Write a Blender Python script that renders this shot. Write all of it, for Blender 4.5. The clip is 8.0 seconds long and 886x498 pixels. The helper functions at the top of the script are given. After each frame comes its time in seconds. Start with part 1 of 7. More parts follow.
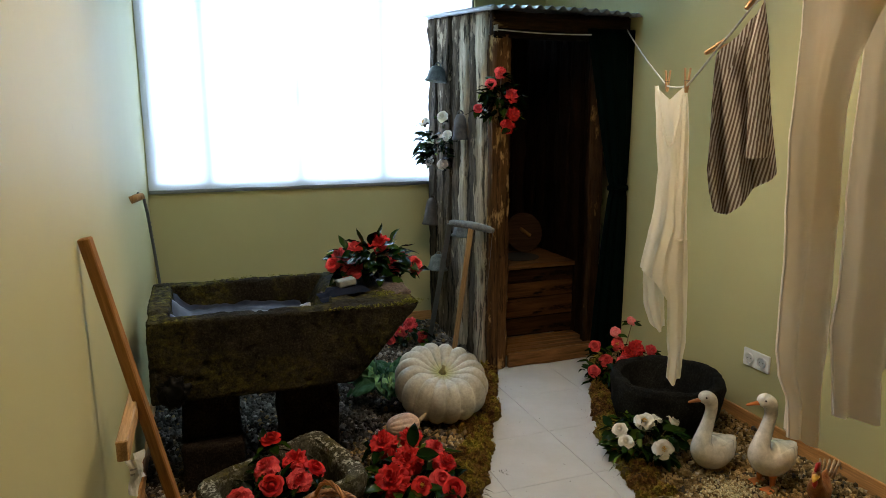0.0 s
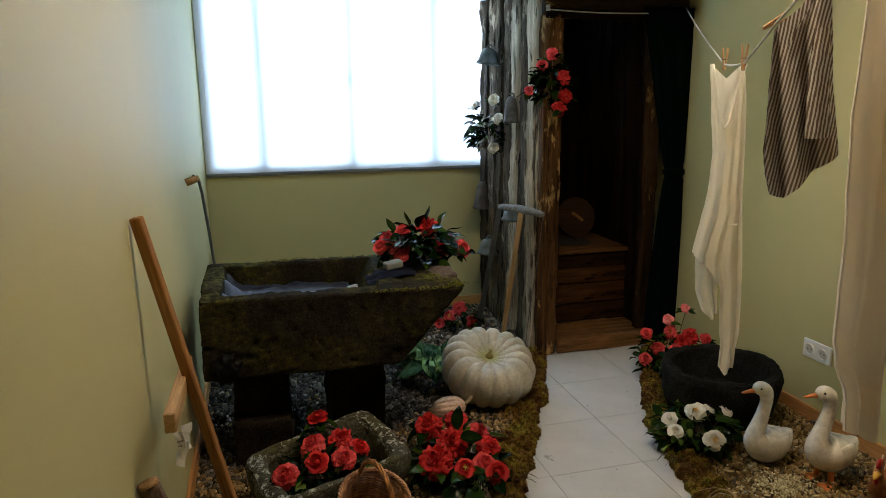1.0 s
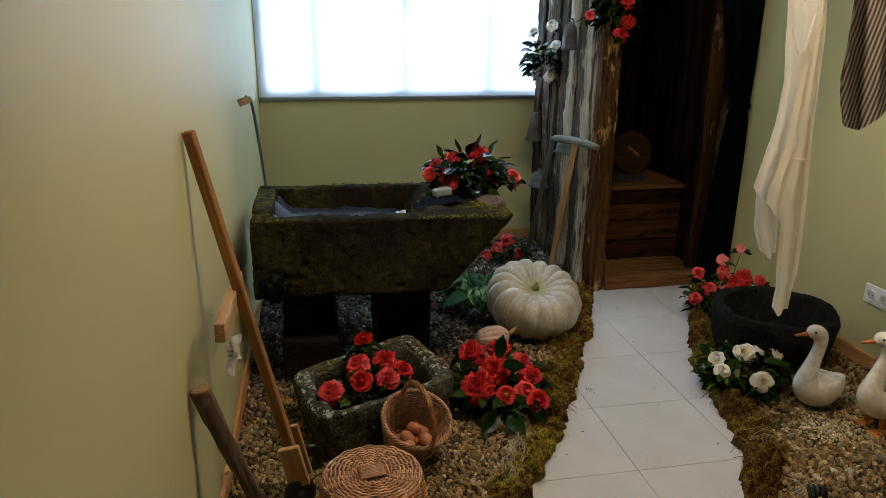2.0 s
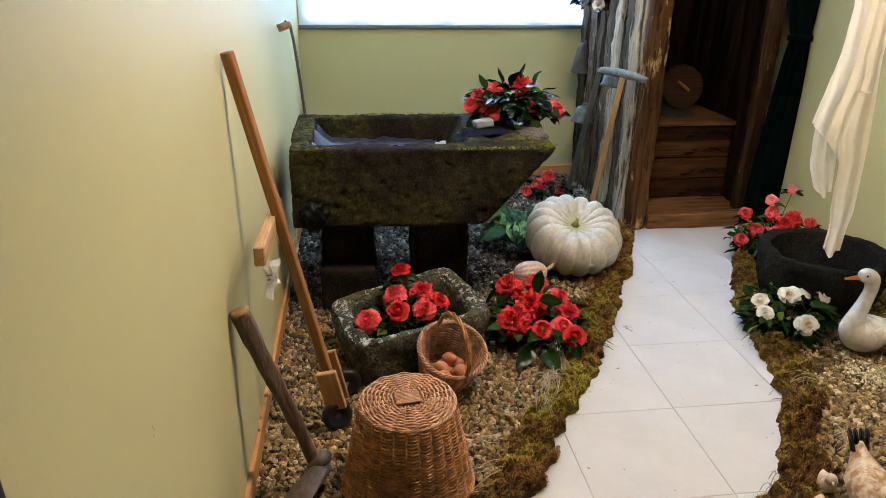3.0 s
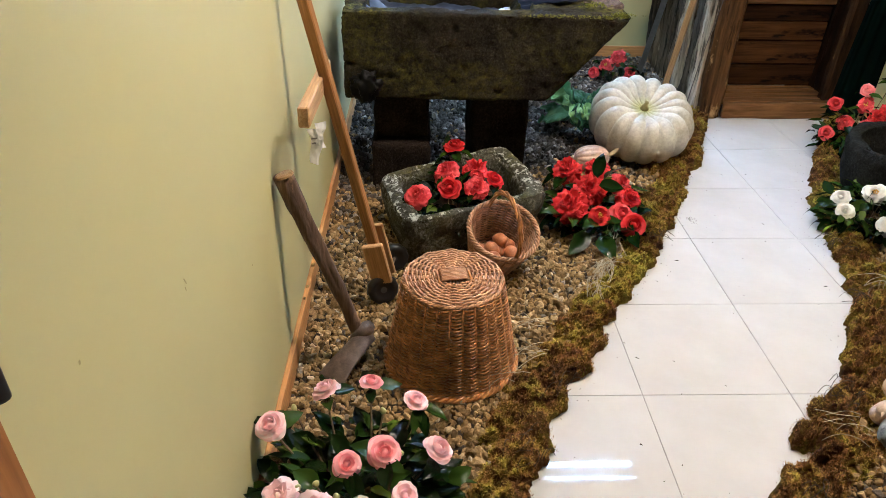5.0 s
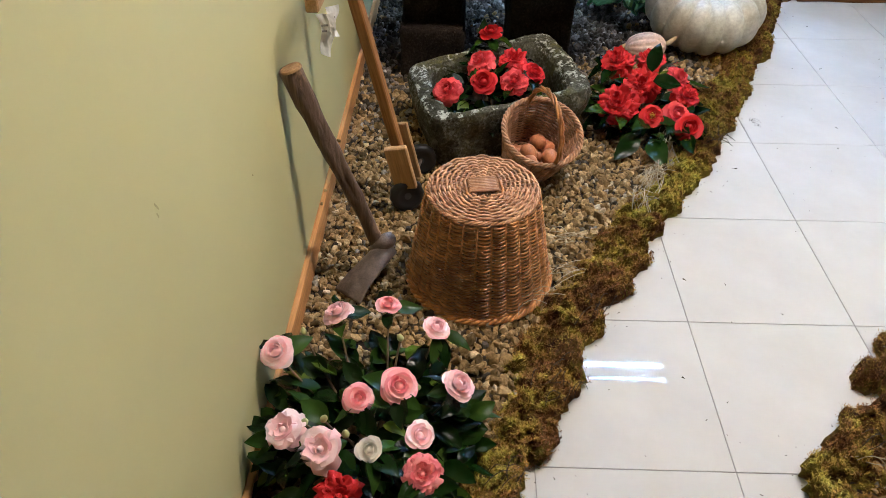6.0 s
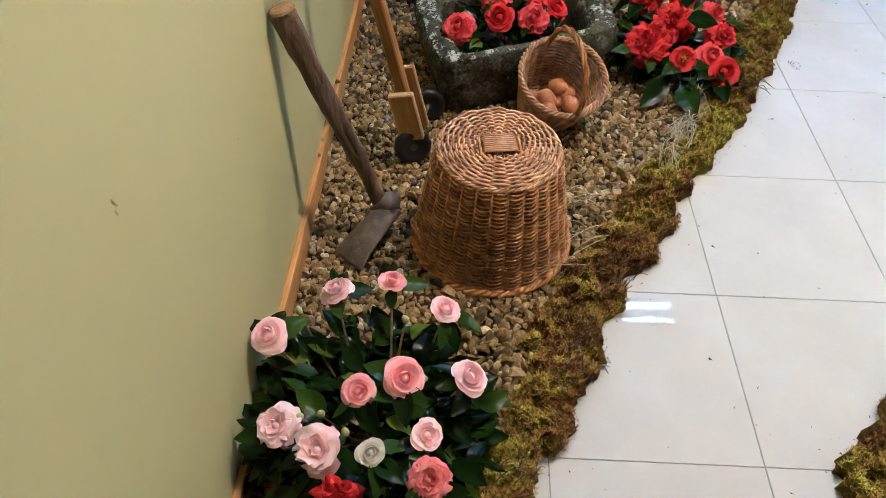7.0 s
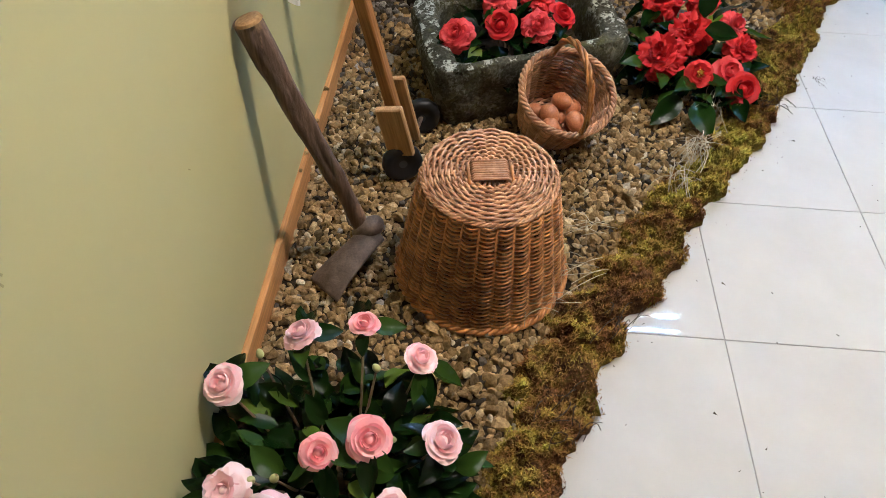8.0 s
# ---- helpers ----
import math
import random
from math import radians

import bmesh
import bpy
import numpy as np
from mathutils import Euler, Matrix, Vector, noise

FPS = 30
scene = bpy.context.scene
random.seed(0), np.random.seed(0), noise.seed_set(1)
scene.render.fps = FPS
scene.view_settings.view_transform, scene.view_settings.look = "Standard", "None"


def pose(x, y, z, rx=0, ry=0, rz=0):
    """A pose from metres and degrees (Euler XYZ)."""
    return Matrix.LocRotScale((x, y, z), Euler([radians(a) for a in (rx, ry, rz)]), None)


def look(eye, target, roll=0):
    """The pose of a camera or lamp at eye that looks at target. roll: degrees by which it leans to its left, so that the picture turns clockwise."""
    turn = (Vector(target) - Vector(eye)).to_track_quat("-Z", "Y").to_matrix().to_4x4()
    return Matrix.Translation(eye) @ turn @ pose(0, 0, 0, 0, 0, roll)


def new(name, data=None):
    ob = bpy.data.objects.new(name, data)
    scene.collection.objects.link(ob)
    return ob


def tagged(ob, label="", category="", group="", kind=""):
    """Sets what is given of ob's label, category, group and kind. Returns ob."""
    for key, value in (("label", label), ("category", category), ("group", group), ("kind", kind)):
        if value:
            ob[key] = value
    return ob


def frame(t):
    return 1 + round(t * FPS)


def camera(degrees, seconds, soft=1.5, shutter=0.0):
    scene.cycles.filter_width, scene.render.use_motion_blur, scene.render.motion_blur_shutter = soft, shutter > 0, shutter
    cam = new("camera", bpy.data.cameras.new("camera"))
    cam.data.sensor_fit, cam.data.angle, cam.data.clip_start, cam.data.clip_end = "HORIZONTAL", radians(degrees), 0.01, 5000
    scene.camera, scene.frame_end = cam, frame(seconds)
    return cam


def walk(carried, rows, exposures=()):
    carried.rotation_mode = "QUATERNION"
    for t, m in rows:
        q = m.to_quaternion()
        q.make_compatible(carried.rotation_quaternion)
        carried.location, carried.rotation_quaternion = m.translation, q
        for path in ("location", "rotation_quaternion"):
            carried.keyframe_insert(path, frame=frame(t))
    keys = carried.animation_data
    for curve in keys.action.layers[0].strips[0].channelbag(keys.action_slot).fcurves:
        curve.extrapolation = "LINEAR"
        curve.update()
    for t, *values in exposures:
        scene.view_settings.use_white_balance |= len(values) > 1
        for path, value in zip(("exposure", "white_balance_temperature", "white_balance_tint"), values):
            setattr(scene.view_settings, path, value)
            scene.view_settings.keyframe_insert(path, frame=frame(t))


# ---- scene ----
cam = camera(66.0, 8.0, soft=0.6)
EXPOSURE = [(0.0, -0.82, 6350, 15), (1.0, -1.05, 6350, 15), (1.7, -1.02, 6250, 16), (2.8, 0.06, 5750, 20), (3.5, 0.50, 5650, 21), (4.7, 0.60, 5550, 21), (5.8, 0.52, 5250, 19), (6.5, 0.45, 5150, 18), (8.0, 0.45, 5150, 18)]
PATH = [
    (0.0, pose(0.594, -0.205, 1.446, 78.79, 0.08, -19.80)),
    (0.5, pose(0.614, -0.206, 1.442, 78.50, 0.26, -17.61)),
    (1.0, pose(0.633, -0.208, 1.434, 77.61, 0.51, -15.09)),
    (1.5, pose(0.639, -0.207, 1.422, 75.88, 0.53, -12.49)),
    (1.7, pose(0.641, -0.204, 1.411, 74.44, 0.13, -11.68)),
    (2.8, pose(0.630, -0.170, 1.375, 67.74, -0.76, -7.86)),
    (3.0, pose(0.638, -0.175, 1.367, 67.03, -0.62, -7.16)),
    (3.5, pose(0.657, -0.153, 1.352, 64.70, -0.71, -5.36)),
    (4.0, pose(0.656, -0.135, 1.330, 62.11, -0.69, -3.45)),
    (4.5, pose(0.655, -0.129, 1.317, 60.14, -0.78, -2.54)),
    (4.7, pose(0.652, -0.125, 1.301, 59.17, -1.08, -2.35)),
    (5.8, pose(0.682, 0.018, 1.253, 51.11, -0.16, 1.06)),
    (6.0, pose(0.682, 0.072, 1.229, 48.15, -0.31, 1.60)),
    (6.5, pose(0.669, 0.183, 1.202, 42.29, -0.65, 2.39)),
    (7.0, pose(0.658, 0.244, 1.198, 41.50, -0.96, 2.33)),
    (7.5, pose(0.672, 0.307, 1.189, 41.10, -0.91, 3.74)),
    (8.0, pose(0.706, 0.394, 1.166, 40.48, -1.33, 4.29)),
]
walk(cam, PATH, EXPOSURE)

# room: left wall, right wall, back wall, ceiling, wall behind the camera
XL, XR, YB, ZC, YF = 0.311, 2.947, 4.227, 2.60, -2.60
SILL, HEAD = 0.985, 2.35
WX0, WX1 = 0.335, 2.42

# daylight outside the blind
world = bpy.data.worlds.new("sky")
scene.world = world
world.use_nodes = True
sky = world.node_tree.nodes.new("ShaderNodeTexSky")
sky.sky_type, sky.sun_disc, sky.sun_elevation, sky.sun_rotation = "NISHITA", False, radians(35), radians(200)
back = world.node_tree.nodes["Background"]
back.inputs["Strength"].default_value = 0.1
world.node_tree.links.new(sky.outputs[0], back.inputs[0])


def area_lamp(name, m, sx, sy, power, color):
    data = bpy.data.lights.new(name, "AREA")
    data.shape, data.size, data.size_y, data.energy, data.color = "RECTANGLE", sx, sy, power, color
    ob = new(name, data)
    ob.matrix_world = m
    return ob


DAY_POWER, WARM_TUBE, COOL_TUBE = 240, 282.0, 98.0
area_lamp("window_daylight", look((1.35, YB + 1.10, 1.75), (1.35, YB, 1.70)), 2.6, 1.7, DAY_POWER, (0.58, 0.79, 1.0))
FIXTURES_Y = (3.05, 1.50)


# ---- materials ----
def material(name, rough=0.7, metal=0.0, spec=0.5):
    m = bpy.data.materials.new(name)
    m.use_nodes = True
    nt = m.node_tree
    b = nt.nodes["Principled BSDF"]
    b.inputs["Roughness"].default_value = rough
    b.inputs["Metallic"].default_value = metal
    b.inputs["Specular IOR Level"].default_value = spec
    return m, nt, b


def node(nt, kind, **props):
    n = nt.nodes.new(kind)
    for k, v in props.items():
        n.inputs[k.replace("_", " ")].default_value = v
    return n


def ramp(nt, source, stops):
    r = nt.nodes.new("ShaderNodeValToRGB")
    e = r.color_ramp.elements
    while len(e) < len(stops):
        e.new(0.5)
    for el, (p, c) in zip(e, stops):
        el.position, el.color = p, (*c, 1)
    nt.links.new(source, r.inputs[0])
    return r.outputs[0]


def coords(nt, stretch=(1, 1, 1), kind="Object"):
    tc = nt.nodes.new("ShaderNodeTexCoord")
    mp = nt.nodes.new("ShaderNodeMapping")
    mp.inputs["Scale"].default_value = stretch
    nt.links.new(tc.outputs[kind], mp.inputs[0])
    return mp.outputs[0]


def noise_tex(nt, vec, scale, detail=6, rough=0.6):
    n = node(nt, "ShaderNodeTexNoise", Scale=scale, Detail=detail, Roughness=rough)
    nt.links.new(vec, n.inputs["Vector"])
    return n.outputs["Fac"]


def mix(nt, fac, a, b, mode="MIX"):
    n = nt.nodes.new("ShaderNodeMix")
    n.data_type, n.blend_type = "RGBA", mode
    for sock, v in ((n.inputs[0], fac), (n.inputs[6], a), (n.inputs[7], b)):
        if isinstance(v, (int, float)):
            sock.default_value = v
        elif isinstance(v, tuple):
            sock.default_value = (*v, 1)
        else:
            nt.links.new(v, sock)
    return n.outputs[2]


def bump(nt, b, height, strength=0.3, dist=0.01):
    n = node(nt, "ShaderNodeBump", Strength=strength, Distance=dist)
    nt.links.new(height, n.inputs["Height"])
    nt.links.new(n.outputs[0], b.inputs["Normal"])


def mottled(name, c1, c2, scale, rough=0.7, bump_s=0.3, bump_d=0.005, fine=None, stretch=(1, 1, 1), kind="Object", spec=0.4, random_value=0.0, lo=0.35, hi=0.65):
    """Two-colour noise with finer grain and relief; random_value varies the brightness from piece to piece."""
    m, nt, b = material(name, rough, 0.0, spec)
    v = coords(nt, stretch, kind)
    f = noise_tex(nt, v, scale)
    col = ramp(nt, f, [(lo, c1), (hi, c2)])
    g = noise_tex(nt, v, fine or scale * 7, 8, 0.7)
    col = mix(nt, 0.5, col, ramp(nt, g, [(0.3, (0.45, 0.45, 0.45)), (0.7, (1.35, 1.35, 1.35))]), "MULTIPLY")
    if random_value:
        oi = nt.nodes.new("ShaderNodeObjectInfo")
        geo = nt.nodes.new("ShaderNodeNewGeometry")
        add = nt.nodes.new("ShaderNodeMath")
        add.operation = "ADD"
        nt.links.new(oi.outputs["Random"], add.inputs[0])
        nt.links.new(geo.outputs["Random Per Island"], add.inputs[1])
        fr = nt.nodes.new("ShaderNodeMath")
        fr.operation = "FRACT"
        nt.links.new(add.outputs[0], fr.inputs[0])
        lo_v, hi_v = 1 - random_value, 1 + random_value
        col = mix(nt, 1.0, col, ramp(nt, fr.outputs[0], [(0.0, (lo_v,) * 3), (1.0, (hi_v,) * 3)]), "MULTIPLY")
    nt.links.new(col, b.inputs["Base Color"])
    if bump_s:
        bump(nt, b, g, bump_s, bump_d)
    return m


def wall_paint():
    m, nt, b = material("olive wall paint", 0.55, 0, 0.3)
    v = coords(nt)
    f = noise_tex(nt, v, 1.3, 4)
    col = ramp(nt, f, [(0.3, (0.495, 0.457, 0.224)), (0.7, (0.53, 0.492, 0.247))])
    s = noise_tex(nt, v, 9, 3)
    col = mix(nt, ramp(nt, s, [(0.70, (0, 0, 0)), (0.80, (0.35, 0.35, 0.35))]), col, (0.43, 0.385, 0.18))
    nt.links.new(col, b.inputs["Base Color"])
    bump(nt, b, noise_tex(nt, v, 260, 3), 0.06, 0.002)
    return m


M_WALL = wall_paint()
M_CEIL = mottled("pale grey ceiling paint", (0.36, 0.36, 0.355), (0.42, 0.42, 0.41), 2, 0.8, 0.05)


def tile_glaze():
    m, nt, b = material("polished cream floor tile", 0.13, 0, 0.5)
    v = coords(nt, kind="Object")
    f = noise_tex(nt, v, 5, 5)
    col = ramp(nt, f, [(0.3, (0.51, 0.49, 0.465)), (0.7, (0.575, 0.56, 0.54))])
    g = noise_tex(nt, v, 350, 2)
    col = mix(nt, ramp(nt, g, [(0.66, (0, 0, 0)), (0.74, (0.16, 0.16, 0.16))]), col, (0.5, 0.46, 0.42))
    nt.links.new(col, b.inputs["Base Color"])
    r = ramp(nt, noise_tex(nt, v, 14, 6), [(0.3, (0.016, 0.016, 0.016)), (0.75, (0.05, 0.05, 0.05))])
    nt.links.new(r, b.inputs["Roughness"])
    return m


M_TILE = tile_glaze()
M_GROUT = mottled("grey tile grout", (0.34, 0.32, 0.30), (0.47, 0.45, 0.43), 20, 0.9, 0.2)


def emitter(name, color, strength):
    m, nt, b = material(name, 0.5)
    b.inputs["Base Color"].default_value = (*color, 1)
    b.inputs["Emission Color"].default_value = (*color, 1)
    b.inputs["Emission Strength"].default_value = strength
    return m


def plain(name, color, rough=0.5, metal=0.0, spec=0.5, grain=0.12, scale=60):
    """A nearly plain surface with slight grain."""
    m, nt, b = material(name, rough, metal, spec)
    f = noise_tex(nt, coords(nt), scale, 4)
    lo, hi = tuple(c * (1 - grain) for c in color), tuple(min(1, c * (1 + grain)) for c in color)
    nt.links.new(ramp(nt, f, [(0.3, lo), (0.7, hi)]), b.inputs["Base Color"])
    bump(nt, b, f, 0.08, 0.002)
    return m


def wood(name, dark, light, rough=0.7, along="Z", scale=6, bump_s=0.5, wear=None, wear_at=0.62, rv=0.15, drawn=0.06, patch=1.3, crack=0.0):
    """Wood with grain drawn out along one axis, and worn patches of another colour."""
    m, nt, b = material(name, rough, 0, 0.12)
    st = {"X": (drawn, 1, 1), "Y": (1, drawn, 1), "Z": (1, 1, drawn)}[along]
    v = coords(nt, st)
    f = noise_tex(nt, v, scale * 9, 8, 0.65)
    col = ramp(nt, f, [(0.28, dark), (0.72, light)])
    g = noise_tex(nt, v, scale * 40, 4)
    col = mix(nt, 0.45, col, ramp(nt, g, [(0.3, (0.4, 0.4, 0.4)), (0.65, (1.3, 1.3, 1.3))]), "MULTIPLY")
    if wear:
        w = noise_tex(nt, coords(nt, tuple(max(0.35, s) for s in st)), scale * patch, 7, 0.65)
        col = mix(nt, ramp(nt, w, [(wear_at, (0, 0, 0)), (wear_at + 0.05, (1, 1, 1))]), col, wear)
    if crack:
        c = noise_tex(nt, coords(nt, tuple(0.10 if q < 1 else 1 for q in st)), scale * 13, 5, 0.6)
        c = ramp(nt, c, [(0.36, (1 - crack,) * 3), (0.45, (1, 1, 1))])
        col = mix(nt, 1.0, col, c, "MULTIPLY")
        f = mix(nt, 1.0, f, c, "MULTIPLY")
    oi = nt.nodes.new("ShaderNodeObjectInfo")
    col = mix(nt, 1.0, col, ramp(nt, oi.outputs["Random"], [(0, (1 - rv,) * 3), (1, (1 + rv,) * 3)]), "MULTIPLY")
    nt.links.new(col, b.inputs["Base Color"])
    bump(nt, b, f, bump_s, 0.006)
    return m


def granite(name, dark, light, lichen=0.0, moss=0.0):
    """Weathered stone with pits; pale lichen crusts and moss that sits on faces turned up."""
    m, nt, b = material(name, 0.95, 0, 0.06)
    v = coords(nt)
    f = noise_tex(nt, v, 6, 8, 0.7)
    col = ramp(nt, f, [(0.3, dark), (0.7, light)])
    g = noise_tex(nt, v, 120, 5, 0.7)
    col = mix(nt, 0.75, col, ramp(nt, g, [(0.32, (0.22, 0.20, 0.18)), (0.55, (1.0, 1.0, 1.0)), (0.72, (2.4, 2.3, 2.1))]), "MULTIPLY")
    geo = nt.nodes.new("ShaderNodeNewGeometry")
    sep = nt.nodes.new("ShaderNodeSeparateXYZ")
    nt.links.new(geo.outputs["Normal"], sep.inputs[0])
    up = ramp(nt, sep.outputs[2], [(0.25, (0.42, 0.42, 0.42)), (0.8, (1, 1, 1))])
    if moss:
        w = noise_tex(nt, v, 4.5, 7, 0.6)
        a = ramp(nt, w, [(0.62 - moss, (0, 0, 0)), (0.80 - moss, (0.85, 0.85, 0.85))])
        a = mix(nt, 1.0, a, up, "MULTIPLY")
        a = mix(nt, 1.0, a, ramp(nt, noise_tex(nt, v, 34, 7, 0.75), [(0.40, (0.05, 0.05, 0.05)), (0.60, (1, 1, 1))]), "MULTIPLY")
        c = ramp(nt, noise_tex(nt, v, 40, 4), [(0.3, (0.035, 0.036, 0.006)), (0.55, (0.12, 0.11, 0.015)), (0.75, (0.26, 0.24, 0.03))])
        col = mix(nt, a, col, c)
        rust = noise_tex(nt, v, 3.1, 6, 0.7)
        col = mix(nt, ramp(nt, rust, [(0.60, (0, 0, 0)), (0.76, (0.45, 0.45, 0.45))]), col, (0.11, 0.055, 0.010))
    if lichen:
        w = noise_tex(nt, v, 30, 9, 0.75)
        up = ramp(nt, sep.outputs[2], [(0.30, (0.18, 0.18, 0.18)), (0.75, (1, 1, 1))])
        a = ramp(nt, w, [(0.66 - lichen, (0, 0, 0)), (0.70 - lichen, (0.9, 0.9, 0.9))])
        a = mix(nt, 1.0, a, up, "MULTIPLY")
        col = mix(nt, a, col, (0.42, 0.43, 0.38))
    nt.links.new(col, b.inputs["Base Color"])
    h = mix(nt, 0.5, f, g)
    pits = noise_tex(nt, v, 70, 3)
    h = mix(nt, 1.0, h, ramp(nt, pits, [(0.28, (0.1, 0.1, 0.1)), (0.42, (1, 1, 1))]), "MULTIPLY")
    bump(nt, b, h, 1.0, 0.008)
    return m


def cloth(name, color, stripes=None, through_share=0.35, sheen=0.15):
    m, nt, b = material(name, 0.9, 0, 0.04)
    v = coords(nt, kind="UV") if stripes else coords(nt)
    col = mix(nt, 0.25, color, ramp(nt, noise_tex(nt, coords(nt), 14, 5), [(0.3, (0.8, 0.8, 0.78)), (0.7, (1.1, 1.1, 1.1))]), "MULTIPLY")
    if stripes:
        w = nt.nodes.new("ShaderNodeTexWave")
        w.wave_type, w.bands_direction = "BANDS", "X"
        w.inputs["Scale"].default_value = 36.0
        w.inputs["Distortion"].default_value = 0.0
        nt.links.new(v, w.inputs["Vector"])
        col = mix(nt, ramp(nt, w.outputs["Fac"], [(0.50, (0, 0, 0)), (0.62, (1, 1, 1))]), col, stripes)
    nt.links.new(col, b.inputs["Base Color"])
    b.inputs["Sheen Weight"].default_value = sheen
    t = nt.nodes.new("ShaderNodeBsdfTranslucent")
    t.inputs[0].default_value = (*color, 1)
    ms = nt.nodes.new("ShaderNodeMixShader")
    ms.inputs[0].default_value = through_share
    nt.links.new(b.outputs[0], ms.inputs[1])
    nt.links.new(t.outputs[0], ms.inputs[2])
    nt.links.new(ms.outputs[0], nt.nodes["Material Output"].inputs[0])
    bump(nt, b, noise_tex(nt, coords(nt), 500, 2), 0.12, 0.001)
    return m


def petal(name, c1, c2):
    m, nt, b = material(name, 0.55, 0, 0.3)
    geo = nt.nodes.new("ShaderNodeNewGeometry")
    oi = nt.nodes.new("ShaderNodeObjectInfo")
    col = ramp(nt, geo.outputs["Random Per Island"], [(0.1, c1), (0.9, c2)])
    f = noise_tex(nt, coords(nt), 55, 5)
    col = mix(nt, 0.3, col, ramp(nt, f, [(0.3, (0.72, 0.66, 0.66)), (0.7, (1.2, 1.2, 1.2))]), "MULTIPLY")
    col = mix(nt, 1.0, col, ramp(nt, oi.outputs["Random"], [(0, (0.92, 0.88, 0.88)), (1, (1.08, 1.08, 1.08))]), "MULTIPLY")
    nt.links.new(col, b.inputs["Base Color"])
    t = nt.nodes.new("ShaderNodeBsdfTranslucent")
    nt.links.new(col, t.inputs[0])
    ms = nt.nodes.new("ShaderNodeMixShader")
    ms.inputs[0].default_value = 0.22
    nt.links.new(b.outputs[0], ms.inputs[1])
    nt.links.new(t.outputs[0], ms.inputs[2])
    nt.links.new(ms.outputs[0], nt.nodes["Material Output"].inputs[0])
    return m


def leaf_mat(name, c1, c2, rough=0.12):
    m, nt, b = material(name, rough, 0, 0.12)
    oi = nt.nodes.new("ShaderNodeObjectInfo")
    geo = nt.nodes.new("ShaderNodeNewGeometry")
    ad = nt.nodes.new("ShaderNodeMath")
    ad.operation = "ADD"
    nt.links.new(oi.outputs["Random"], ad.inputs[0])
    nt.links.new(geo.outputs["Random Per Island"], ad.inputs[1])
    fr = nt.nodes.new("ShaderNodeMath")
    fr.operation = "FRACT"
    nt.links.new(ad.outputs[0], fr.inputs[0])
    col = ramp(nt, fr.outputs[0], [(0.0, c1), (0.78, c2), (1.0, (min(1, c2[0] * 4.2), min(1, c2[1] * 2.7), c2[2] * 2.0))])
    f = noise_tex(nt, coords(nt), 90, 4)
    col = mix(nt, 0.4, col, ramp(nt, f, [(0.3, (0.6, 0.6, 0.6)), (0.7, (1.3, 1.3, 1.2))]), "MULTIPLY")
    nt.links.new(col, b.inputs["Base Color"])
    bump(nt, b, f, 0.15, 0.002)
    return m


def blind_fabric():
    """Translucent roller-blind cloth."""
    m, nt, b = material("white translucent blind fabric", 0.9, 0, 0.1)
    b.inputs["Base Color"].default_value = (0.85, 0.86, 0.86, 1)
    t = nt.nodes.new("ShaderNodeBsdfTranslucent")
    f = noise_tex(nt, coords(nt), 420, 2)
    nt.links.new(ramp(nt, f, [(0.2, (0.78, 0.80, 0.82)), (0.8, (0.86, 0.88, 0.90))]), t.inputs[0])
    ms = nt.nodes.new("ShaderNodeMixShader")
    ms.inputs[0].default_value = 0.7
    nt.links.new(b.outputs[0], ms.inputs[1])
    nt.links.new(t.outputs[0], ms.inputs[2])
    nt.links.new(ms.outputs[0], nt.nodes["Material Output"].inputs[0])
    return m


def glass_mat(name, color=(1, 1, 1), rough=0.0):
    m, nt, b = material(name, rough)
    b.inputs["Base Color"].default_value = (*color, 1)
    b.inputs["Transmission Weight"].default_value = 1.0
    b.inputs["IOR"].default_value = 1.45
    return m


M_BLIND = blind_fabric()
M_GLASS = glass_mat("clear window glass")
M_ALU = plain("grey anodised aluminium", (0.30, 0.31, 0.32), 0.4, 0.9)
M_PINE = wood("varnished pine skirting", (0.40, 0.19, 0.06), (0.62, 0.33, 0.12), 0.4, "Y", 4, 0.1)
M_PINE_X = wood("varnished pine skirting across", (0.40, 0.19, 0.06), (0.62, 0.33, 0.12), 0.4, "X", 4, 0.1)
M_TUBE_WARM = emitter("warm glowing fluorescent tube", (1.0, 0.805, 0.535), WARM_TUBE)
M_TUBE_COOL = emitter("cool glowing fluorescent tube", (0.42, 0.75, 1.0), COOL_TUBE)
M_WHITE_METAL = plain("white enamelled sheet metal", (0.78, 0.78, 0.76), 0.35, 0.0, 0.5, 0.03)
M_LAMP_BODY = plain("dark grey lamp body", (0.035, 0.035, 0.036), 0.6, 0.0, 0.2, 0.05)
M_WHITE_PLASTIC = plain("white plastic", (0.80, 0.80, 0.78), 0.3, 0.0, 0.5, 0.03)
# Holes are solid discs; this colour paints the shade in them.
M_HOLE_SHADE = plain("painted hole shade", (0.02, 0.02, 0.02), 0.8)
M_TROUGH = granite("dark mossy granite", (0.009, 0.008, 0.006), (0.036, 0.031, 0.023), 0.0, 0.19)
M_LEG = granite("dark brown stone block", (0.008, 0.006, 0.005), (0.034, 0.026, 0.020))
M_LICHEN = granite("grey granite with pale lichen", (0.030, 0.029, 0.020), (0.115, 0.112, 0.085), 0.13, 0.14)
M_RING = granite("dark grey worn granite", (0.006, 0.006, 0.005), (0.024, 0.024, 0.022))


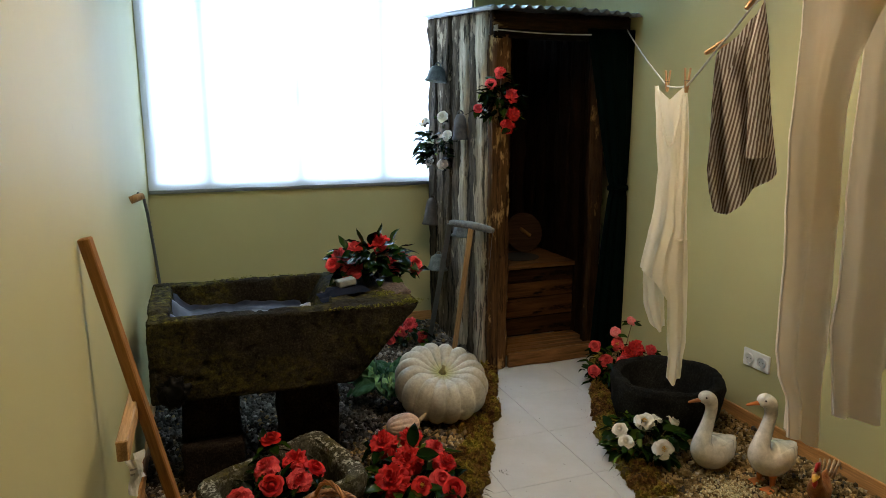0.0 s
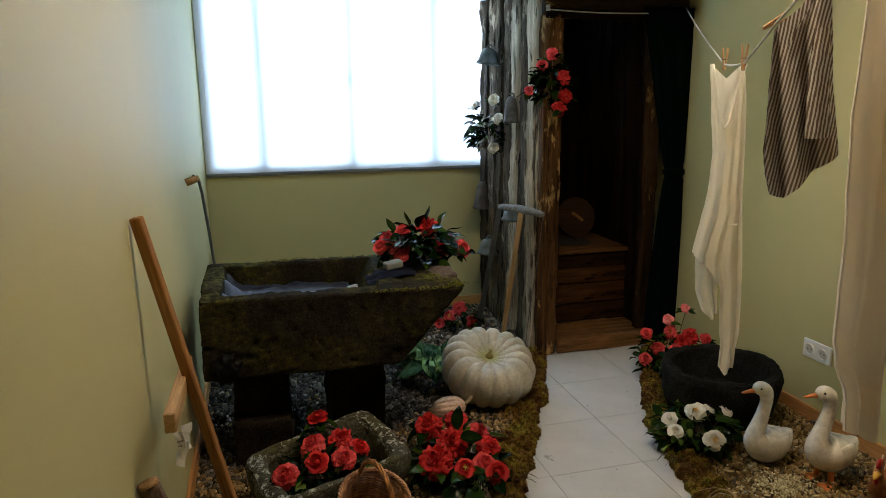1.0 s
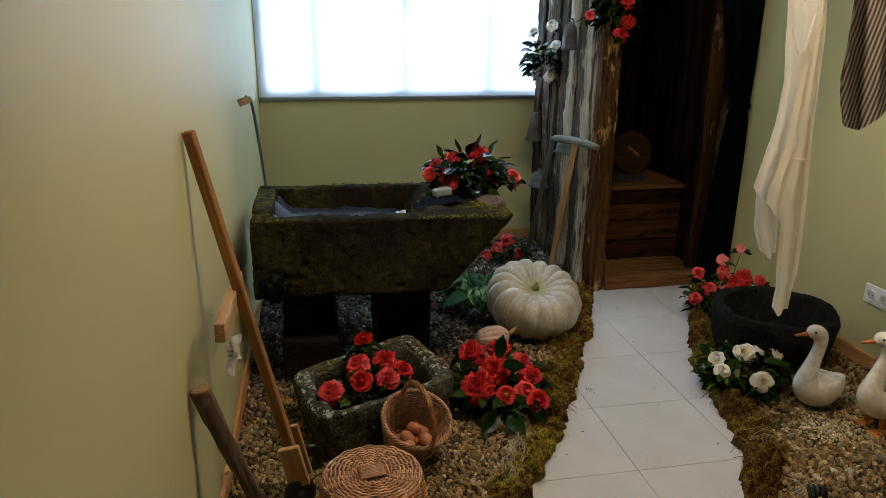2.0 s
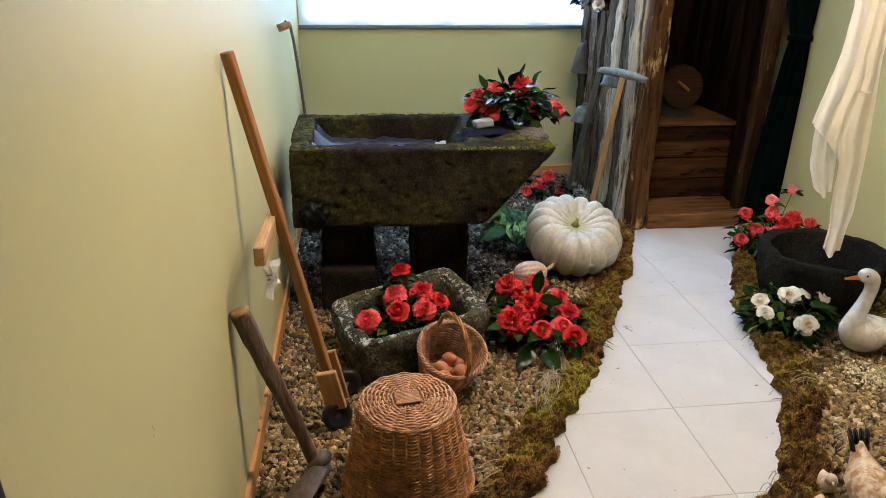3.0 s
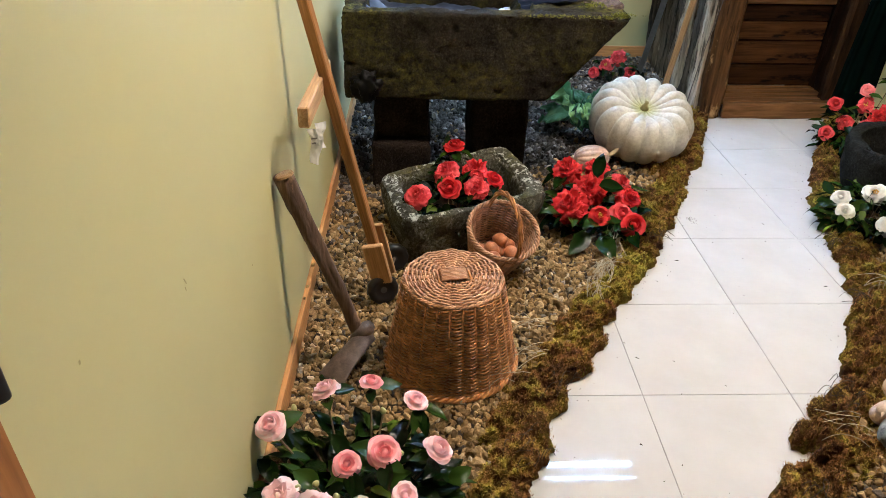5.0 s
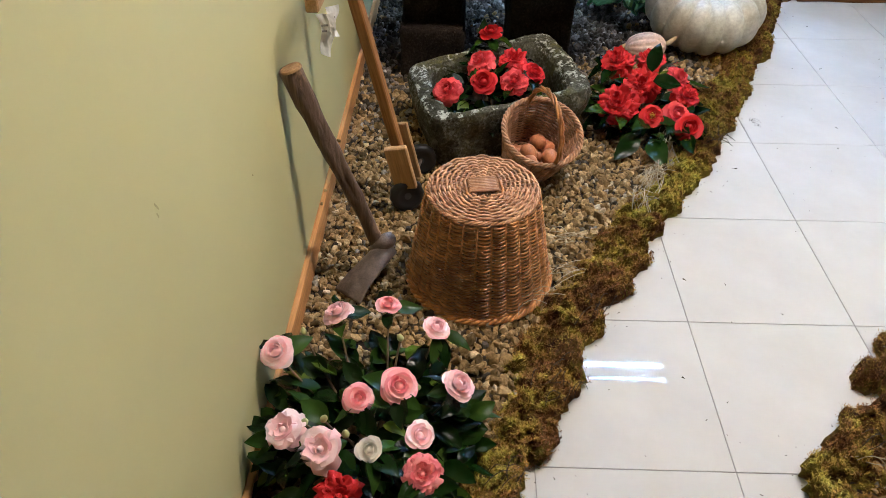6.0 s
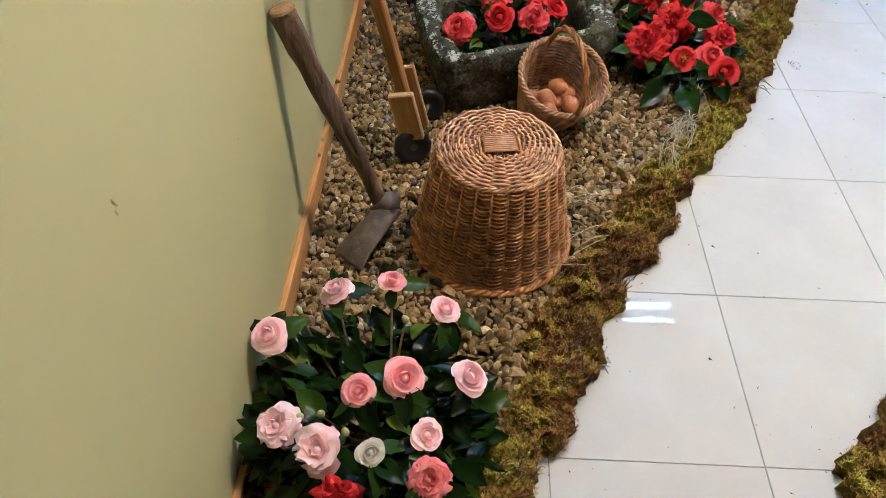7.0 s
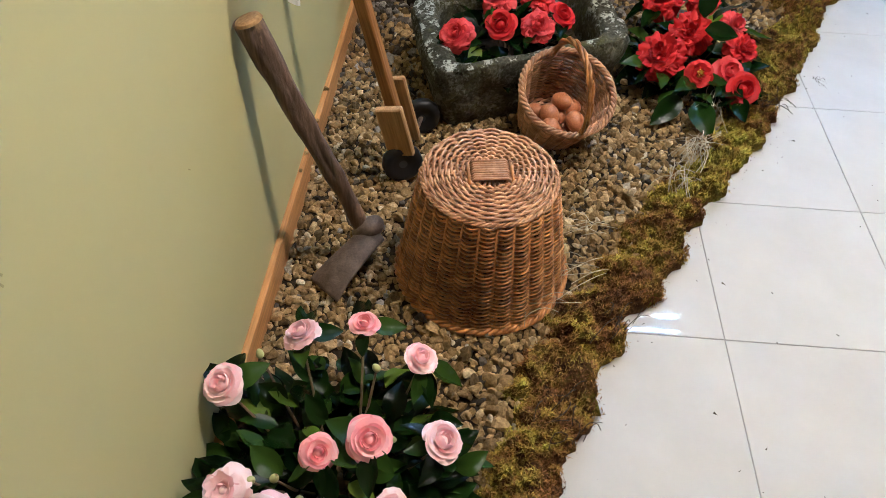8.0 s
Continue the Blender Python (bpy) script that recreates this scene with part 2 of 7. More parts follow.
def stone_mat(name, stops):
    """Crumbly stone: each piece takes one of several colours, with grain and pits of its own."""
    m, nt, b = material(name, 0.95, 0, 0.10)
    oi, geo = nt.nodes.new("ShaderNodeObjectInfo"), nt.nodes.new("ShaderNodeNewGeometry")
    add, fr = nt.nodes.new("ShaderNodeMath"), nt.nodes.new("ShaderNodeMath")
    add.operation, fr.operation = "ADD", "FRACT"
    nt.links.new(oi.outputs["Random"], add.inputs[0])
    nt.links.new(geo.outputs["Random Per Island"], add.inputs[1])
    nt.links.new(add.outputs[0], fr.inputs[0])
    col = ramp(nt, fr.outputs[0], stops)
    v = geo.outputs["Position"]
    g = noise_tex(nt, v, 150, 6, 0.7)
    col = mix(nt, 0.8, col, ramp(nt, g, [(0.30, (0.40, 0.37, 0.33)), (0.52, (1.0, 1.0, 1.0)), (0.72, (1.7, 1.65, 1.55))]), "MULTIPLY")
    h = noise_tex(nt, v, 420, 5, 0.7)
    nt.links.new(col, b.inputs["Base Color"])
    bump(nt, b, mix(nt, 0.5, g, h), 0.9, 0.004)
    return m


M_STONE = stone_mat("tan and grey volcanic gravel", [(0.0, (0.11, 0.077, 0.036)), (0.14, (0.20, 0.133, 0.058)), (0.45, (0.30, 0.200, 0.086)), (0.75, (0.385, 0.265, 0.120)), (0.92, (0.50, 0.37, 0.19)), (0.97, (0.58, 0.49, 0.34)), (1.0, (0.13, 0.115, 0.09))])
M_STONE_GREY = stone_mat("grey toned gravel", [(0.0, (0.030, 0.025, 0.020)), (0.3, (0.075, 0.063, 0.050)), (0.7, (0.14, 0.12, 0.10)), (0.92, (0.25, 0.22, 0.185)), (1.0, (0.40, 0.37, 0.33))])
# Earth tone is lowered so the gaps between stones look shaded.
M_BED = mottled("dark earth with gravel gap shade", (0.018, 0.012, 0.006), (0.052, 0.034, 0.016), 30, 1.0, 0.8, 0.01, 120)


def moss_mat(name, gain, relief):
    """Rusty, brown, olive and yellow-green patches of moss."""
    m, nt, b = material(name, 1.0, 0, 0.08)
    v = coords(nt)
    f = mix(nt, 0.22, mix(nt, 0.35, noise_tex(nt, v, 7, 4, 0.6), noise_tex(nt, v, 28, 3, 0.6)), noise_tex(nt, v, 2.6, 3, 0.5))
    stops = [(0.38, (0.040, 0.019, 0.009)), (0.45, (0.088, 0.041, 0.014)), (0.51, (0.115, 0.070, 0.015)), (0.57, (0.145, 0.112, 0.017)), (0.65, (0.20, 0.18, 0.028))]
    col = ramp(nt, f, [(p, tuple(c * gain for c in q)) for p, q in stops])
    g = noise_tex(nt, v, 190, 6, 0.7)
    col = mix(nt, 0.8, col, ramp(nt, g, [(0.35, (0.25, 0.25, 0.25)), (0.7, (1.7, 1.7, 1.7))]), "MULTIPLY")
    geo = nt.nodes.new("ShaderNodeNewGeometry")
    col = mix(nt, 1.0, col, ramp(nt, geo.outputs["Random Per Island"], [(0, (0.55, 0.55, 0.55)), (1, (1.35, 1.35, 1.35))]), "MULTIPLY") if not relief else col
    nt.links.new(col, b.inputs["Base Color"])
    if relief:
        bump(nt, b, g, 1.0, 0.012)
    return m


M_MOSS = moss_mat("brown and green moss", 1.0, True)
M_MOSS_BLADE = moss_mat("moss fibres", 3.2, False)
M_STRAW = mottled("dry pale straw", (0.36, 0.30, 0.19), (0.55, 0.48, 0.34), 40, 0.8, 0, random_value=0.3)
M_CORN = mottled("pale yellow maize grains", (0.55, 0.44, 0.22), (0.75, 0.66, 0.42), 60, 0.5, 0, random_value=0.3)
M_TWIG = mottled("dark twigs and crumbs", (0.04, 0.03, 0.02), (0.09, 0.07, 0.045), 60, 1.0, 0, random_value=0.4)
M_WICKER = mottled("brown varnished willow", (0.20, 0.068, 0.015), (0.62, 0.28, 0.080), 35, 0.36, 0.2, 0.002, 180, spec=0.45, random_value=0.3)
M_WICKER_PALE = mottled("pale varnished willow", (0.32, 0.145, 0.066), (0.62, 0.345, 0.180), 35, 0.42, 0.2, 0.002, 180, spec=0.45, random_value=0.28)
M_EGG = mottled("brown eggshell", (0.42, 0.15, 0.058), (0.54, 0.22, 0.095), 12, 0.45, 0.1, 0.001, 200, random_value=0.2)
M_PLANK = wood("orange brown sawn timber", (0.20, 0.09, 0.028), (0.40, 0.20, 0.07), 0.55, "Z", 5, 0.25)
M_PLANK_PALE = wood("pale sawn timber", (0.34, 0.19, 0.08), (0.52, 0.33, 0.16), 0.6, "Z", 5, 0.25)
M_HANDLE = wood("dark worn ash handle", (0.055, 0.037, 0.028), (0.19, 0.128, 0.095), 0.55, "Z", 6, 0.5, (0.30, 0.19, 0.11), 0.60)
M_IRON = mottled("brown rusty forged iron", (0.055, 0.038, 0.028), (0.15, 0.105, 0.08), 25, 0.55, 0.5, 0.004, 140, spec=0.5)
M_RUBBER = plain("black rubber", (0.007, 0.007, 0.008), 0.45, 0, 0.4)
M_TAG = plain("white paper", (0.80, 0.80, 0.80), 0.8, 0, 0.3, 0.03)
M_PUMPKIN = mottled("pale cream ribbed pumpkin rind", (0.38, 0.355, 0.285), (0.57, 0.55, 0.475), 7, 0.5, 0.25, 0.004, 60, spec=0.4)
nt = M_PUMPKIN.node_tree
b = nt.nodes["Principled BSDF"]
rind = b.inputs["Base Color"].links[0].from_socket
sep = nt.nodes.new("ShaderNodeVectorMath")
sep.operation = "LENGTH"
nt.links.new(coords(nt, (1, 1, 0)), sep.inputs[0])
nt.links.new(mix(nt, ramp(nt, sep.outputs["Value"], [(0.015, (0.85, 0.85, 0.85)), (0.075, (0, 0, 0))]), rind, (0.30, 0.31, 0.06)), b.inputs["Base Color"])
M_GOURD = mottled("pinkish gourd rind", (0.60, 0.40, 0.31), (0.74, 0.55, 0.44), 22, 0.55, 0.3, 0.004, 90)
M_STALK = mottled("dry green brown stalk", (0.16, 0.14, 0.04), (0.32, 0.27, 0.12), 40, 0.8, 0.4)
M_LOG = wood("weathered silver brown bark slab", (0.006, 0.004, 0.0025), (0.19, 0.145, 0.10), 0.9, "Z", 3.2, 1.0, (0.33, 0.26, 0.175), 0.56, 0.4, 0.10, 4.0, 0.85)
M_LOG_PALE = wood("pale stripped log", (0.16, 0.115, 0.072), (0.62, 0.52, 0.38), 0.9, "Z", 3, 0.9, (0.06, 0.038, 0.020), 0.61, 0.15, 0.07, 3.5, 0.8)
# Privy shade is put into this near-black board colour.
M_OAK_SHADED = wood("rough oak board darkened for privy shade", (0.002, 0.001, 0.0005), (0.014, 0.006, 0.002), 0.75, "Z", 4, 0.9, (0.075, 0.038, 0.014), 0.63, 0.5)
M_POST = wood("dark oak post with pale torn patches", (0.018, 0.008, 0.004), (0.145, 0.070, 0.026), 0.7, "Z", 3, 0.9, (0.44, 0.28, 0.115), 0.555, 0.1, 0.07, 2.5, 0.7)
M_OAK_HEAD = wood("dark oak header with worn patches", (0.006, 0.003, 0.0015), (0.060, 0.030, 0.011), 0.75, "Z", 3, 0.9, (0.22, 0.13, 0.045), 0.58, 0.1, 0.12, 2.5)
M_OAK_X = wood("rough oak board darkened for privy shade across", (0.010, 0.004, 0.0015), (0.095, 0.040, 0.013), 0.75, "X", 4, 0.9, (0.006, 0.003, 0.002), 0.545, 0.55, 0.05, 1.6)
M_FLOORBOARD = wood("worn brown floor board", (0.040, 0.018, 0.007), (0.22, 0.108, 0.040), 0.7, "X", 4, 0.7, (0.02, 0.01, 0.005), 0.60, 0.35)
M_ROOF = plain("corrugated galvanised sheet", (0.33, 0.34, 0.35), 0.4, 0.85, 0.5, 0.25, 8)
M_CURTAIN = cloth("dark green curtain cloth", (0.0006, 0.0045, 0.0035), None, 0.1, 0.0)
M_BRONZE = mottled("dull verdigris bronze", (0.075, 0.080, 0.074), (0.20, 0.21, 0.19), 14, 0.5, 0.3, 0.002, 120, spec=0.3)
M_BELL_DARK = mottled("dark rusted bell iron", (0.035, 0.030, 0.026), (0.10, 0.085, 0.072), 18, 0.6, 0.4, 0.003, 120)
M_GREY_WOOD = wood("weathered grey timber", (0.10, 0.10, 0.10), (0.26, 0.26, 0.255), 0.85, "X", 5, 0.6)
M_ROPE = mottled("white cotton rope", (0.50, 0.48, 0.42), (0.66, 0.63, 0.56), 90, 0.9, 0.4)
M_PEG = wood("pale peg wood", (0.42, 0.22, 0.09), (0.60, 0.36, 0.17), 0.6, "Z", 12, 0.2)
M_COTTON = cloth("cream cotton", (0.94, 0.91, 0.82), None, 0.48)
M_LINEN = cloth("warm white linen", (0.94, 0.86, 0.72), None, 0.52)
M_STRIPE = cloth("brown cloth with pale stripes", (0.17, 0.12, 0.088), (0.84, 0.79, 0.71))
M_GOOSE = mottled("glazed white ceramic", (0.78, 0.72, 0.63), (0.90, 0.86, 0.79), 6, 0.14, 0.08, 0.002, 30, spec=0.6)
M_ORANGE = plain("orange glaze", (0.58, 0.17, 0.03), 0.35)
M_BLACK = plain("black glaze", (0.012, 0.012, 0.012), 0.25)
M_REDPAINT = plain("red paint", (0.52, 0.022, 0.018), 0.35)
M_HEN = mottled("cream painted feathers with orange bars", (0.38, 0.19, 0.06), (0.66, 0.52, 0.36), 34, 0.5, 0.4, 0.006, 120, lo=0.4, hi=0.55)
M_HENPINK = mottled("pale pink painted ceramic", (0.52, 0.37, 0.27), (0.68, 0.53, 0.42), 30, 0.5, 0.3)
M_SOAP = mottled("pale grey soap", (0.17, 0.19, 0.19), (0.24, 0.26, 0.255), 30, 0.5, 0.1)
M_FOIL = plain("crumpled silver foil", (0.75, 0.77, 0.80), 0.22, 1.0)
M_DARKCLOTH = cloth("dark blue wet cloth", (0.008, 0.010, 0.018), None, 0.05, 0.0)
M_WASHSTONE = granite("brown worn washing stone", (0.07, 0.052, 0.045), (0.16, 0.125, 0.11), 0, 0.02)
M_LEAF = leaf_mat("dark glossy camellia leaf", (0.001, 0.0035, 0.0008), (0.007, 0.021, 0.003), 0.11)
M_LEAF_LIGHT = leaf_mat("young green camellia leaf", (0.006, 0.020, 0.0025), (0.028, 0.060, 0.008), 0.15)
M_LEAF_PALE = leaf_mat("blue green cabbage leaf", (0.018, 0.070, 0.028), (0.085, 0.20, 0.085), 0.45)
M_STEM = mottled("brown twig", (0.10, 0.06, 0.03), (0.20, 0.13, 0.06), 40, 0.8, 0.3)
M_RED = petal("red camellia petal", (0.42, 0.007, 0.009), (0.76, 0.038, 0.035))
M_ROSE = petal("deep rose camellia petal", (0.52, 0.022, 0.030), (0.85, 0.11, 0.11))
M_PINK = petal("pale pink camellia petal", (0.97, 0.61, 0.63), (1.0, 0.81, 0.81))
M_MIDPINK = petal("rose pink camellia petal", (0.91, 0.36, 0.39), (1.0, 0.60, 0.60))
M_WHITE = petal("white camellia petal", (0.82, 0.79, 0.68), (0.92, 0.90, 0.82))
M_STAMEN = plain("yellow stamens", (0.75, 0.45, 0.06), 0.7)
M_BUD = plain("pale green flower bud", (0.42, 0.42, 0.17), 0.5)


# ---- building helpers ----
def mesh_object(name, bm, mat, parent=None, smooth=False):
    me = bpy.data.meshes.new(name)
    bm.to_mesh(me)
    bm.free()
    if smooth:
        me.polygons.foreach_set("use_smooth", [True] * len(me.polygons))
    for mm in (mat if isinstance(mat, (list, tuple)) else [mat]):
        me.materials.append(mm)
    ob = new(name, me)
    ob.parent = parent
    return ob


def part(name, bm, mat, parent, label="", smooth=False):
    ob = mesh_object(name, bm, mat, parent, smooth)
    if label:
        tagged(ob, label)
    return ob


def thing(name, m, label, category, group="", kind=""):
    """An Empty at the thing's base."""
    ob = new(name)
    ob.empty_display_size = 0.05
    ob.matrix_world = m
    return tagged(ob, label, category, group, kind)


def add_box(bm, x0, x1, y0, y1, z0, z1, bevel=0.0, m=None, seg=1):
    r = bmesh.ops.create_cube(bm, size=1)
    vs = r["verts"]
    for v in vs:
        v.co = Vector((x0 + (v.co.x + 0.5) * (x1 - x0), y0 + (v.co.y + 0.5) * (y1 - y0), z0 + (v.co.z + 0.5) * (z1 - z0)))
    if bevel:
        es = list({e for v in vs for e in v.link_edges})
        out = bmesh.ops.bevel(bm, geom=es, offset=bevel, segments=seg, affect="EDGES", profile=0.5)
        vs = out["verts"] if m is None else list({v for f in out["faces"] for v in f.verts} | {v for v in vs if v.is_valid})
    if m is not None:
        bmesh.ops.transform(bm, matrix=m, verts=[v for v in vs if v.is_valid])
    return vs


def box(x0, x1, y0, y1, z0, z1, bevel=0.0, seg=1):
    bm = bmesh.new()
    add_box(bm, x0, x1, y0, y1, z0, z1, bevel, None, seg)
    return bm


def structure(name, bm, mat, label, category):
    return tagged(mesh_object(name, bm, mat), label, category, "", "structure")


# ---- room ----
T = 0.14
structure("wall_west", box(XL - T, XL, YF - T, YB + 0.002, -0.1, ZC), M_WALL, "plain smooth wall painted pale olive green", "wall")
structure("wall_east", box(XR, XR + T, YF - T, YB + 0.002, -0.1, ZC), M_WALL, "plain smooth wall painted olive green", "wall")
# Unseen wall, made dark so little light bounces back into the room.
structure("wall_south", box(XL - T, XR + T, YF - T - 0.1, YF - T - 0.002, -0.1, ZC), wood("dark brown of the unseen wall", (0.035, 0.018, 0.009), (0.085, 0.044, 0.020), 0.6, "Z", 3, 0.2), "unseen dark wooden wall closing the room, added to cut bounced light", "wall")
bm = bmesh.new()
add_box(bm, XL - T, XR + T, YB + 0.004, YB + 0.20, -0.1, SILL)
add_box(bm, XL - T, XR + T, YB + 0.004, YB + 0.20, HEAD, ZC)
add_box(bm, XL - T, WX0, YB + 0.004, YB + 0.20, SILL, HEAD)
add_box(bm, WX1, XR + T, YB + 0.004, YB + 0.20, SILL, HEAD)
structure("wall_north", bm, M_WALL, "olive green wall under a wide window", "wall")
structure("ceiling", box(XL - T, XR + T, YF - T, YB + 0.2, ZC + 0.002, ZC + 0.1), M_CEIL, "plain pale grey painted ceiling", "ceiling")
FLOOR = structure("floor", box(XL - T, XR + T, YF - T, YB + 0.2, -0.12, -0.003), M_GROUT, "grey grout bed under pale polished floor tiles", "floor")

bm = box(XL, XL + 0.014, YF, YB, 0.0, 0.082, 0.002)
structure("baseboard", bm, M_PINE, "narrow varnished pine skirting board along the wall", "baseboard")
bm = box(XR - 0.014, XR, YF, YB, 0.0, 0.082, 0.002)
structure("baseboard", bm, M_PINE, "narrow varnished pine skirting board along the wall", "baseboard")
bm = box(XL + 0.015, XR - 0.015, YB - 0.012, YB + 0.003, 0.0, 0.08, 0.002)
structure("baseboard", bm, M_PINE_X, "narrow varnished pine skirting board under the window", "baseboard")

# window behind the blind
win = thing("window_1", pose(0, 0, 0), "wide grey-framed window behind a white blind", "window", kind="structure")
MULLIONS = (WX0, 0.647, 1.197, 1.736, WX1 - 0.05)
fr = bmesh.new()
for a in MULLIONS:
    add_box(fr, a, a + 0.05, YB + 0.025, YB + 0.085, SILL, HEAD, 0.004)
add_box(fr, WX0, WX1, YB + 0.022, YB + 0.082, SILL, SILL + 0.06, 0.004)
add_box(fr, WX0, WX1, YB + 0.022, YB + 0.082, HEAD - 0.06, HEAD, 0.004)
part("window_frame", fr, M_ALU, win)
part("window_handle", box(1.224, 1.236, YB - 0.009, YB + 0.030, 1.525, 1.585, 0.004), M_BELL_DARK, win, "small dark window handle")
for a, a2 in zip(MULLIONS, MULLIONS[1:]):
    pane = part("pane", box(a + 0.052, a2 - 0.002, YB + 0.050, YB + 0.056, SILL + 0.062, HEAD - 0.062), M_GLASS, win)
    pane.visible_shadow = False

blind = thing("roller_blind", pose(0, 0, 0), "white translucent roller blind pulled down over the window", "blind")
fb = bmesh.new()
NBX, NBZ = 40, 10
grid = [[fb.verts.new((WX0 - 0.018 + (WX1 - 0.04 - WX0 + 0.03) * i / NBX, YB - 0.012 + 0.0015 * math.sin(i * 0.9), SILL + 0.012 + (HEAD - SILL) * j / NBZ)) for j in range(NBZ + 1)] for i in range(NBX + 1)]
for i in range(NBX):
    for j in range(NBZ):
        fb.faces.new((grid[i][j], grid[i + 1][j], grid[i + 1][j + 1], grid[i][j + 1]))
part("blind_fabric", fb, M_BLIND, blind, smooth=True)
part("bottom_bar", box(WX0 - 0.018, WX1 - 0.03, YB - 0.022, YB - 0.004, SILL - 0.010, SILL + 0.012, 0.003), M_ALU, blind, "dark grey metal bottom bar")
part("roller", box(WX0 - 0.018, WX1 - 0.03, YB - 0.06, YB - 0.001, HEAD + 0.005, HEAD + 0.07, 0.02, 3), M_WHITE_METAL, blind)


def tube_along(bm, pts, radius, sides=6, taper=None):
    """A tube through a list of points, for ropes, stems and canes."""
    pts = [Vector(p) for p in pts]
    rings = []
    up = Vector((0.31, 0.17, 0.93))
    for i, p in enumerate(pts):
        d = (pts[min(i + 1, len(pts) - 1)] - pts[max(i - 1, 0)]).normalized()
        a = d.cross(up)
        if a.length < 1e-3:
            a = d.cross(Vector((1, 0, 0)))
        a.normalize()
        b = d.cross(a)
        r = radius if taper is None else radius + (taper - radius) * i / (len(pts) - 1)
        rings.append([bm.verts.new(p + (a * math.cos(q) + b * math.sin(q)) * r) for q in (2 * math.pi * k / sides for k in range(sides))])
    for r0, r1 in zip(rings, rings[1:]):
        for k in range(sides):
            bm.faces.new((r0[k], r0[(k + 1) % sides], r1[(k + 1) % sides], r1[k]))
    bm.faces.new(rings[0][::-1])
    bm.faces.new(rings[-1])
    return bm


cordbm = bmesh.new()
tube_along(cordbm, [(WX0 + 0.012, YB - 0.03, z) for z in (1.35, 1.6, 2.0, 2.3)], 0.0016, 5)
part("cord", cordbm, M_WHITE_PLASTIC, blind, "thin pull cord")

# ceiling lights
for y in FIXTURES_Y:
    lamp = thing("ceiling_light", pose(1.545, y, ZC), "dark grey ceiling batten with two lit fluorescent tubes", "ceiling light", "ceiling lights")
    # Unseen plates added to cut the tubes' light towards the end walls.
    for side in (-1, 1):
        part("light_cutoff_plate", box(-0.64, 0.64, side * 0.125 - 0.002, side * 0.125 + 0.002, -0.138, -0.001), M_LAMP_BODY, lamp, "added dark grey plate that cuts sideways lamp light")
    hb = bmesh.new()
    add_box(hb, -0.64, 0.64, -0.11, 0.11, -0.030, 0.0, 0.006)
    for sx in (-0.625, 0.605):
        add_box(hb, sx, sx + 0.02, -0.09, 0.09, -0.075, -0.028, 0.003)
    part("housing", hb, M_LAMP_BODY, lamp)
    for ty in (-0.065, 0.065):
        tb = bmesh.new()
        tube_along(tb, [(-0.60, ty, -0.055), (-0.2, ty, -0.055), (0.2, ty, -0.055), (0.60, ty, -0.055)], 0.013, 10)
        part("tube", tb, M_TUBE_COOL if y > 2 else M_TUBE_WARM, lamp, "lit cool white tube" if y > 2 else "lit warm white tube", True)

# double wall socket
sk = thing("wall_socket", pose(XR, 2.093, 0.340), "white double power socket on the green wall", "socket")
sb = bmesh.new()
add_box(sb, -0.010, 0, -0.0775, 0.0775, -0.041, 0.041, 0.003)
part("plate", sb, M_WHITE_PLASTIC, sk)
for dy in (-0.036, 0.036):
    cb = bmesh.new()
    bmesh.ops.create_cone(cb, cap_ends=False, segments=28, radius1=0.024, radius2=0.024, depth=0.006, matrix=pose(-0.0125, dy, 0, 0, 90, 0))
    bmesh.ops.create_cone(cb, cap_ends=False, segments=28, radius1=0.021, radius2=0.021, depth=0.006, matrix=pose(-0.0125, dy, 0, 0, 90, 0))
    part("outlet_ring", cb, M_WHITE_PLASTIC, sk)
    # Outlet face is a greyer copy of the white plastic, painting recess shade.
    db = bmesh.new()
    bmesh.ops.create_cone(db, cap_ends=True, segments=28, radius1=0.0208, radius2=0.0208, depth=0.002, matrix=pose(-0.0112, dy, 0, 0, 90, 0))
    outlet = part("outlet", db, plain("shaded white plastic", (0.55, 0.55, 0.53), 0.4), sk)
    for hz in (-0.0095, 0.0095):
        hb = bmesh.new()
        bmesh.ops.create_cone(hb, cap_ends=True, segments=10, radius1=0.0027, radius2=0.0027, depth=0.002, matrix=pose(-0.0128, dy + hz, 0, 0, 90, 0))
        part("pin_hole_shade", hb, M_HOLE_SHADE, outlet)


# small scuffs on the left wall
scuff = thing("wall_scuff", pose(XL + 0.0006, 0.726, 0.699), "small dark scuff marks on the painted wall", "scuff mark", kind="structure")
for dy, dz, w, h, r in ((0.0, 0.004, 0.0012, 0.007, 25), (-0.004, -0.007, 0.0010, 0.004, 15), (-0.30, 0.113, 0.0014, 0.0022, 0), (0.35, -0.20, 0.0010, 0.003, 40)):
    mark = part("mark", box(0, 0.0005, -w, w, -h, h), plain("grey scuff", (0.36, 0.325, 0.16), 0.8), scuff)
    mark.matrix_basis = pose(0, dy, dz, r, 0, 0)


# ---- gravel beds and moss borders ----
LEFT_EDGE = [(0.30, 0.62), (0.60, 0.76), (0.74, 0.81), (0.86, 0.88), (0.95, 0.90), (1.02, 0.965), (1.10, 0.99), (1.20, 1.04), (1.31, 1.13), (1.50, 1.225), (1.72, 1.36), (1.87, 1.475), (2.00, 1.53), (2.20, 1.66), (2.43, 1.775), (2.89, 2.00), (3.16, 2.10), (4.22, 2.10)]
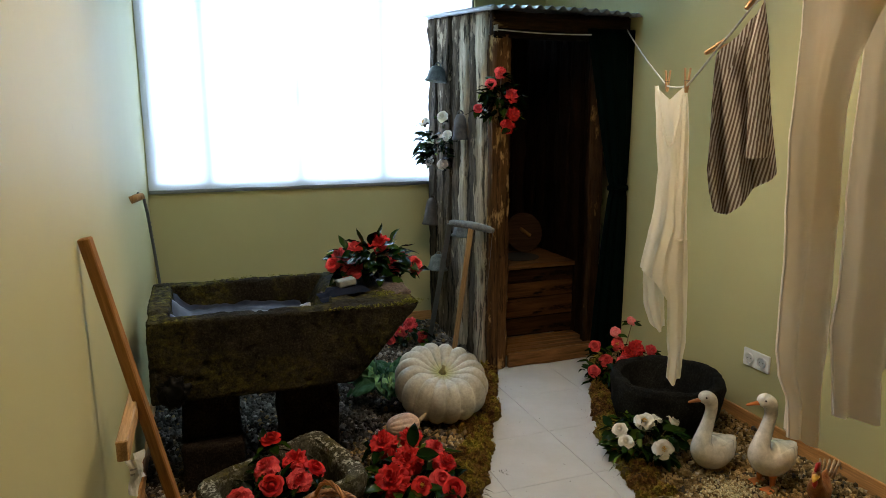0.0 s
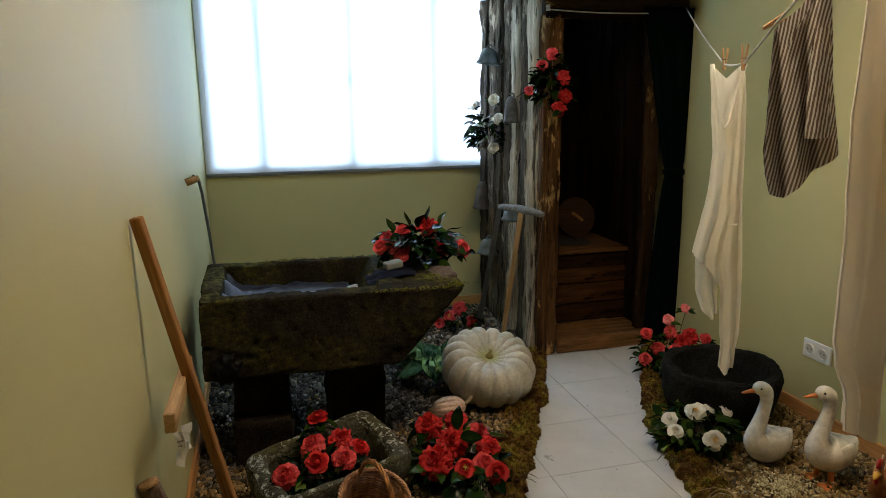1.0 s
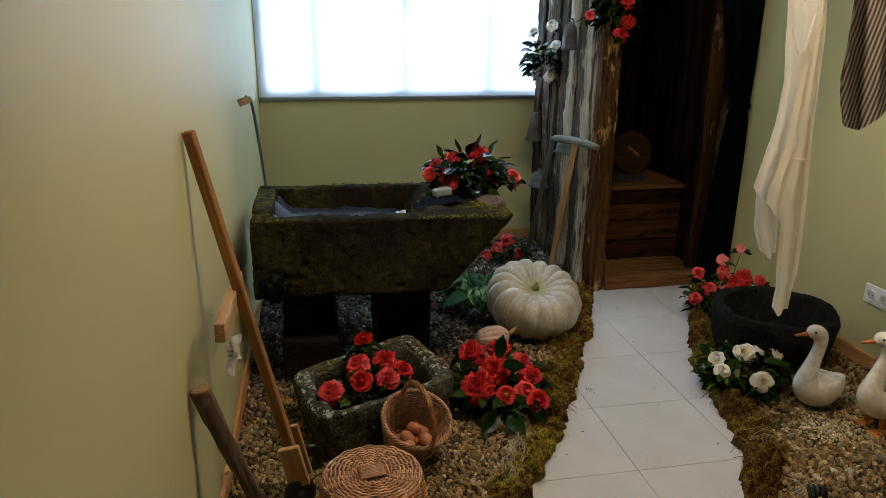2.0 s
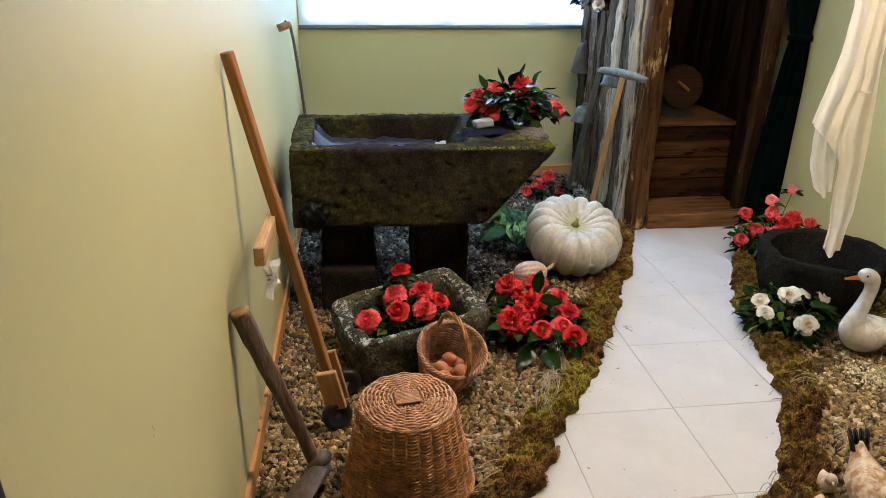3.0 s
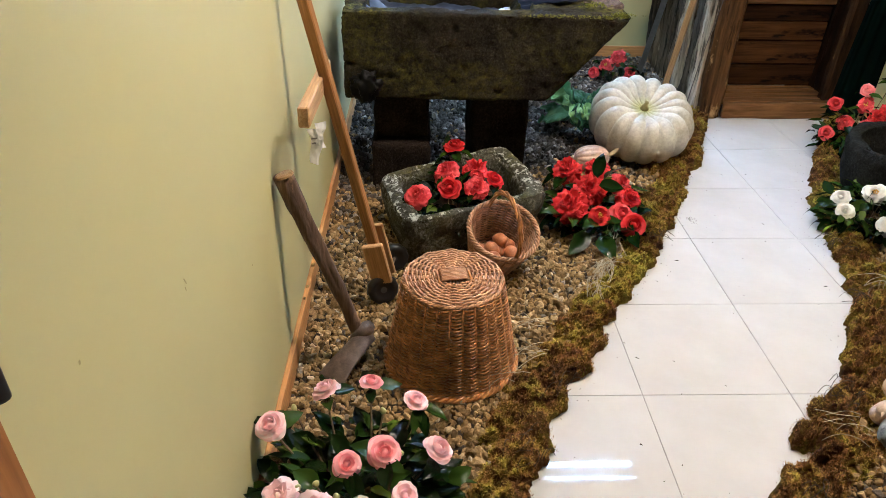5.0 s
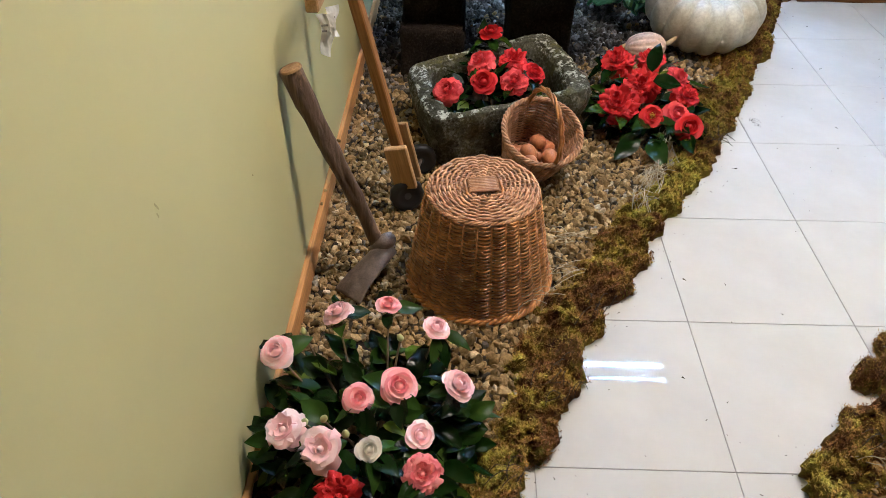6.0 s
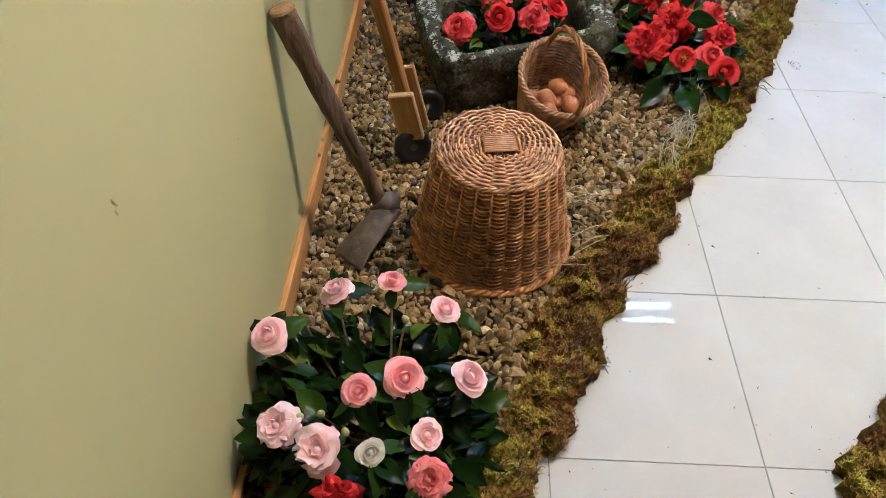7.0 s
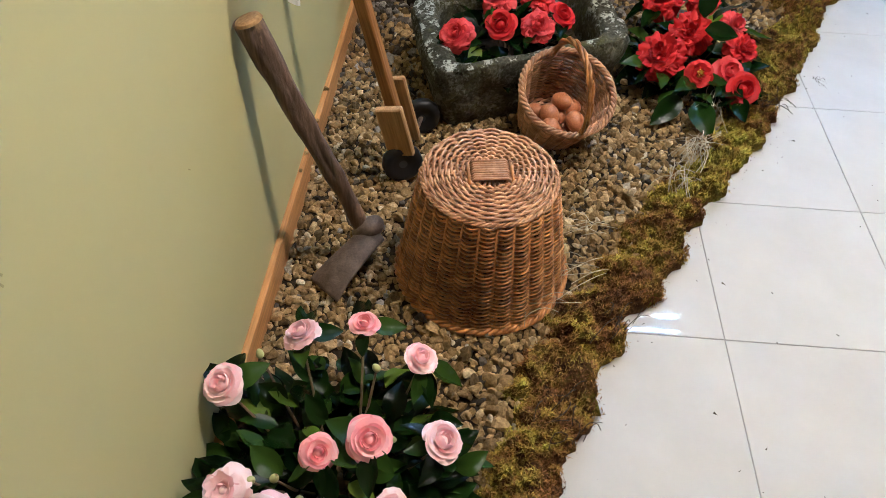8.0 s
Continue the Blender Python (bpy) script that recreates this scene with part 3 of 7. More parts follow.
RIGHT_EDGE = [(0.30, 1.30), (0.60, 1.345), (0.75, 1.38), (0.80, 1.385), (0.88, 1.47), (0.98, 1.62), (1.05, 1.615), (1.15, 1.755), (1.34, 1.875), (1.45, 1.95), (1.56, 2.03), (1.87, 2.14), (2.20, 2.215), (2.60, 2.41), (3.04, 2.68), (3.18, 2.78)]


def along(table, y):
    return float(np.interp(y, [p[0] for p in table], [p[1] for p in table]))


def ragged(y, seed):
    return 0.030 * noise.noise((y * 9, seed, 0)) + 0.027 * noise.noise((y * 24, seed, 3)) + 0.018 * noise.noise((y * 70, seed, 7))


def left_edge(y):
    return along(LEFT_EDGE, y) + ragged(y, 1.3)


def right_edge(y):
    return along(RIGHT_EDGE, y) + ragged(y, 8.1)


def bed_height(x, y):
    return 0.016 + 0.010 * noise.noise((x * 5, y * 5, 2.0)) + 0.005 * noise.noise((x * 19, y * 19, 5.0))


def bed_mesh(x_of_a, x_of_b, y0, y1, ny, nx):
    bm = bmesh.new()
    rows = []
    for j in range(ny + 1):
        y = y0 + (y1 - y0) * j / ny
        a, b = x_of_a(y), x_of_b(y)
        row = []
        for i in range(nx + 1):
            x = a + (b - a) * i / nx
            row.append(bm.verts.new((x, y, max(0.003, bed_height(x, y)))))
        rows.append(row)
    for j in range(ny):
        for i in range(nx):
            bm.faces.new((rows[j][i], rows[j][i + 1], rows[j + 1][i + 1], rows[j + 1][i]))
    return bm


BED_L = tagged(mesh_object("gravel_bed", bed_mesh(lambda y: XL + 0.012, lambda y: left_edge(y) - 0.05, 0.30, 4.21, 190, 40), M_BED, smooth=True),
               "bed of tan and grey gravel beside the tiled path", "gravel bed", kind="stuff")
BED_R = tagged(mesh_object("gravel_bed", bed_mesh(lambda y: right_edge(y) + 0.05, lambda y: XR - 0.012, 0.30, 3.18, 150, 40), M_BED, smooth=True),
               "bed of tan gravel along the green wall", "gravel bed", kind="stuff")


def moss_profile(u, y, seed):
    """Cushions of moss with crevices between them and a steep ragged rim."""
    wy, wu = y * 19 + 1.6 * noise.noise((y * 9, u * 3, seed)), u * 3.6 + 0.8 * noise.noise((y * 8, u * 4, seed + 2))
    near = noise.voronoi((wy, wu, seed))[0]
    crack = min(1.0, (near[1] - near[0]) * 2.6) ** 0.7
    n = 0.55 * noise.noise((y * 7, u * 2.2, seed)) + 0.5 * noise.noise((y * 24, u * 6, seed + 4)) + 0.35 * noise.noise((y * 70, u * 17, seed))
    hump = min(1.0, u * 11.0) ** 0.5 * min(1.0, (1 - u) * 3.2) ** 0.7
    return max(0.002, 0.003 + hump * (0.008 + crack * (0.048 + 0.046 * n)))


def moss_strip(name, edge, width, side, y0, y1, seed, label):
    """A cushion of moss from the tiles inward; side +1 when the bed lies to the right of its edge."""
    ny, nu = int((y1 - y0) / 0.006), 30
    bm = bmesh.new()
    rows, spots = [], []
    for j in range(ny + 1):
        y = y0 + (y1 - y0) * j / ny
        w = width(y) * (1 + 0.35 * noise.noise((y * 6, seed, 1)) + 0.2 * noise.noise((y * 23, seed, 1)))
        row = []
        for i in range(nu + 1):
            u = i / nu
            x = edge(y) + side * (u * w - 0.012)
            p = Vector((x, y + 0.006 * noise.noise((x * 60, y * 60, seed)), moss_profile(u, y, seed)))
            row.append(bm.verts.new(p))
            if p.z > 0.020 + 0.012 * noise.noise((x * 40, y * 40, 1)):
                spots.append(p)
        rows.append(row)
    for j in range(ny):
        for i in range(nu):
            q = (rows[j][i], rows[j][i + 1], rows[j + 1][i + 1], rows[j + 1][i])
            bm.faces.new(q if side > 0 else q[::-1])
    ob = tagged(mesh_object(name, bm, M_MOSS, smooth=True), label, "moss", kind="stuff")
    return ob, spots


def left_width(y):
    return float(np.interp(y, [0.3, 0.7, 0.95, 1.2, 1.5, 1.9, 2.3, 2.7, 3.1], [0.12, 0.15, 0.16, 0.18, 0.16, 0.17, 0.18, 0.21, 0.15]))


def right_width(y):
    return float(np.interp(y, [0.3, 0.8, 1.1, 1.4, 1.8, 2.2, 2.6, 3.1], [0.20, 0.20, 0.20, 0.16, 0.16, 0.19, 0.20, 0.16]))


MOSS_L, SPOTS_L = moss_strip("moss_border", left_edge, left_width, -1, 0.30, 3.17, 2.0, "ragged strip of brown and green moss edging the gravel")
MOSS_R, SPOTS_R = moss_strip("moss_border", right_edge, right_width, 1, 0.30, 3.12, 6.0, "ragged strip of brown moss edging the gravel by the wall")


def joined(name, parts_v, parts_f, mat, label, category, parent=None, smooth=False):
    """One mesh object out of many small vertex and face arrays."""
    off, allf = 0, []
    for v, f in zip(parts_v, parts_f):
        allf.append(f + off)
        off += len(v)
    me = bpy.data.meshes.new(name)
    me.from_pydata(np.concatenate(parts_v).tolist(), [], np.concatenate(allf).tolist())
    me.materials.append(mat)
    if smooth:
        me.polygons.foreach_set("use_smooth", [True] * len(me.polygons))
    ob = new(name, me)
    ob.parent = parent
    return tagged(ob, label, category, "", "stuff")


def fibres(name, spots, count, length, mat, seed, label, category, flat=0.5):
    rng = np.random.default_rng(seed)
    s = np.array([p[:] for p in spots])
    base = s[rng.integers(0, len(s), count)] + rng.normal(0, 0.003, (count, 3)) * (1, 1, 0.3)
    az, el = rng.uniform(0, 2 * np.pi, count), rng.uniform(flat * 0.3, 1.35, count)
    d = np.stack([np.cos(az) * np.cos(el), np.sin(az) * np.cos(el), np.sin(el)], 1)
    ln = length * rng.uniform(0.5, 1.4, count)[:, None]
    side = np.cross(d, (0.2, 0.3, 0.9))
    side /= np.linalg.norm(side, axis=1)[:, None]
    w = 0.0006 * rng.uniform(0.7, 1.5, count)[:, None]
    mid, tip = base + d * ln * 0.55, base + d * ln + np.stack([0 * az, 0 * az, -0.25 * ln[:, 0]], 1)
    v = np.stack([base - side * w, base + side * w, mid + side * w, mid - side * w, tip], 1).reshape(-1, 3)
    k = np.arange(count)[:, None] * 5
    quads = np.concatenate([k + np.array([[0, 1, 2]]), k + np.array([[0, 2, 3]]), k + np.array([[3, 2, 4]])])
    return joined(name, [v], [quads], mat, label, category)


fibres("moss_fibres", SPOTS_L, 165000, 0.0095, M_MOSS_BLADE, 3, "short fibres of brown and green moss", "moss")
fibres("moss_fibres", SPOTS_R, 120000, 0.0095, M_MOSS_BLADE, 4, "short fibres of brown moss", "moss")


def straws(name, bundles, mat, seed, label, radius=0.0011, size=1.0):
    """Loose bent straws: bundles of (x, y, count, spread, heading in degrees)."""
    rng = np.random.default_rng(seed)
    bm = bmesh.new()
    for x, y, count, spread, heading in bundles:
        for _ in range(count):
            a = radians(heading + rng.normal(0, 22))
            px, py = x + rng.normal(0, spread), y + rng.normal(0, spread)
            ln, bend = size * rng.uniform(0.05, 0.15), rng.normal(0, 0.55)
            pts = []
            z = 0.056 + rng.uniform(-0.012, 0.012)
            for k in range(6):
                t = k / 5 - 0.5
                aa = a + bend * t
                pts.append((px + math.cos(aa) * ln * t, py + math.sin(aa) * ln * t, z + 0.018 * (0.25 - t * t) * 4 + rng.normal(0, 0.001)))
            tube_along(bm, pts, radius, 4)
    return tagged(mesh_object(name, bm, mat), label, "straw", kind="stuff")


straws("dry_straw", [(1.335, 1.90, 14, 0.015, 75), (1.255, 1.72, 34, 0.018, 70), (1.20, 1.61, 18, 0.018, 60), (0.965, 1.42, 9, 0.018, 20), (0.93, 1.30, 9, 0.02, 5), (0.86, 1.22, 5, 0.02, 0)], M_STRAW, 5, "loose dry pale straw lying on the moss", 0.0008)
straws("dry_straw", [(2.06, 1.33, 9, 0.02, 20), (1.68, 1.03, 8, 0.02, 0), (2.28, 2.05, 6, 0.03, 40), (2.12, 1.62, 6, 0.02, 30), (1.52, 0.80, 4, 0.02, 10)], M_STRAW, 6, "loose dry straw lying on the moss", 0.0008)
straws("dark_roots", [(2.13, 1.88, 14, 0.03, 20), (2.02, 1.55, 14, 0.03, 160), (1.74, 1.15, 14, 0.03, 30), (1.52, 0.86, 6, 0.02, 30), (0.80, 0.75, 10, 0.02, 60), (0.90, 0.95, 12, 0.03, 40), (1.03, 1.19, 10, 0.02, 60), (1.50, 1.93, 8, 0.02, 30)], M_TWIG, 7, "dark rootlets hanging out of the moss", 0.0008, 0.55)
fibres("loose_moss_clump", [Vector((1.187 + 0.016 * math.cos(i), 1.414 + 0.014 * math.sin(i * 2.3), 0.002 + 0.004 * (i % 4))) for i in range(40)], 500, 0.013, M_MOSS_BLADE, 9, "small loose clump of moss on the tiles", "moss")
fibres("loose_moss_clump", [Vector((1.70 + 0.014 * math.cos(i), 2.12 + 0.02 * math.sin(i * 2.3), 0.002 + 0.002 * (i % 4))) for i in range(30)], 45, 0.010, M_TWIG, 10, "small dark scrap of moss on the tiles", "moss")

# clods of torn moss along the tiles
for k, (x, y, rx, ry, h, turn) in enumerate(((0.935, 1.055, 0.040, 0.062, 0.060, 15), (0.905, 1.000, 0.030, 0.040, 0.045, 60), (1.100, 1.300, 0.035, 0.030, 0.036, 20), (1.195, 1.600, 0.026, 0.040, 0.034, 70), (0.850, 0.850, 0.034, 0.05, 0.040, 10),
                                             (1.610, 1.035, 0.045, 0.030, 0.050, 35), (1.690, 1.120, 0.036, 0.030, 0.038, 70), (1.540, 0.900, 0.040, 0.05, 0.042, 10), (2.050, 1.560, 0.036, 0.030, 0.042, 50), (2.150, 1.860, 0.038, 0.030, 0.038, 20), (1.880, 1.300, 0.03, 0.04, 0.036, 0))):
    cb = bmesh.new()
    bmesh.ops.create_icosphere(cb, subdivisions=4, radius=1.0)
    spots = []
    for v in cb.verts:
        p = v.co.copy()
        n = noise.noise(p * 1.7 + Vector((k * 3.1, 0, 0))) + 0.6 * noise.noise(p * 4.5 + Vector((0, k, 0))) + 0.35 * noise.noise(p * 11)
        p *= 1 + 0.34 * n
        v.co = Matrix.Rotation(radians(turn), 3, "Z") @ Vector((p.x * rx, p.y * ry, max(-0.25, p.z) * h))
        spots.append(v.co + Vector((x, y, 0.012)))
    clod = tagged(mesh_object("moss_clod", cb, M_MOSS, smooth=True), "torn clod of brown moss and earth at the tiles", "moss", kind="stuff")
    clod.location = (x, y, 0.012)
    fibres("moss_fibres", spots, 2600, 0.008, M_MOSS_BLADE, 60 + k, "short fibres of brown moss on a clod", "moss")

# crumbs fallen on the tiles beside the moss
rng = np.random.default_rng(21)
cv, cf = [], []
tet = np.array([(0, 0, 0.6), (1, 0, 0), (-0.5, 0.8, 0), (-0.5, -0.8, 0)], float)
tf = np.array([(0, 1, 2), (0, 2, 3), (0, 3, 1)])
for k in range(360):
    y = rng.uniform(0.5, 3.1)
    off = abs(rng.normal(0, 0.05)) if k % 6 else rng.uniform(0, 0.5)
    x = left_edge(y) + off if rng.random() < 0.45 else right_edge(y) - off
    a, s = rng.uniform(0, 6.28), rng.uniform(0.0006, 0.0020) * (1.0 if k % 9 else 2.0)
    st = rng.uniform(0.6, 3.0)
    r = np.array([[math.cos(a), -math.sin(a)], [math.sin(a), math.cos(a)]])
    v = tet * (s * st, s, s)
    v[:, :2] = v[:, :2] @ r.T
    cv.append(v + (x, y, 0.0006))
    cf.append(tf)
joined("floor_crumbs", cv, cf, M_TWIG, "dark crumbs of moss scattered on the tiles", "crumbs")

# tufts of moss grown on the big trough's rim
rng = np.random.default_rng(33)


def tuft(x, y, z, sx, sy, count):
    return [Vector((x + rng.normal(0, sx), y + rng.normal(0, sy), z + rng.uniform(-0.004, 0.004))) for _ in range(count)]


TUFTS = tuft(1.36, 2.29, 0.722, 0.022, 0.016, 60) + tuft(1.25, 2.27, 0.720, 0.05, 0.010, 60) + tuft(1.10, 2.275, 0.720, 0.06, 0.009, 50) + tuft(1.28, 2.38, 0.735, 0.028, 0.020, 50) + tuft(0.72, 2.90, 0.722, 0.06, 0.012, 60) + tuft(0.98, 2.89, 0.722, 0.08, 0.012, 40)
fibres("trough_moss", TUFTS, 4200, 0.006, mottled("yellow green rim moss", (0.12, 0.125, 0.018), (0.30, 0.30, 0.045), 60, 1.0, 0, spec=0.1, random_value=0.4), 34, "yellow-green moss tufts on the stone trough's rim", "moss")


# ---- stone troughs ----
def roughen(bm, amount, scale, seed, cuts=(2, 2, 2)):
    for c in cuts:
        bmesh.ops.subdivide_edges(bm, edges=bm.edges[:], cuts=c, use_grid_fill=True)
    bmesh.ops.recalc_face_normals(bm, faces=bm.faces[:])
    bm.normal_update()
    for v in bm.verts:
        p = v.co * scale
        n = noise.noise(p + Vector((seed, 0, 0))) + 0.5 * noise.noise(p * 2.7 + Vector((0, seed, 0))) + 0.25 * noise.noise(p * 6.5)
        v.co += v.normal * (n * amount)
    return bm


def sliced(bm, step, lo, hi):
    """Cuts the skin into cells about one step wide between two corners."""
    for axis in range(3):
        n = Vector((axis == 0, axis == 1, axis == 2))
        c = lo[axis] + step
        while c < hi[axis]:
            bmesh.ops.bisect_plane(bm, geom=bm.verts[:] + bm.edges[:] + bm.faces[:], dist=0.0003, plane_co=n * c, plane_no=n)
            c += step
    return bm


def weathered(bm, seed, big=0.007, mid=0.0038, fine=0.0024, pit=0.008):
    """Hewn stone: broad dents, tool marks, grain and scattered pits."""
    bmesh.ops.recalc_face_normals(bm, faces=bm.faces[:])
    bm.normal_update()
    o = Vector((seed, seed * 2, 0))
    for v in bm.verts:
        p = v.co + o
        n = big * noise.noise(p * 9) + mid * noise.noise(p * 27) + fine * noise.noise(p * 75)
        hole = noise.noise(p * 34 + Vector((7, 0, 0)))
        slot = noise.noise(Vector((p.x * 9, p.y * 9, p.z * 40)) + Vector((0, 5, 0)))
        n -= pit * min(1, max(0, hole - 0.34) * 5) + pit * 1.2 * min(1, max(0, slot - 0.50) * 6)
        v.co += v.normal * n
    return bm


def rounded(bm, offset, seg=2):
    bmesh.ops.bevel(bm, geom=bm.edges[:], offset=offset, segments=seg, affect="EDGES", profile=0.6)
    return bm


def hollow(outer_bottom, outer_top, inner_top, inner_bottom):
    """A basin from four rings of four corners each."""
    bm = bmesh.new()
    rings = [[bm.verts.new(p) for p in ring] for ring in (outer_bottom, outer_top, inner_top, inner_bottom)]
    bm.faces.new(rings[0][::-1])
    for a, b in zip(rings, rings[1:]):
        for k in range(4):
            bm.faces.new((a[k], a[(k + 1) % 4], b[(k + 1) % 4], b[k]))
    bm.faces.new(rings[3])
    return bm


trough = thing("stone_trough", pose(0, 0, 0), "long dark mossy granite washing trough on stone legs", "trough")
bm = hollow([(0.385, 2.335, 0.405), (1.125, 2.300, 0.405), (1.13, 2.90, 0.405), (0.385, 2.92, 0.405)],
            [(0.383, 2.315, 0.722), (1.392, 2.255, 0.722), (1.40, 2.88, 0.722), (0.380, 2.945, 0.722)],
            [(0.462, 2.395, 0.722), (1.060, 2.360, 0.722), (1.10, 2.855, 0.722), (0.455, 2.865, 0.722)],
            [(0.480, 2.415, 0.560), (0.990, 2.385, 0.560), (1.00, 2.830, 0.560), (0.480, 2.840, 0.560)])
rounded(bm, 0.013)
weathered(sliced(bm, 0.011, (0.37, 2.24, 0.40), (1.41, 2.95, 0.73)), 3.0)
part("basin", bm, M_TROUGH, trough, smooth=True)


def leg(x0, x1, y0, y1, z0, z1, seed):
    b = sliced(rounded(box(x0, x1, y0, y1, z0, z1), 0.012), 0.016, (x0, y0, z0), (x1, y1, z1))
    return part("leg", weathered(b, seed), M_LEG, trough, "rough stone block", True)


leg(0.482, 0.690, 2.43, 2.78, 0.206, 0.412, 1.0)
leg(0.470, 0.700, 2.36, 2.78, 0.005, 0.206, 5.0)
leg(0.862, 1.085, 2.43, 2.78, 0.005, 0.412, 9.0)

slab = thing("washing_stone", pose(1.235, 2.56, 0.712), "worn brown sloping washing stone set on the trough", "stone slab")
bm = hollow([(-0.18, -0.16, -0.05), (0.15, -0.17, -0.01), (0.17, 0.22, -0.01), (-0.17, 0.25, -0.05)],
            [(-0.17, -0.15, -0.022), (0.15, -0.16, 0.026), (0.175, 0.21, 0.030), (-0.16, 0.24, -0.020)],
            [(-0.14, -0.11, -0.022), (0.12, -0.12, 0.022), (0.14, 0.17, 0.024), (-0.13, 0.20, -0.020)],
            [(-0.12, -0.09, -0.026), (0.10, -0.10, 0.018), (0.12, 0.15, 0.020), (-0.11, 0.18, -0.024)])
rounded(bm, 0.008)
part("slab", roughen(bm, 0.012, 14, 2.0, (2, 2)), M_WASHSTONE, slab, smooth=True)

soap = thing("soap_bar", pose(1.150, 2.53, 0.740, 0, -6, 12), "pale grey block of soap on a dark cloth", "soap")
part("bar", box(-0.038, 0.038, -0.025, 0.025, 0.004, 0.034, 0.006, 2), M_SOAP, soap, smooth=True)

cl = bmesh.new()
rows = []
for i in range(17):
    row = []
    for j in range(13):
        x, y = -0.10 + 0.20 * i / 16, -0.075 + 0.15 * j / 12
        r = math.hypot(x / 0.10, y / 0.075)
        z = 0.022 * max(0, 1 - r * 0.8) + 0.010 * noise.noise((x * 28, y * 28, 1)) - 0.012 * (x < -0.05)
        row.append(cl.verts.new((x + 0.01 * noise.noise((y * 30, x * 9, 4)), y + 0.01 * noise.noise((x * 30, y * 9, 4)), z)))
    rows.append(row)
for i in range(16):
    for j in range(12):
        cl.faces.new((rows[i][j], rows[i + 1][j], rows[i + 1][j + 1], rows[i][j + 1]))
dark = thing("wet_cloth", pose(1.13, 2.52, 0.724, 0, -6, 0), "crumpled dark blue wet cloth on the washing stone", "cloth")
part("fabric", cl, M_DARKCLOTH, dark, smooth=True)

foil = thing("foil_scrap", pose(0.965, 2.425, 0.700), "crumpled scrap of silver foil at the trough rim", "foil")
fb = bmesh.new()
bmesh.ops.create_icosphere(fb, subdivisions=2, radius=0.02)
for v in fb.verts:
    v.co = Vector((v.co.x * 1.3, v.co.y * 0.7, v.co.z * 0.8)) * (1 + 0.35 * noise.noise(v.co * 90))
part("scrap", fb, M_FOIL, foil)

# thin plastic sheet lining the basin
sh = bmesh.new()
rows = []
for i in range(41):
    row = []
    for j in range(25):
        x, y = 0.465 + 0.53 * i / 40, 2.40 + 0.44 * j / 24
        edge = min(1, max(0, (0.53 - x) / 0.06))
        z = 0.632 + 0.070 * edge * (0.6 + 0.5 * math.sin(j * 0.55)) + 0.016 * noise.noise((x * 12, y * 12, 0)) + 0.007 * noise.noise((x * 40, y * 34, 3)) - 0.02 * max(0, x - 0.8) / 0.2
        row.append(sh.verts.new((x, y, z)))
    rows.append(row)
for i in range(40):
    for j in range(24):
        sh.faces.new((rows[i][j], rows[i + 1][j], rows[i + 1][j + 1], rows[i][j + 1]))
sheet = thing("plastic_sheet", pose(0, 0, 0), "rumpled clear grey plastic sheet lying in the trough", "plastic sheet")
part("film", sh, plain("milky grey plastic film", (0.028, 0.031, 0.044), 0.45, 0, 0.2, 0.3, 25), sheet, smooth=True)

plug = bmesh.new()
bmesh.ops.create_icosphere(plug, subdivisions=4, radius=0.052)
for v in plug.verts:
    v.co = Vector((v.co.x * 1.0, v.co.y * 0.5, v.co.z * 1.05)) * (1 + 0.45 * noise.noise(v.co * 40) + 0.25 * noise.noise(v.co * 95))
drain = thing("drain_plug", pose(0.462, 2.318, 0.455), "wad of black plastic stuffed in the trough's drain hole", "plug")
part("wad", plug, plain("shiny black plastic", (0.002, 0.002, 0.002), 0.5, 0, 0.15), drain, smooth=True)

small = thing("small_stone_trough", pose(0, 0, 0), "small square granite trough crusted with pale lichen", "trough")


def rounded_basin(outer, inner, profile, n=96):
    """A basin on two four-cornered plans; profile: (0 outer to 1 inner plan, height, shrink towards the middle)."""
    def on(plan, a):
        u, v = (math.copysign(abs(math.cos(a)) ** 0.25, math.cos(a)), math.copysign(abs(math.sin(a)) ** 0.25, math.sin(a)))
        p, q, r, s = (Vector((*c, 0)) for c in plan)
        return p * ((1 - u) * (1 - v) / 4) + q * ((1 + u) * (1 - v) / 4) + r * ((1 + u) * (1 + v) / 4) + s * ((1 - u) * (1 + v) / 4)
    mid = sum((Vector((*c, 0)) for c in outer), Vector()) / 4
    bm = bmesh.new()
    loops = []
    for f, z, shrink in profile:
        loop = []
        for k in range(n):
            a = 2 * math.pi * k / n
            p = on(outer, a) * (1 - f) + on(inner, a) * f
            p = mid + (p - mid) * shrink
            loop.append(bm.verts.new((p.x, p.y, z)))
        loops.append(loop)
    for a, b in zip(loops, loops[1:]):
        for k in range(n):
            bm.faces.new((a[k], a[(k + 1) % n], b[(k + 1) % n], b[k]))
    bm.faces.new(loops[0][::-1])
    bm.faces.new(loops[-1])
    return bm


bm = rounded_basin([(0.500, 2.090), (0.603, 1.735), (1.115, 1.962), (0.995, 2.388)], [(0.577, 2.085), (0.662, 1.800), (1.032, 1.975), (0.950, 2.305)],
                   [(0, 0.004, 0.84), (0, 0.06, 0.90), (0, 0.13, 0.96), (0, 0.180, 0.995), (0.15, 0.205, 1.0), (0.5, 0.213, 1.0), (0.85, 0.205, 1.0), (1, 0.185, 1.0), (1, 0.13, 0.96), (1, 0.085, 0.90)])
part("basin", weathered(sliced(bm, 0.012, (0.48, 1.70, 0.0), (1.14, 2.42, 0.24)), 7.0, 0.008, 0.004, 0.0022, 0.004), M_LICHEN, small, smooth=True)
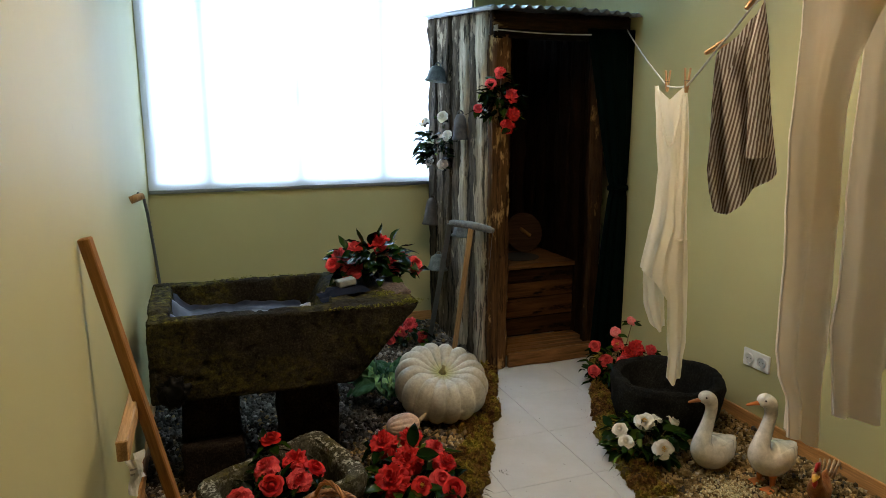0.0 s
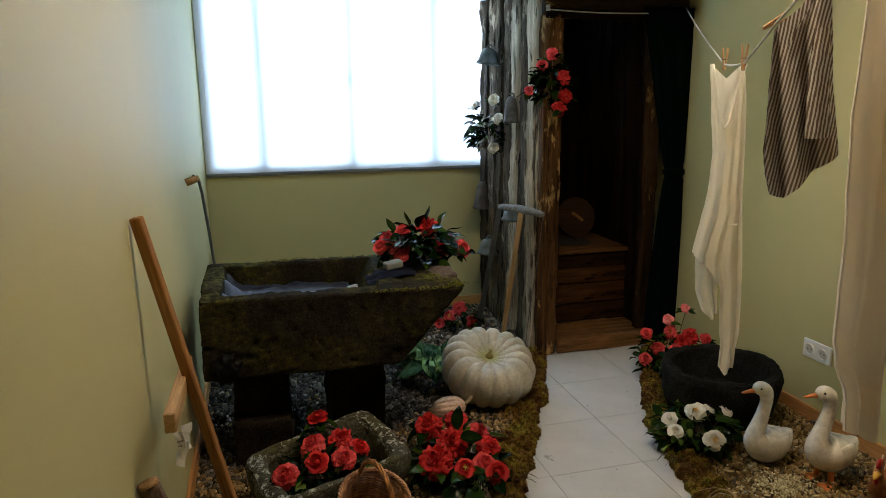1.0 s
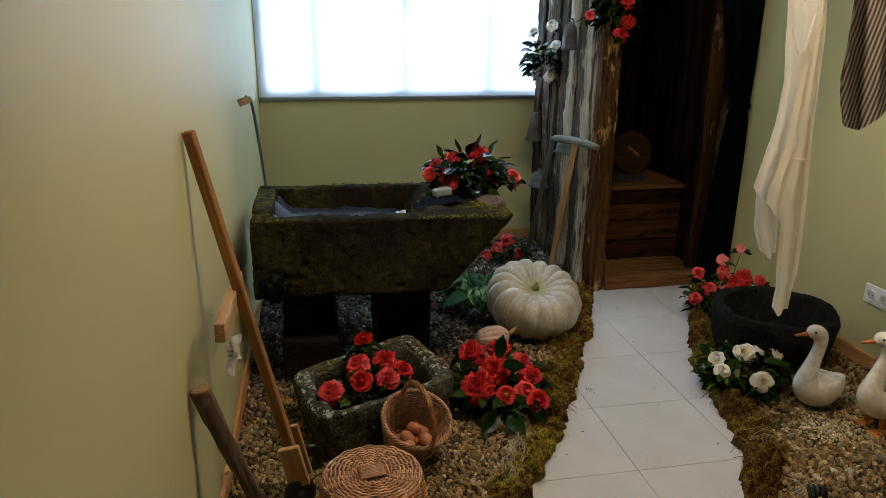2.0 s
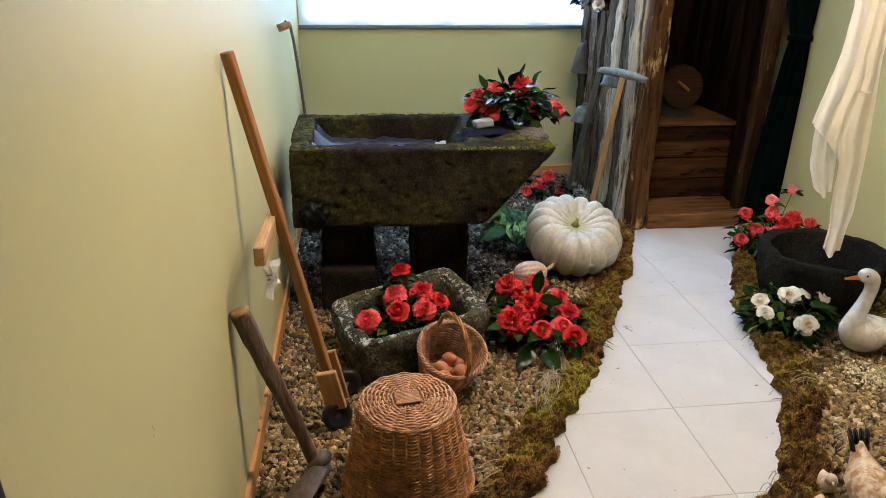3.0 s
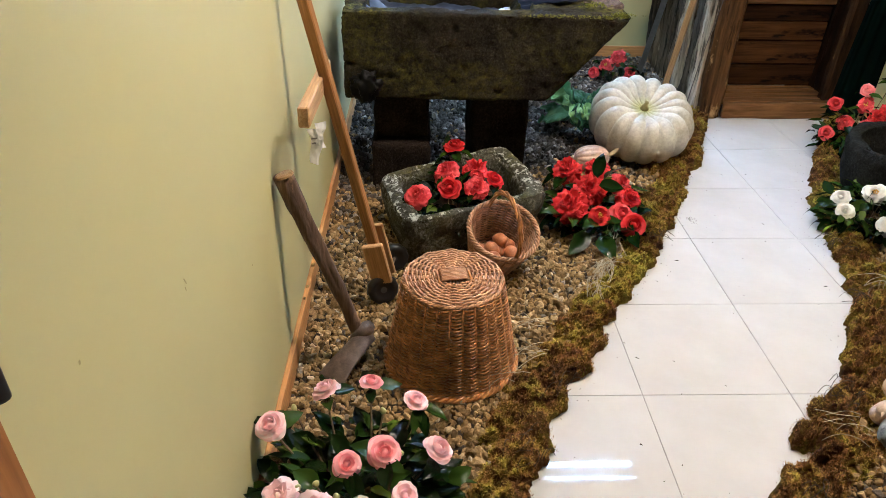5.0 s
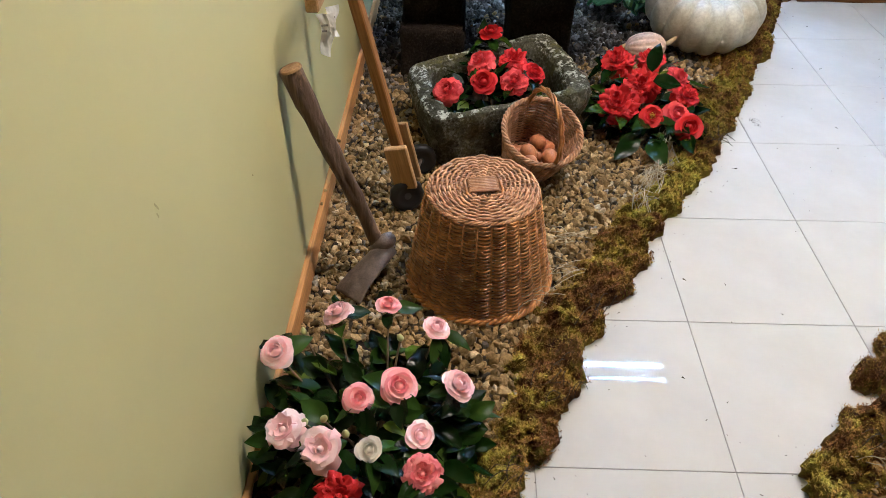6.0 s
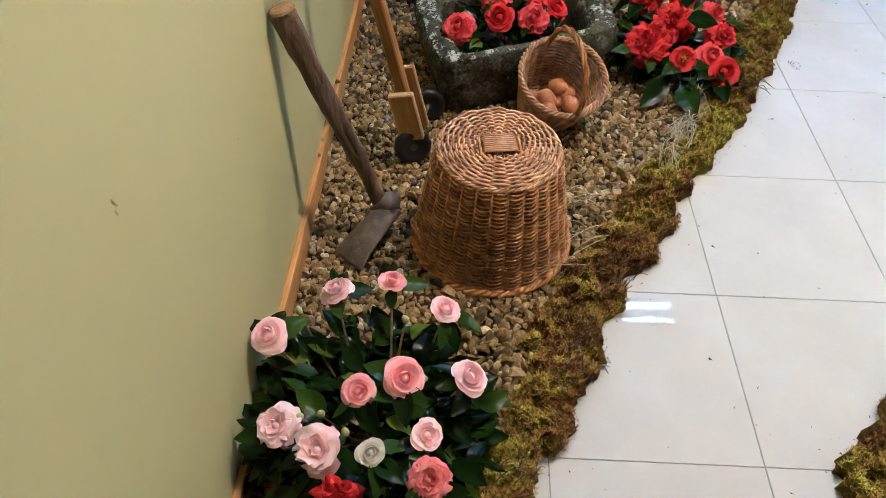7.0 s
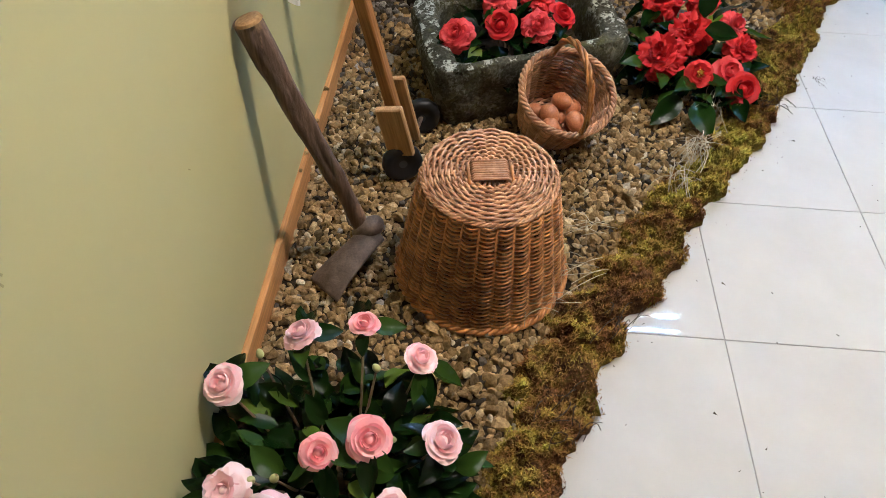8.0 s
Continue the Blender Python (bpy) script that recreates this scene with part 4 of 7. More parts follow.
part("earth", rounded_basin([(0.577, 2.085), (0.662, 1.800), (1.032, 1.975), (0.950, 2.305)], [(0.60, 2.085), (0.68, 1.83), (1.01, 1.985), (0.93, 2.28)], [(0, 0.075, 0.93), (0, 0.098, 0.955), (1, 0.112, 0.8)], 40), M_BED, small, "dark soil filling the trough", True)

ring = thing("round_stone_trough", pose(2.590, 2.265, 0.008), "round dark granite mortar trough beside the wall", "trough")
bm = bmesh.new()
prof = [(0.0, 0.0), (0.20, 0.0), (0.245, 0.10), (0.258, 0.22), (0.250, 0.248), (0.225, 0.254), (0.205, 0.245), (0.195, 0.20), (0.17, 0.11), (0.10, 0.08), (0.0, 0.075)]
N = 64
loops = []
for r, z in prof:
    loops.append([bm.verts.new((0, 0, z))] if r == 0 else [bm.verts.new((r * math.cos(2 * math.pi * k / N), r * math.sin(2 * math.pi * k / N), z)) for k in range(N)])
for a, b in zip(loops, loops[1:]):
    for k in range(N):
        q = [a[k % len(a)], a[(k + 1) % len(a)], b[(k + 1) % len(b)], b[k % len(b)]]
        q = list(dict.fromkeys(q))
        bm.faces.new(q)
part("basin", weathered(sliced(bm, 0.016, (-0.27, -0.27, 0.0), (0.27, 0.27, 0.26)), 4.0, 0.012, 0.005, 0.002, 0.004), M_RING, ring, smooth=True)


# ---- wicker ----
def weave_ring(bm, z, radius, stakes, phase, amp, thick, lift=0.0, seed=0):
    """One cane that passes in front of and behind the stakes."""
    n = stakes * 4
    pts = []
    for k in range(n + 1):
        a = 2 * math.pi * k / n
        w = math.cos(stakes / 2 * a + phase)
        r = radius + amp * w + 0.0006 * noise.noise((k * 0.3, z * 90, seed))
        pts.append((r * math.cos(a), r * math.sin(a), z + lift * w + 0.0008 * noise.noise((k * 0.4, seed, z * 50))))
    tube_along(bm, pts, thick, 5)


def wicker_side(bm, r_low, r_high, z_low, z_high, rows, stakes, thick, amp, group=1):
    for k in range(rows):
        t = k / (rows - 1)
        weave_ring(bm, z_low + (z_high - z_low) * t, r_low + (r_high - r_low) * t, stakes, math.pi * ((k // group) % 2), amp, thick, 0, k)


def one_each(name, count, draw, mat, parent, shift=0.5):
    """The same cane set round a circle, each an object on one shared mesh."""
    b = bmesh.new()
    draw(b)
    first = part(name, b, mat, parent, smooth=True)
    for k in range(count):
        ob = first if k == 0 else new(name, first.data)
        ob.parent = parent
        ob.matrix_basis = pose(0, 0, 0, 0, 0, 360 * (k + shift) / count)


def twisted_rim(bm, z, radius, thick, strands=3, turns=26):
    for s in range(strands):
        pts = []
        for k in range(turns * 6 + 1):
            a = 2 * math.pi * k / (turns * 6)
            b = a * turns / 2 + 2 * math.pi * s / strands
            r = radius + thick * 1.1 * math.cos(b)
            pts.append((r * math.cos(a), r * math.sin(a), z + thick * 1.1 * math.sin(b)))
        tube_along(bm, pts, thick, 5)


basket = thing("wicker_basket", pose(0.744, 1.330, 0.022, 0, 0, 8), "brown wicker basket standing upside down on the gravel", "basket")
b = bmesh.new()
wicker_side(b, 0.172, 0.126, 0.014, 0.262, 54, 26, 0.0024, 0.0066, 1)
part("side_weave", b, M_WICKER, basket, smooth=True)
one_each("stake", 26, lambda b: tube_along(b, [(0.172, 0, 0.0), (0.149, 0, 0.135), (0.126, 0, 0.270)], 0.0030, 5), M_WICKER, basket)
b = bmesh.new()
twisted_rim(b, 0.010, 0.177, 0.0048, 3, 40)
part("rim", b, M_WICKER, basket, smooth=True)
b = bmesh.new()
twisted_rim(b, 0.267, 0.126, 0.0027, 3, 40)
part("bottom_rim", b, M_WICKER_PALE, basket, smooth=True)
b = bmesh.new()
for k in range(16):
    weave_ring(b, 0.272, 0.038 + 0.0056 * k, 22, math.pi * (k % 2), 0.0014, 0.0029, 0.0040, k)
part("bottom_weave", b, M_WICKER_PALE, basket, "pale woven basket bottom", True)
one_each("spoke", 22, lambda b: tube_along(b, [(r, 0, 0.2715) for r in (0.02, 0.07, 0.124)], 0.0028, 5), M_WICKER_PALE, basket, 0.0)
for k in range(9):
    b = bmesh.new()
    y = -0.024 + 0.006 * k
    tube_along(b, [(-0.036, y, 0.276), (-0.030, y, 0.2815), (0.030, y, 0.2815), (0.036, y, 0.276)], 0.0031, 5)
    part("binding_cane", b, M_WICKER_PALE, basket, smooth=True)
for x in (-0.041, 0.041):
    b = bmesh.new()
    tube_along(b, [(x, -0.028, 0.274), (x, 0.0, 0.2795), (x, 0.028, 0.274)], 0.0034, 5)
    part("binding_end", b, M_WICKER, basket, smooth=True)

EGG_BASKET = pose(0.900, 1.815, 0.032, 25, 0, 20)
eb = thing("egg_basket", EGG_BASKET, "small pale wicker basket with a hoop handle, tipped forward", "basket")
b = bmesh.new()
wicker_side(b, 0.078, 0.110, 0.012, 0.160, 30, 22, 0.0029, 0.0045, 1)
part("side_weave", b, M_WICKER_PALE, eb, smooth=True)
one_each("stake", 22, lambda b: tube_along(b, [(0.078, 0, 0.0), (0.095, 0, 0.084), (0.112, 0, 0.168)], 0.0036, 5), M_WICKER_PALE, eb)
b = bmesh.new()
twisted_rim(b, 0.168, 0.113, 0.0042, 3, 34)
part("rim", b, M_WICKER_PALE, eb, smooth=True)
b = bmesh.new()
for k in range(12):
    weave_ring(b, 0.006, 0.006 + 0.0062 * k, 22, math.pi * (k % 2), 0.001, 0.0035, 0.0025, k)
part("bottom_weave", b, M_WICKER_PALE, eb, smooth=True)
b = bmesh.new()
for s in range(3):
    pts = []
    for k in range(31):
        a = math.pi * k / 30
        tw = a * 5 + 2.1 * s
        x, z = 0.110 * math.cos(a), 0.150 + 0.150 * math.sin(a) ** 0.8
        pts.append((0.0045 * math.cos(tw), x + 0.003 * math.sin(tw), z + 0.0045 * math.sin(tw)))
    tube_along(b, pts, 0.0042, 6)
part("handle", b, M_WICKER, eb, "brown twisted hoop handle", True)


def egg(x, y, z, rx, ry):
    e = thing("egg", EGG_BASKET @ pose(x, y, z, rx, ry, 0), "smooth brown hen's egg lying in the wicker basket", "egg", "eggs in the basket")
    bm = bmesh.new()
    bmesh.ops.create_uvsphere(bm, u_segments=20, v_segments=14, radius=0.0225)
    for v in bm.verts:
        t = v.co.z / 0.0225
        v.co = Vector((v.co.x * (1 - 0.10 * t), v.co.y * (1 - 0.10 * t), v.co.z * 1.3))
    me_ob = part("shell", bm, M_EGG, e, smooth=True)
    return me_ob


for x, y, z, rx, ry in ((-0.045, -0.035, 0.045, 80, 20), (0.0, -0.052, 0.040, 70, 80), (0.046, -0.036, 0.045, 90, 50), (-0.040, 0.020, 0.040, 30, 70), (0.012, 0.0, 0.046, 60, 10),
                        (0.052, 0.018, 0.042, 20, 80), (-0.022, -0.010, 0.080, 75, 60), (0.020, 0.020, 0.078, 40, 30), (0.036, -0.042, 0.082, 85, 95), (-0.030, -0.048, 0.080, 90, 100)):
    egg(x, y, z, rx, ry)


# ---- tools leaning on the left wall ----
def loft(bm, pts, radii, sides=16, mat=0, flat=None):
    """A closed skin round a path, with a radius, or a pair of half axes, at each point."""
    pts = [Vector(p) for p in pts]
    rings = []
    up = Vector((0.05, 1.0, 0.12)) if flat is None else Vector(flat)
    for i, p in enumerate(pts):
        d = (pts[min(i + 1, len(pts) - 1)] - pts[max(i - 1, 0)]).normalized()
        a = up - d * up.dot(d)
        a.normalize()
        b = d.cross(a)
        r = radii[i]
        ra, rb = r if isinstance(r, tuple) else (r, r)
        rings.append([bm.verts.new(p + a * (math.cos(q) * ra) + b * (math.sin(q) * rb)) for q in (2 * math.pi * k / sides for k in range(sides))])
    faces = []
    for r0, r1 in zip(rings, rings[1:]):
        for k in range(sides):
            faces.append(bm.faces.new((r0[k], r0[(k + 1) % sides], r1[(k + 1) % sides], r1[k])))
    faces.append(bm.faces.new(rings[0][::-1]))
    faces.append(bm.faces.new(rings[-1]))
    for f in faces:
        f.material_index = mat
    return bm


def placed_bar(name, p, q, w, d, mat, parent, label="", side=(1, 0, 0), bevel=0.003):
    """The same timber as a part whose own z runs along the grain."""
    p, q = Vector(p), Vector(q)
    z = (q - p).normalized()
    x = Vector(side) - z * Vector(side).dot(z)
    x.normalize()
    y = z.cross(x)
    bm = bmesh.new()
    L = (q - p).length
    add_box(bm, -w / 2, w / 2, -d / 2, d / 2, 0, L, bevel)
    ob = part(name, bm, mat, parent, label)
    ob.matrix_basis = Matrix.Translation(p) @ Matrix((x, y, z)).transposed().to_4x4()
    return ob


# long pole with a crossbar and two small wheels
FOOT, TOP = Vector((0.533, 1.640, 0.135)), Vector((0.328, 1.612, 1.153))
toy = thing("wheeled_pole", pose(0, 0, 0), "long wooden pole with crossbar and black wheels leaning on the wall", "pole")
placed_bar("shaft", FOOT, TOP, 0.024, 0.030, M_PLANK, toy, side=(0.3, 1, 0))
AX = (TOP - FOOT).normalized()
placed_bar("side_plate", (0.545, 1.592, 0.092), Vector((0.545, 1.592, 0.092)) + AX * 0.138, 0.018, 0.062, M_PLANK_PALE, toy, "pale wooden side plate", side=(0.1, 1, 0))
placed_bar("side_plate", (0.562, 1.672, 0.072), Vector((0.562, 1.672, 0.072)) + AX * 0.185, 0.014, 0.042, M_PLANK_PALE, toy, "pale wooden side plate", side=(0.1, 1, 0))
placed_bar("crossbar", (0.397, 1.350, 0.712), (0.395, 1.800, 0.685), 0.026, 0.048, M_PLANK_PALE, toy, "short pale crossbar", side=(1, 0, 0))


def wheel(m, parent):
    bm = bmesh.new()
    prof = [(0.010, -0.012), (0.026, -0.013), (0.030, -0.016), (0.040, -0.016), (0.046, -0.010), (0.0475, 0.0), (0.046, 0.010), (0.040, 0.016), (0.030, 0.016), (0.026, 0.013), (0.010, 0.012)]
    n = 48
    loops = [[bm.verts.new(((r + (0.0016 if 0.0455 < r and k % 4 < 2 else 0)) * math.cos(2 * math.pi * k / n), (r + (0.0016 if 0.0455 < r and k % 4 < 2 else 0)) * math.sin(2 * math.pi * k / n), z)) for k in range(n)] for r, z in prof]
    for a, b in zip(loops, loops[1:]):
        for k in range(n):
            bm.faces.new((a[k], a[(k + 1) % n], b[(k + 1) % n], b[k]))
    w = part("wheel", bm, M_RUBBER, parent, "ribbed black rubber wheel", True)
    w.matrix_basis = m
    hub = bmesh.new()
    bmesh.ops.create_cone(hub, cap_ends=True, segments=24, radius1=0.0265, radius2=0.0265, depth=0.024)
    part("hub", hub, plain("dull black hub", (0.03, 0.03, 0.032), 0.6), w)
    return w


wheel(pose(0.545, 1.590, 0.070, 78, 0, 20), toy)
wheel(pose(0.573, 1.765, 0.070, 85, 0, 15), toy)
axle = bmesh.new()
tube_along(axle, [(0.540, 1.585, 0.072), (0.562, 1.68, 0.072), (0.576, 1.770, 0.072)], 0.006, 8)
part("axle", axle, M_IRON, toy)

for k, (ty, tz, tx, ln, wd) in enumerate(((1.385, 0.672, 0.412, 0.085, 0.017), (1.412, 0.676, 0.420, 0.060, 0.014))):
    tag = thing("paper_tag", pose(tx, ty, tz, 0, 0, -78 + 30 * k), "crumpled white paper tag hanging from the crossbar", "tag", "paper tags")
    tb = bmesh.new()
    for side in (1, -1):
        rows = []
        for j in range(11):
            v = j / 10
            row = []
            for i in range(6):
                u = i / 5 * 2 - 1
                bend = 0.004 * noise.noise((u * 1.5, v * 4, k * 5)) + 0.002 * math.sin(v * 7 + u) + 0.006 * v * v
                row.append(tb.verts.new((bend + 0.0005 * side, u * wd * (1 - 0.45 * v * (k == 0)) + 0.006 * math.sin(v * 5 + k), -ln * v - 0.004 * u * v)))
            rows.append(row)
        for p, q in zip(rows, rows[1:]):
            for i in range(5):
                f = (p[i], q[i], q[i + 1], p[i + 1])
                tb.faces.new(f if side > 0 else f[::-1])
    part("card", tb, M_TAG, tag)
    for j in range(2):
        line_b = part("printed_line", box(0.0, 0.0006, -0.008, 0.006 - 0.004 * j, -0.002, 0.002), plain("grey print", (0.25, 0.25, 0.27), 0.8), tag, "grey bar of print")
        line_b.location = (0.004, 0.0, -0.022 - 0.012 * j)

# adze with a thick handle
adze = thing("adze", pose(0, 0, 0), "old adze with thick worn handle and rusty iron head", "tool")
HB, HT = Vector((0.492, 1.345, 0.085)), Vector((0.340, 1.345, 0.572))
hb = bmesh.new()
pts, rad = [], []
for k in range(40):
    t = k / 39
    p = HB + (HT - HB) * t
    pts.append(p + Vector((0.004 * math.sin(t * 5), 0.003 * math.sin(t * 7 + 1), 0)))
    r = 0.0165 + 0.007 * t ** 1.5 + 0.0012 * math.sin(t * 23)
    rad.append((r * (1 - 0.15 * (1 - t)), r * 1.08))
loft(hb, pts, rad, 18)
for v in hb.verts:
    t = (v.co - HB).dot((HT - HB).normalized()) / (HT - HB).length
    n = noise.noise(Vector((v.co.x * 90, v.co.y * 90, v.co.z * 12)))
    c = HB + (HT - HB) * t
    v.co += (v.co - c) * (0.08 * n)
    if t > 0.35 and (v.co - c).normalized().dot(Vector((0.55, -0.83, 0.1))) > 0.93:
        v.co -= (v.co - c) * 0.30
part("handle", hb, M_HANDLE, adze, smooth=True)
eb_ = bmesh.new()
loft(eb_, [HT + (HT - HB).normalized() * d for d in (-0.001, 0.004, 0.006)], [(0.0225, 0.0238), (0.021, 0.022), (0.016, 0.017)], 18)
part("handle_end", eb_, M_PLANK_PALE, adze, "pale splintered end grain")
head = bmesh.new()
# the eye block round the handle's foot, and a blade that widens towards its edge
loft(head, [(0.520, 1.338, 0.125), (0.508, 1.345, 0.106), (0.494, 1.345, 0.082), (0.488, 1.345, 0.060)], [(0.020, 0.018), (0.029, 0.024), (0.030, 0.025), (0.022, 0.018)], 18, flat=(0.75, 0.65, 0))
loft(head, [(0.522, 1.338, 0.094), (0.500, 1.315, 0.092), (0.478, 1.285, 0.083), (0.452, 1.255, 0.066), (0.436, 1.236, 0.050), (0.428, 1.226, 0.042), (0.424, 1.221, 0.038)],
     [(0.022, 0.012), (0.030, 0.016), (0.034, 0.011), (0.039, 0.0075), (0.044, 0.0050), (0.046, 0.0028), (0.046, 0.0008)], 28, flat=(0.68, -0.73, 0.02))
for v in head.verts:
    v.co += Vector((noise.noise(v.co * 70), noise.noise(v.co * 64 + Vector((3, 0, 0))), noise.noise(v.co * 80))) * 0.0022
bmesh.ops.recalc_face_normals(head, faces=head.faces[:])
part("iron_head", head, M_IRON, adze, "rusty forged iron head", True)

# thin toothed iron rod with a wooden grip hung against the wall behind the trough
rod = thing("iron_rod", pose(0, 0, 0), "thin grey iron rod with wooden grip leaning on the wall", "rod")
rb_ = bmesh.new()
tube_along(rb_, [(0.352, 2.945, 1.118), (0.372, 2.960, 1.100), (0.380, 2.985, 1.03), (0.392, 3.04, 0.85), (0.405, 3.10, 0.62), (0.42, 3.17, 0.30), (0.425, 3.20, 0.03)], 0.0065, 8)
for k in range(26):
    t = k / 26
    add_box(rb_, -0.004, 0.004, -0.002, 0.002, -0.006, 0.006, 0, pose(0.386 + 0.026 * t, 3.005 + 0.13 * t, 0.98 - 0.52 * t, 0, 45, 0))
part("rod", rb_, plain("dull grey iron", (0.16, 0.17, 0.18), 0.5, 0.6), rod, smooth=False)
gb = bmesh.new()
loft(gb, [(0.322, 2.930, 1.090), (0.345, 2.935, 1.098), (0.372, 2.95, 1.105)], [0.016, 0.017, 0.014], 12)
part("grip", gb, M_PLANK_PALE, rod, "short pale wooden grip", True)


# ---- wooden privy in the corner ----
SX0, SX1, SY0, SZ = 2.085, 2.925, 3.20, 1.985
shed = thing("wooden_privy", pose(0, 0, 0), "rough wooden outdoor privy with tin roof, its doorway open", "shed")


def slab_log(x, y, z0, z1, w, d, seed, mat, name="wall_log", across=False):
    """A rough upright slab with wavy edges and bark ridges; its own origin at its foot."""
    bm = bmesh.new()
    n, m = 96, 26
    loops = []
    for i in range(n + 1):
        z = (z1 - z0) * i / n
        loop = []
        for k in range(m):
            a = 2 * math.pi * k / m
            ca, sa = math.cos(a), math.sin(a)
            px = w / 2 * math.copysign(abs(ca) ** 0.45, ca)
            py = d / 2 * math.copysign(abs(sa) ** 0.6, sa)
            g = 1 + 0.10 * noise.noise((z * 1.3, seed, 0.3)) + 0.05 * noise.noise((z * 5 + k, seed * 3, 1))
            r = 0.016 * noise.noise((k * 1.2 + seed * 9, z * 1.6, 2)) + 0.009 * noise.noise((k * 2.1, z * 7, seed)) + 0.005 * noise.noise((k * 3.3, z * 26, seed + 5))
            loop.append(bm.verts.new((px * g + ca * r + 0.008 * noise.noise((z * 1.5, seed, 9)), py * g + sa * r * 1.6, z)))
        loops.append(loop)
    for a, b in zip(loops, loops[1:]):
        for k in range(m):
            bm.faces.new((a[k], a[(k + 1) % m], b[(k + 1) % m], b[k]))
    bm.faces.new(loops[0][::-1])
    bm.faces.new(loops[-1])
    ob = part(name, bm, mat, shed, smooth=True)
    ob.matrix_basis = pose(x, y, z0, 0, 0, 90 if across else 0)
    return ob


# side wall of upright slabs, seen from the path
yy = 3.268
for k, (w, mat) in enumerate(((0.120, M_LOG_PALE), (0.135, M_LOG), (0.125, M_LOG_PALE), (0.145, M_LOG), (0.135, M_LOG), (0.150, M_LOG), (0.12, M_LOG))):
    slab_log(2.108 + 0.012 * (k % 2), yy + w / 2, 0.012, 1.972 + 0.0766 * (yy - 3.15), w * 1.02, 0.055, k * 1.7 + 0.4, mat, across=True)
    yy += w
# front post beside the doorway
slab_log(2.150, 3.222, 0.0, 1.852, 0.112, 0.060, 11.3, M_POST, "door_post")
# header and rail above the doorway
ob = slab_log(2.10, 3.225, 0.0, 0.835, 0.120, 0.050, 13.1, M_OAK_HEAD, "header_beam")
ob.matrix_basis = pose(2.10, 3.225, 1.915, 0, 90, 0)
ob = slab_log(2.10, 3.200, 0.0, 0.62, 0.032, 0.020, 14.6, M_OAK_SHADED, "header_rail")
ob.matrix_basis = pose(2.10, 3.193, 1.862, 0, 91, 0)
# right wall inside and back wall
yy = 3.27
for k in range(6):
    slab_log(2.800, yy + 0.075, 0.012, 1.95, 0.150, 0.030, 20 + k * 2.1, M_OAK_SHADED, "wall_board", across=True)
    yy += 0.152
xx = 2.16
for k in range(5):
    slab_log(xx + 0.065, 4.195, 0.012, 1.95, 0.134, 0.030, 40 + k * 2.1, M_OAK_SHADED, "wall_board")
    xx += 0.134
slab_log(2.775, 3.245, 0.012, 1.87, 0.085, 0.055, 50.3, M_OAK_HEAD, "door_post")


def board(name, x0, x1, y0, y1, z0, z1, seed, mat=None, bevel=0.004):
    bm = box(0, x1 - x0, 0, y1 - y0, 0, z1 - z0, bevel)
    bmesh.ops.subdivide_edges(bm, edges=[e for e in bm.edges if abs((e.verts[0].co - e.verts[1].co).x) > 0.1], cuts=14, use_grid_fill=True)
    for v in bm.verts:
        v.co.z += 0.005 * noise.noise((v.co.x * 5, seed, v.co.z * 9))
        v.co.y += 0.004 * noise.noise((v.co.x * 6, seed + 3, v.co.y * 9))
    ob = part(name, bm, mat or M_OAK_X, shed)
    ob.location = (x0, y0, z0)
    return ob


# step and floor boards
board("step_board", 2.215, 2.790, 3.185, 3.212, 0.002, 0.082, 1, M_FLOORBOARD)
for k in range(4):
    board("floor_board", 2.20, 2.785, 3.214 + 0.062 * k, 3.270 + 0.062 * k, 0.066, 0.090, 3 + k, M_FLOORBOARD)
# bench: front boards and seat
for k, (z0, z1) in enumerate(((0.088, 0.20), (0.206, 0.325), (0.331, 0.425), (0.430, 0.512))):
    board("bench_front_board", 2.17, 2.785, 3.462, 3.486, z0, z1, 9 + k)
board("seat", 2.155, 2.785, 3.440, 4.16, 0.516, 0.545, 15, M_FLOORBOARD)
# A flat disc on the seat carries the hole's shade as colour.
bm = bmesh.new()
bmesh.ops.create_cone(bm, cap_ends=True, segments=40, radius1=0.13, radius2=0.13, depth=0.004)
hole = part("seat_hole_shade", bm, M_HOLE_SHADE, shed, "flat dark disc painting the shade of the seat hole")
hole.location = (2.50, 3.66, 0.5475)

# corrugated roof sheet
bm = bmesh.new()
nx, ny = 150, 12
top, bot = [], []
for j in range(ny + 1):
    y = 3.09 + (4.20 - 3.09) * j / ny
    rt, rb2 = [], []
    for i in range(nx + 1):
        x = 2.035 + 0.90 * i / nx
        z = 1.985 + 0.010 * math.sin(2 * math.pi * (x - 2.035) / 0.066) + 0.085 * (y - 3.09) / 1.11 - 0.012 * ((x - 2.45) / 0.45) ** 2
        rt.append(bm.verts.new((x, y, z + 0.0015)))
        rb2.append(bm.verts.new((x, y, z - 0.0015)))
    top.append(rt)
    bot.append(rb2)
for j in range(ny):
    for i in range(nx):
        bm.faces.new((top[j][i], top[j][i + 1], top[j + 1][i + 1], top[j + 1][i]))
        bm.faces.new((bot[j][i], bot[j + 1][i], bot[j + 1][i + 1], bot[j][i + 1]))
for i in range(nx):
    bm.faces.new((top[0][i], bot[0][i], bot[0][i + 1], top[0][i + 1]))
for j in range(ny):
    bm.faces.new((top[j][0], top[j + 1][0], bot[j + 1][0], bot[j][0]))
    bm.faces.new((top[j][nx], bot[j][nx], bot[j + 1][nx], top[j + 1][nx]))
part("roof", bm, M_ROOF, shed, "corrugated galvanised roof sheet", True)

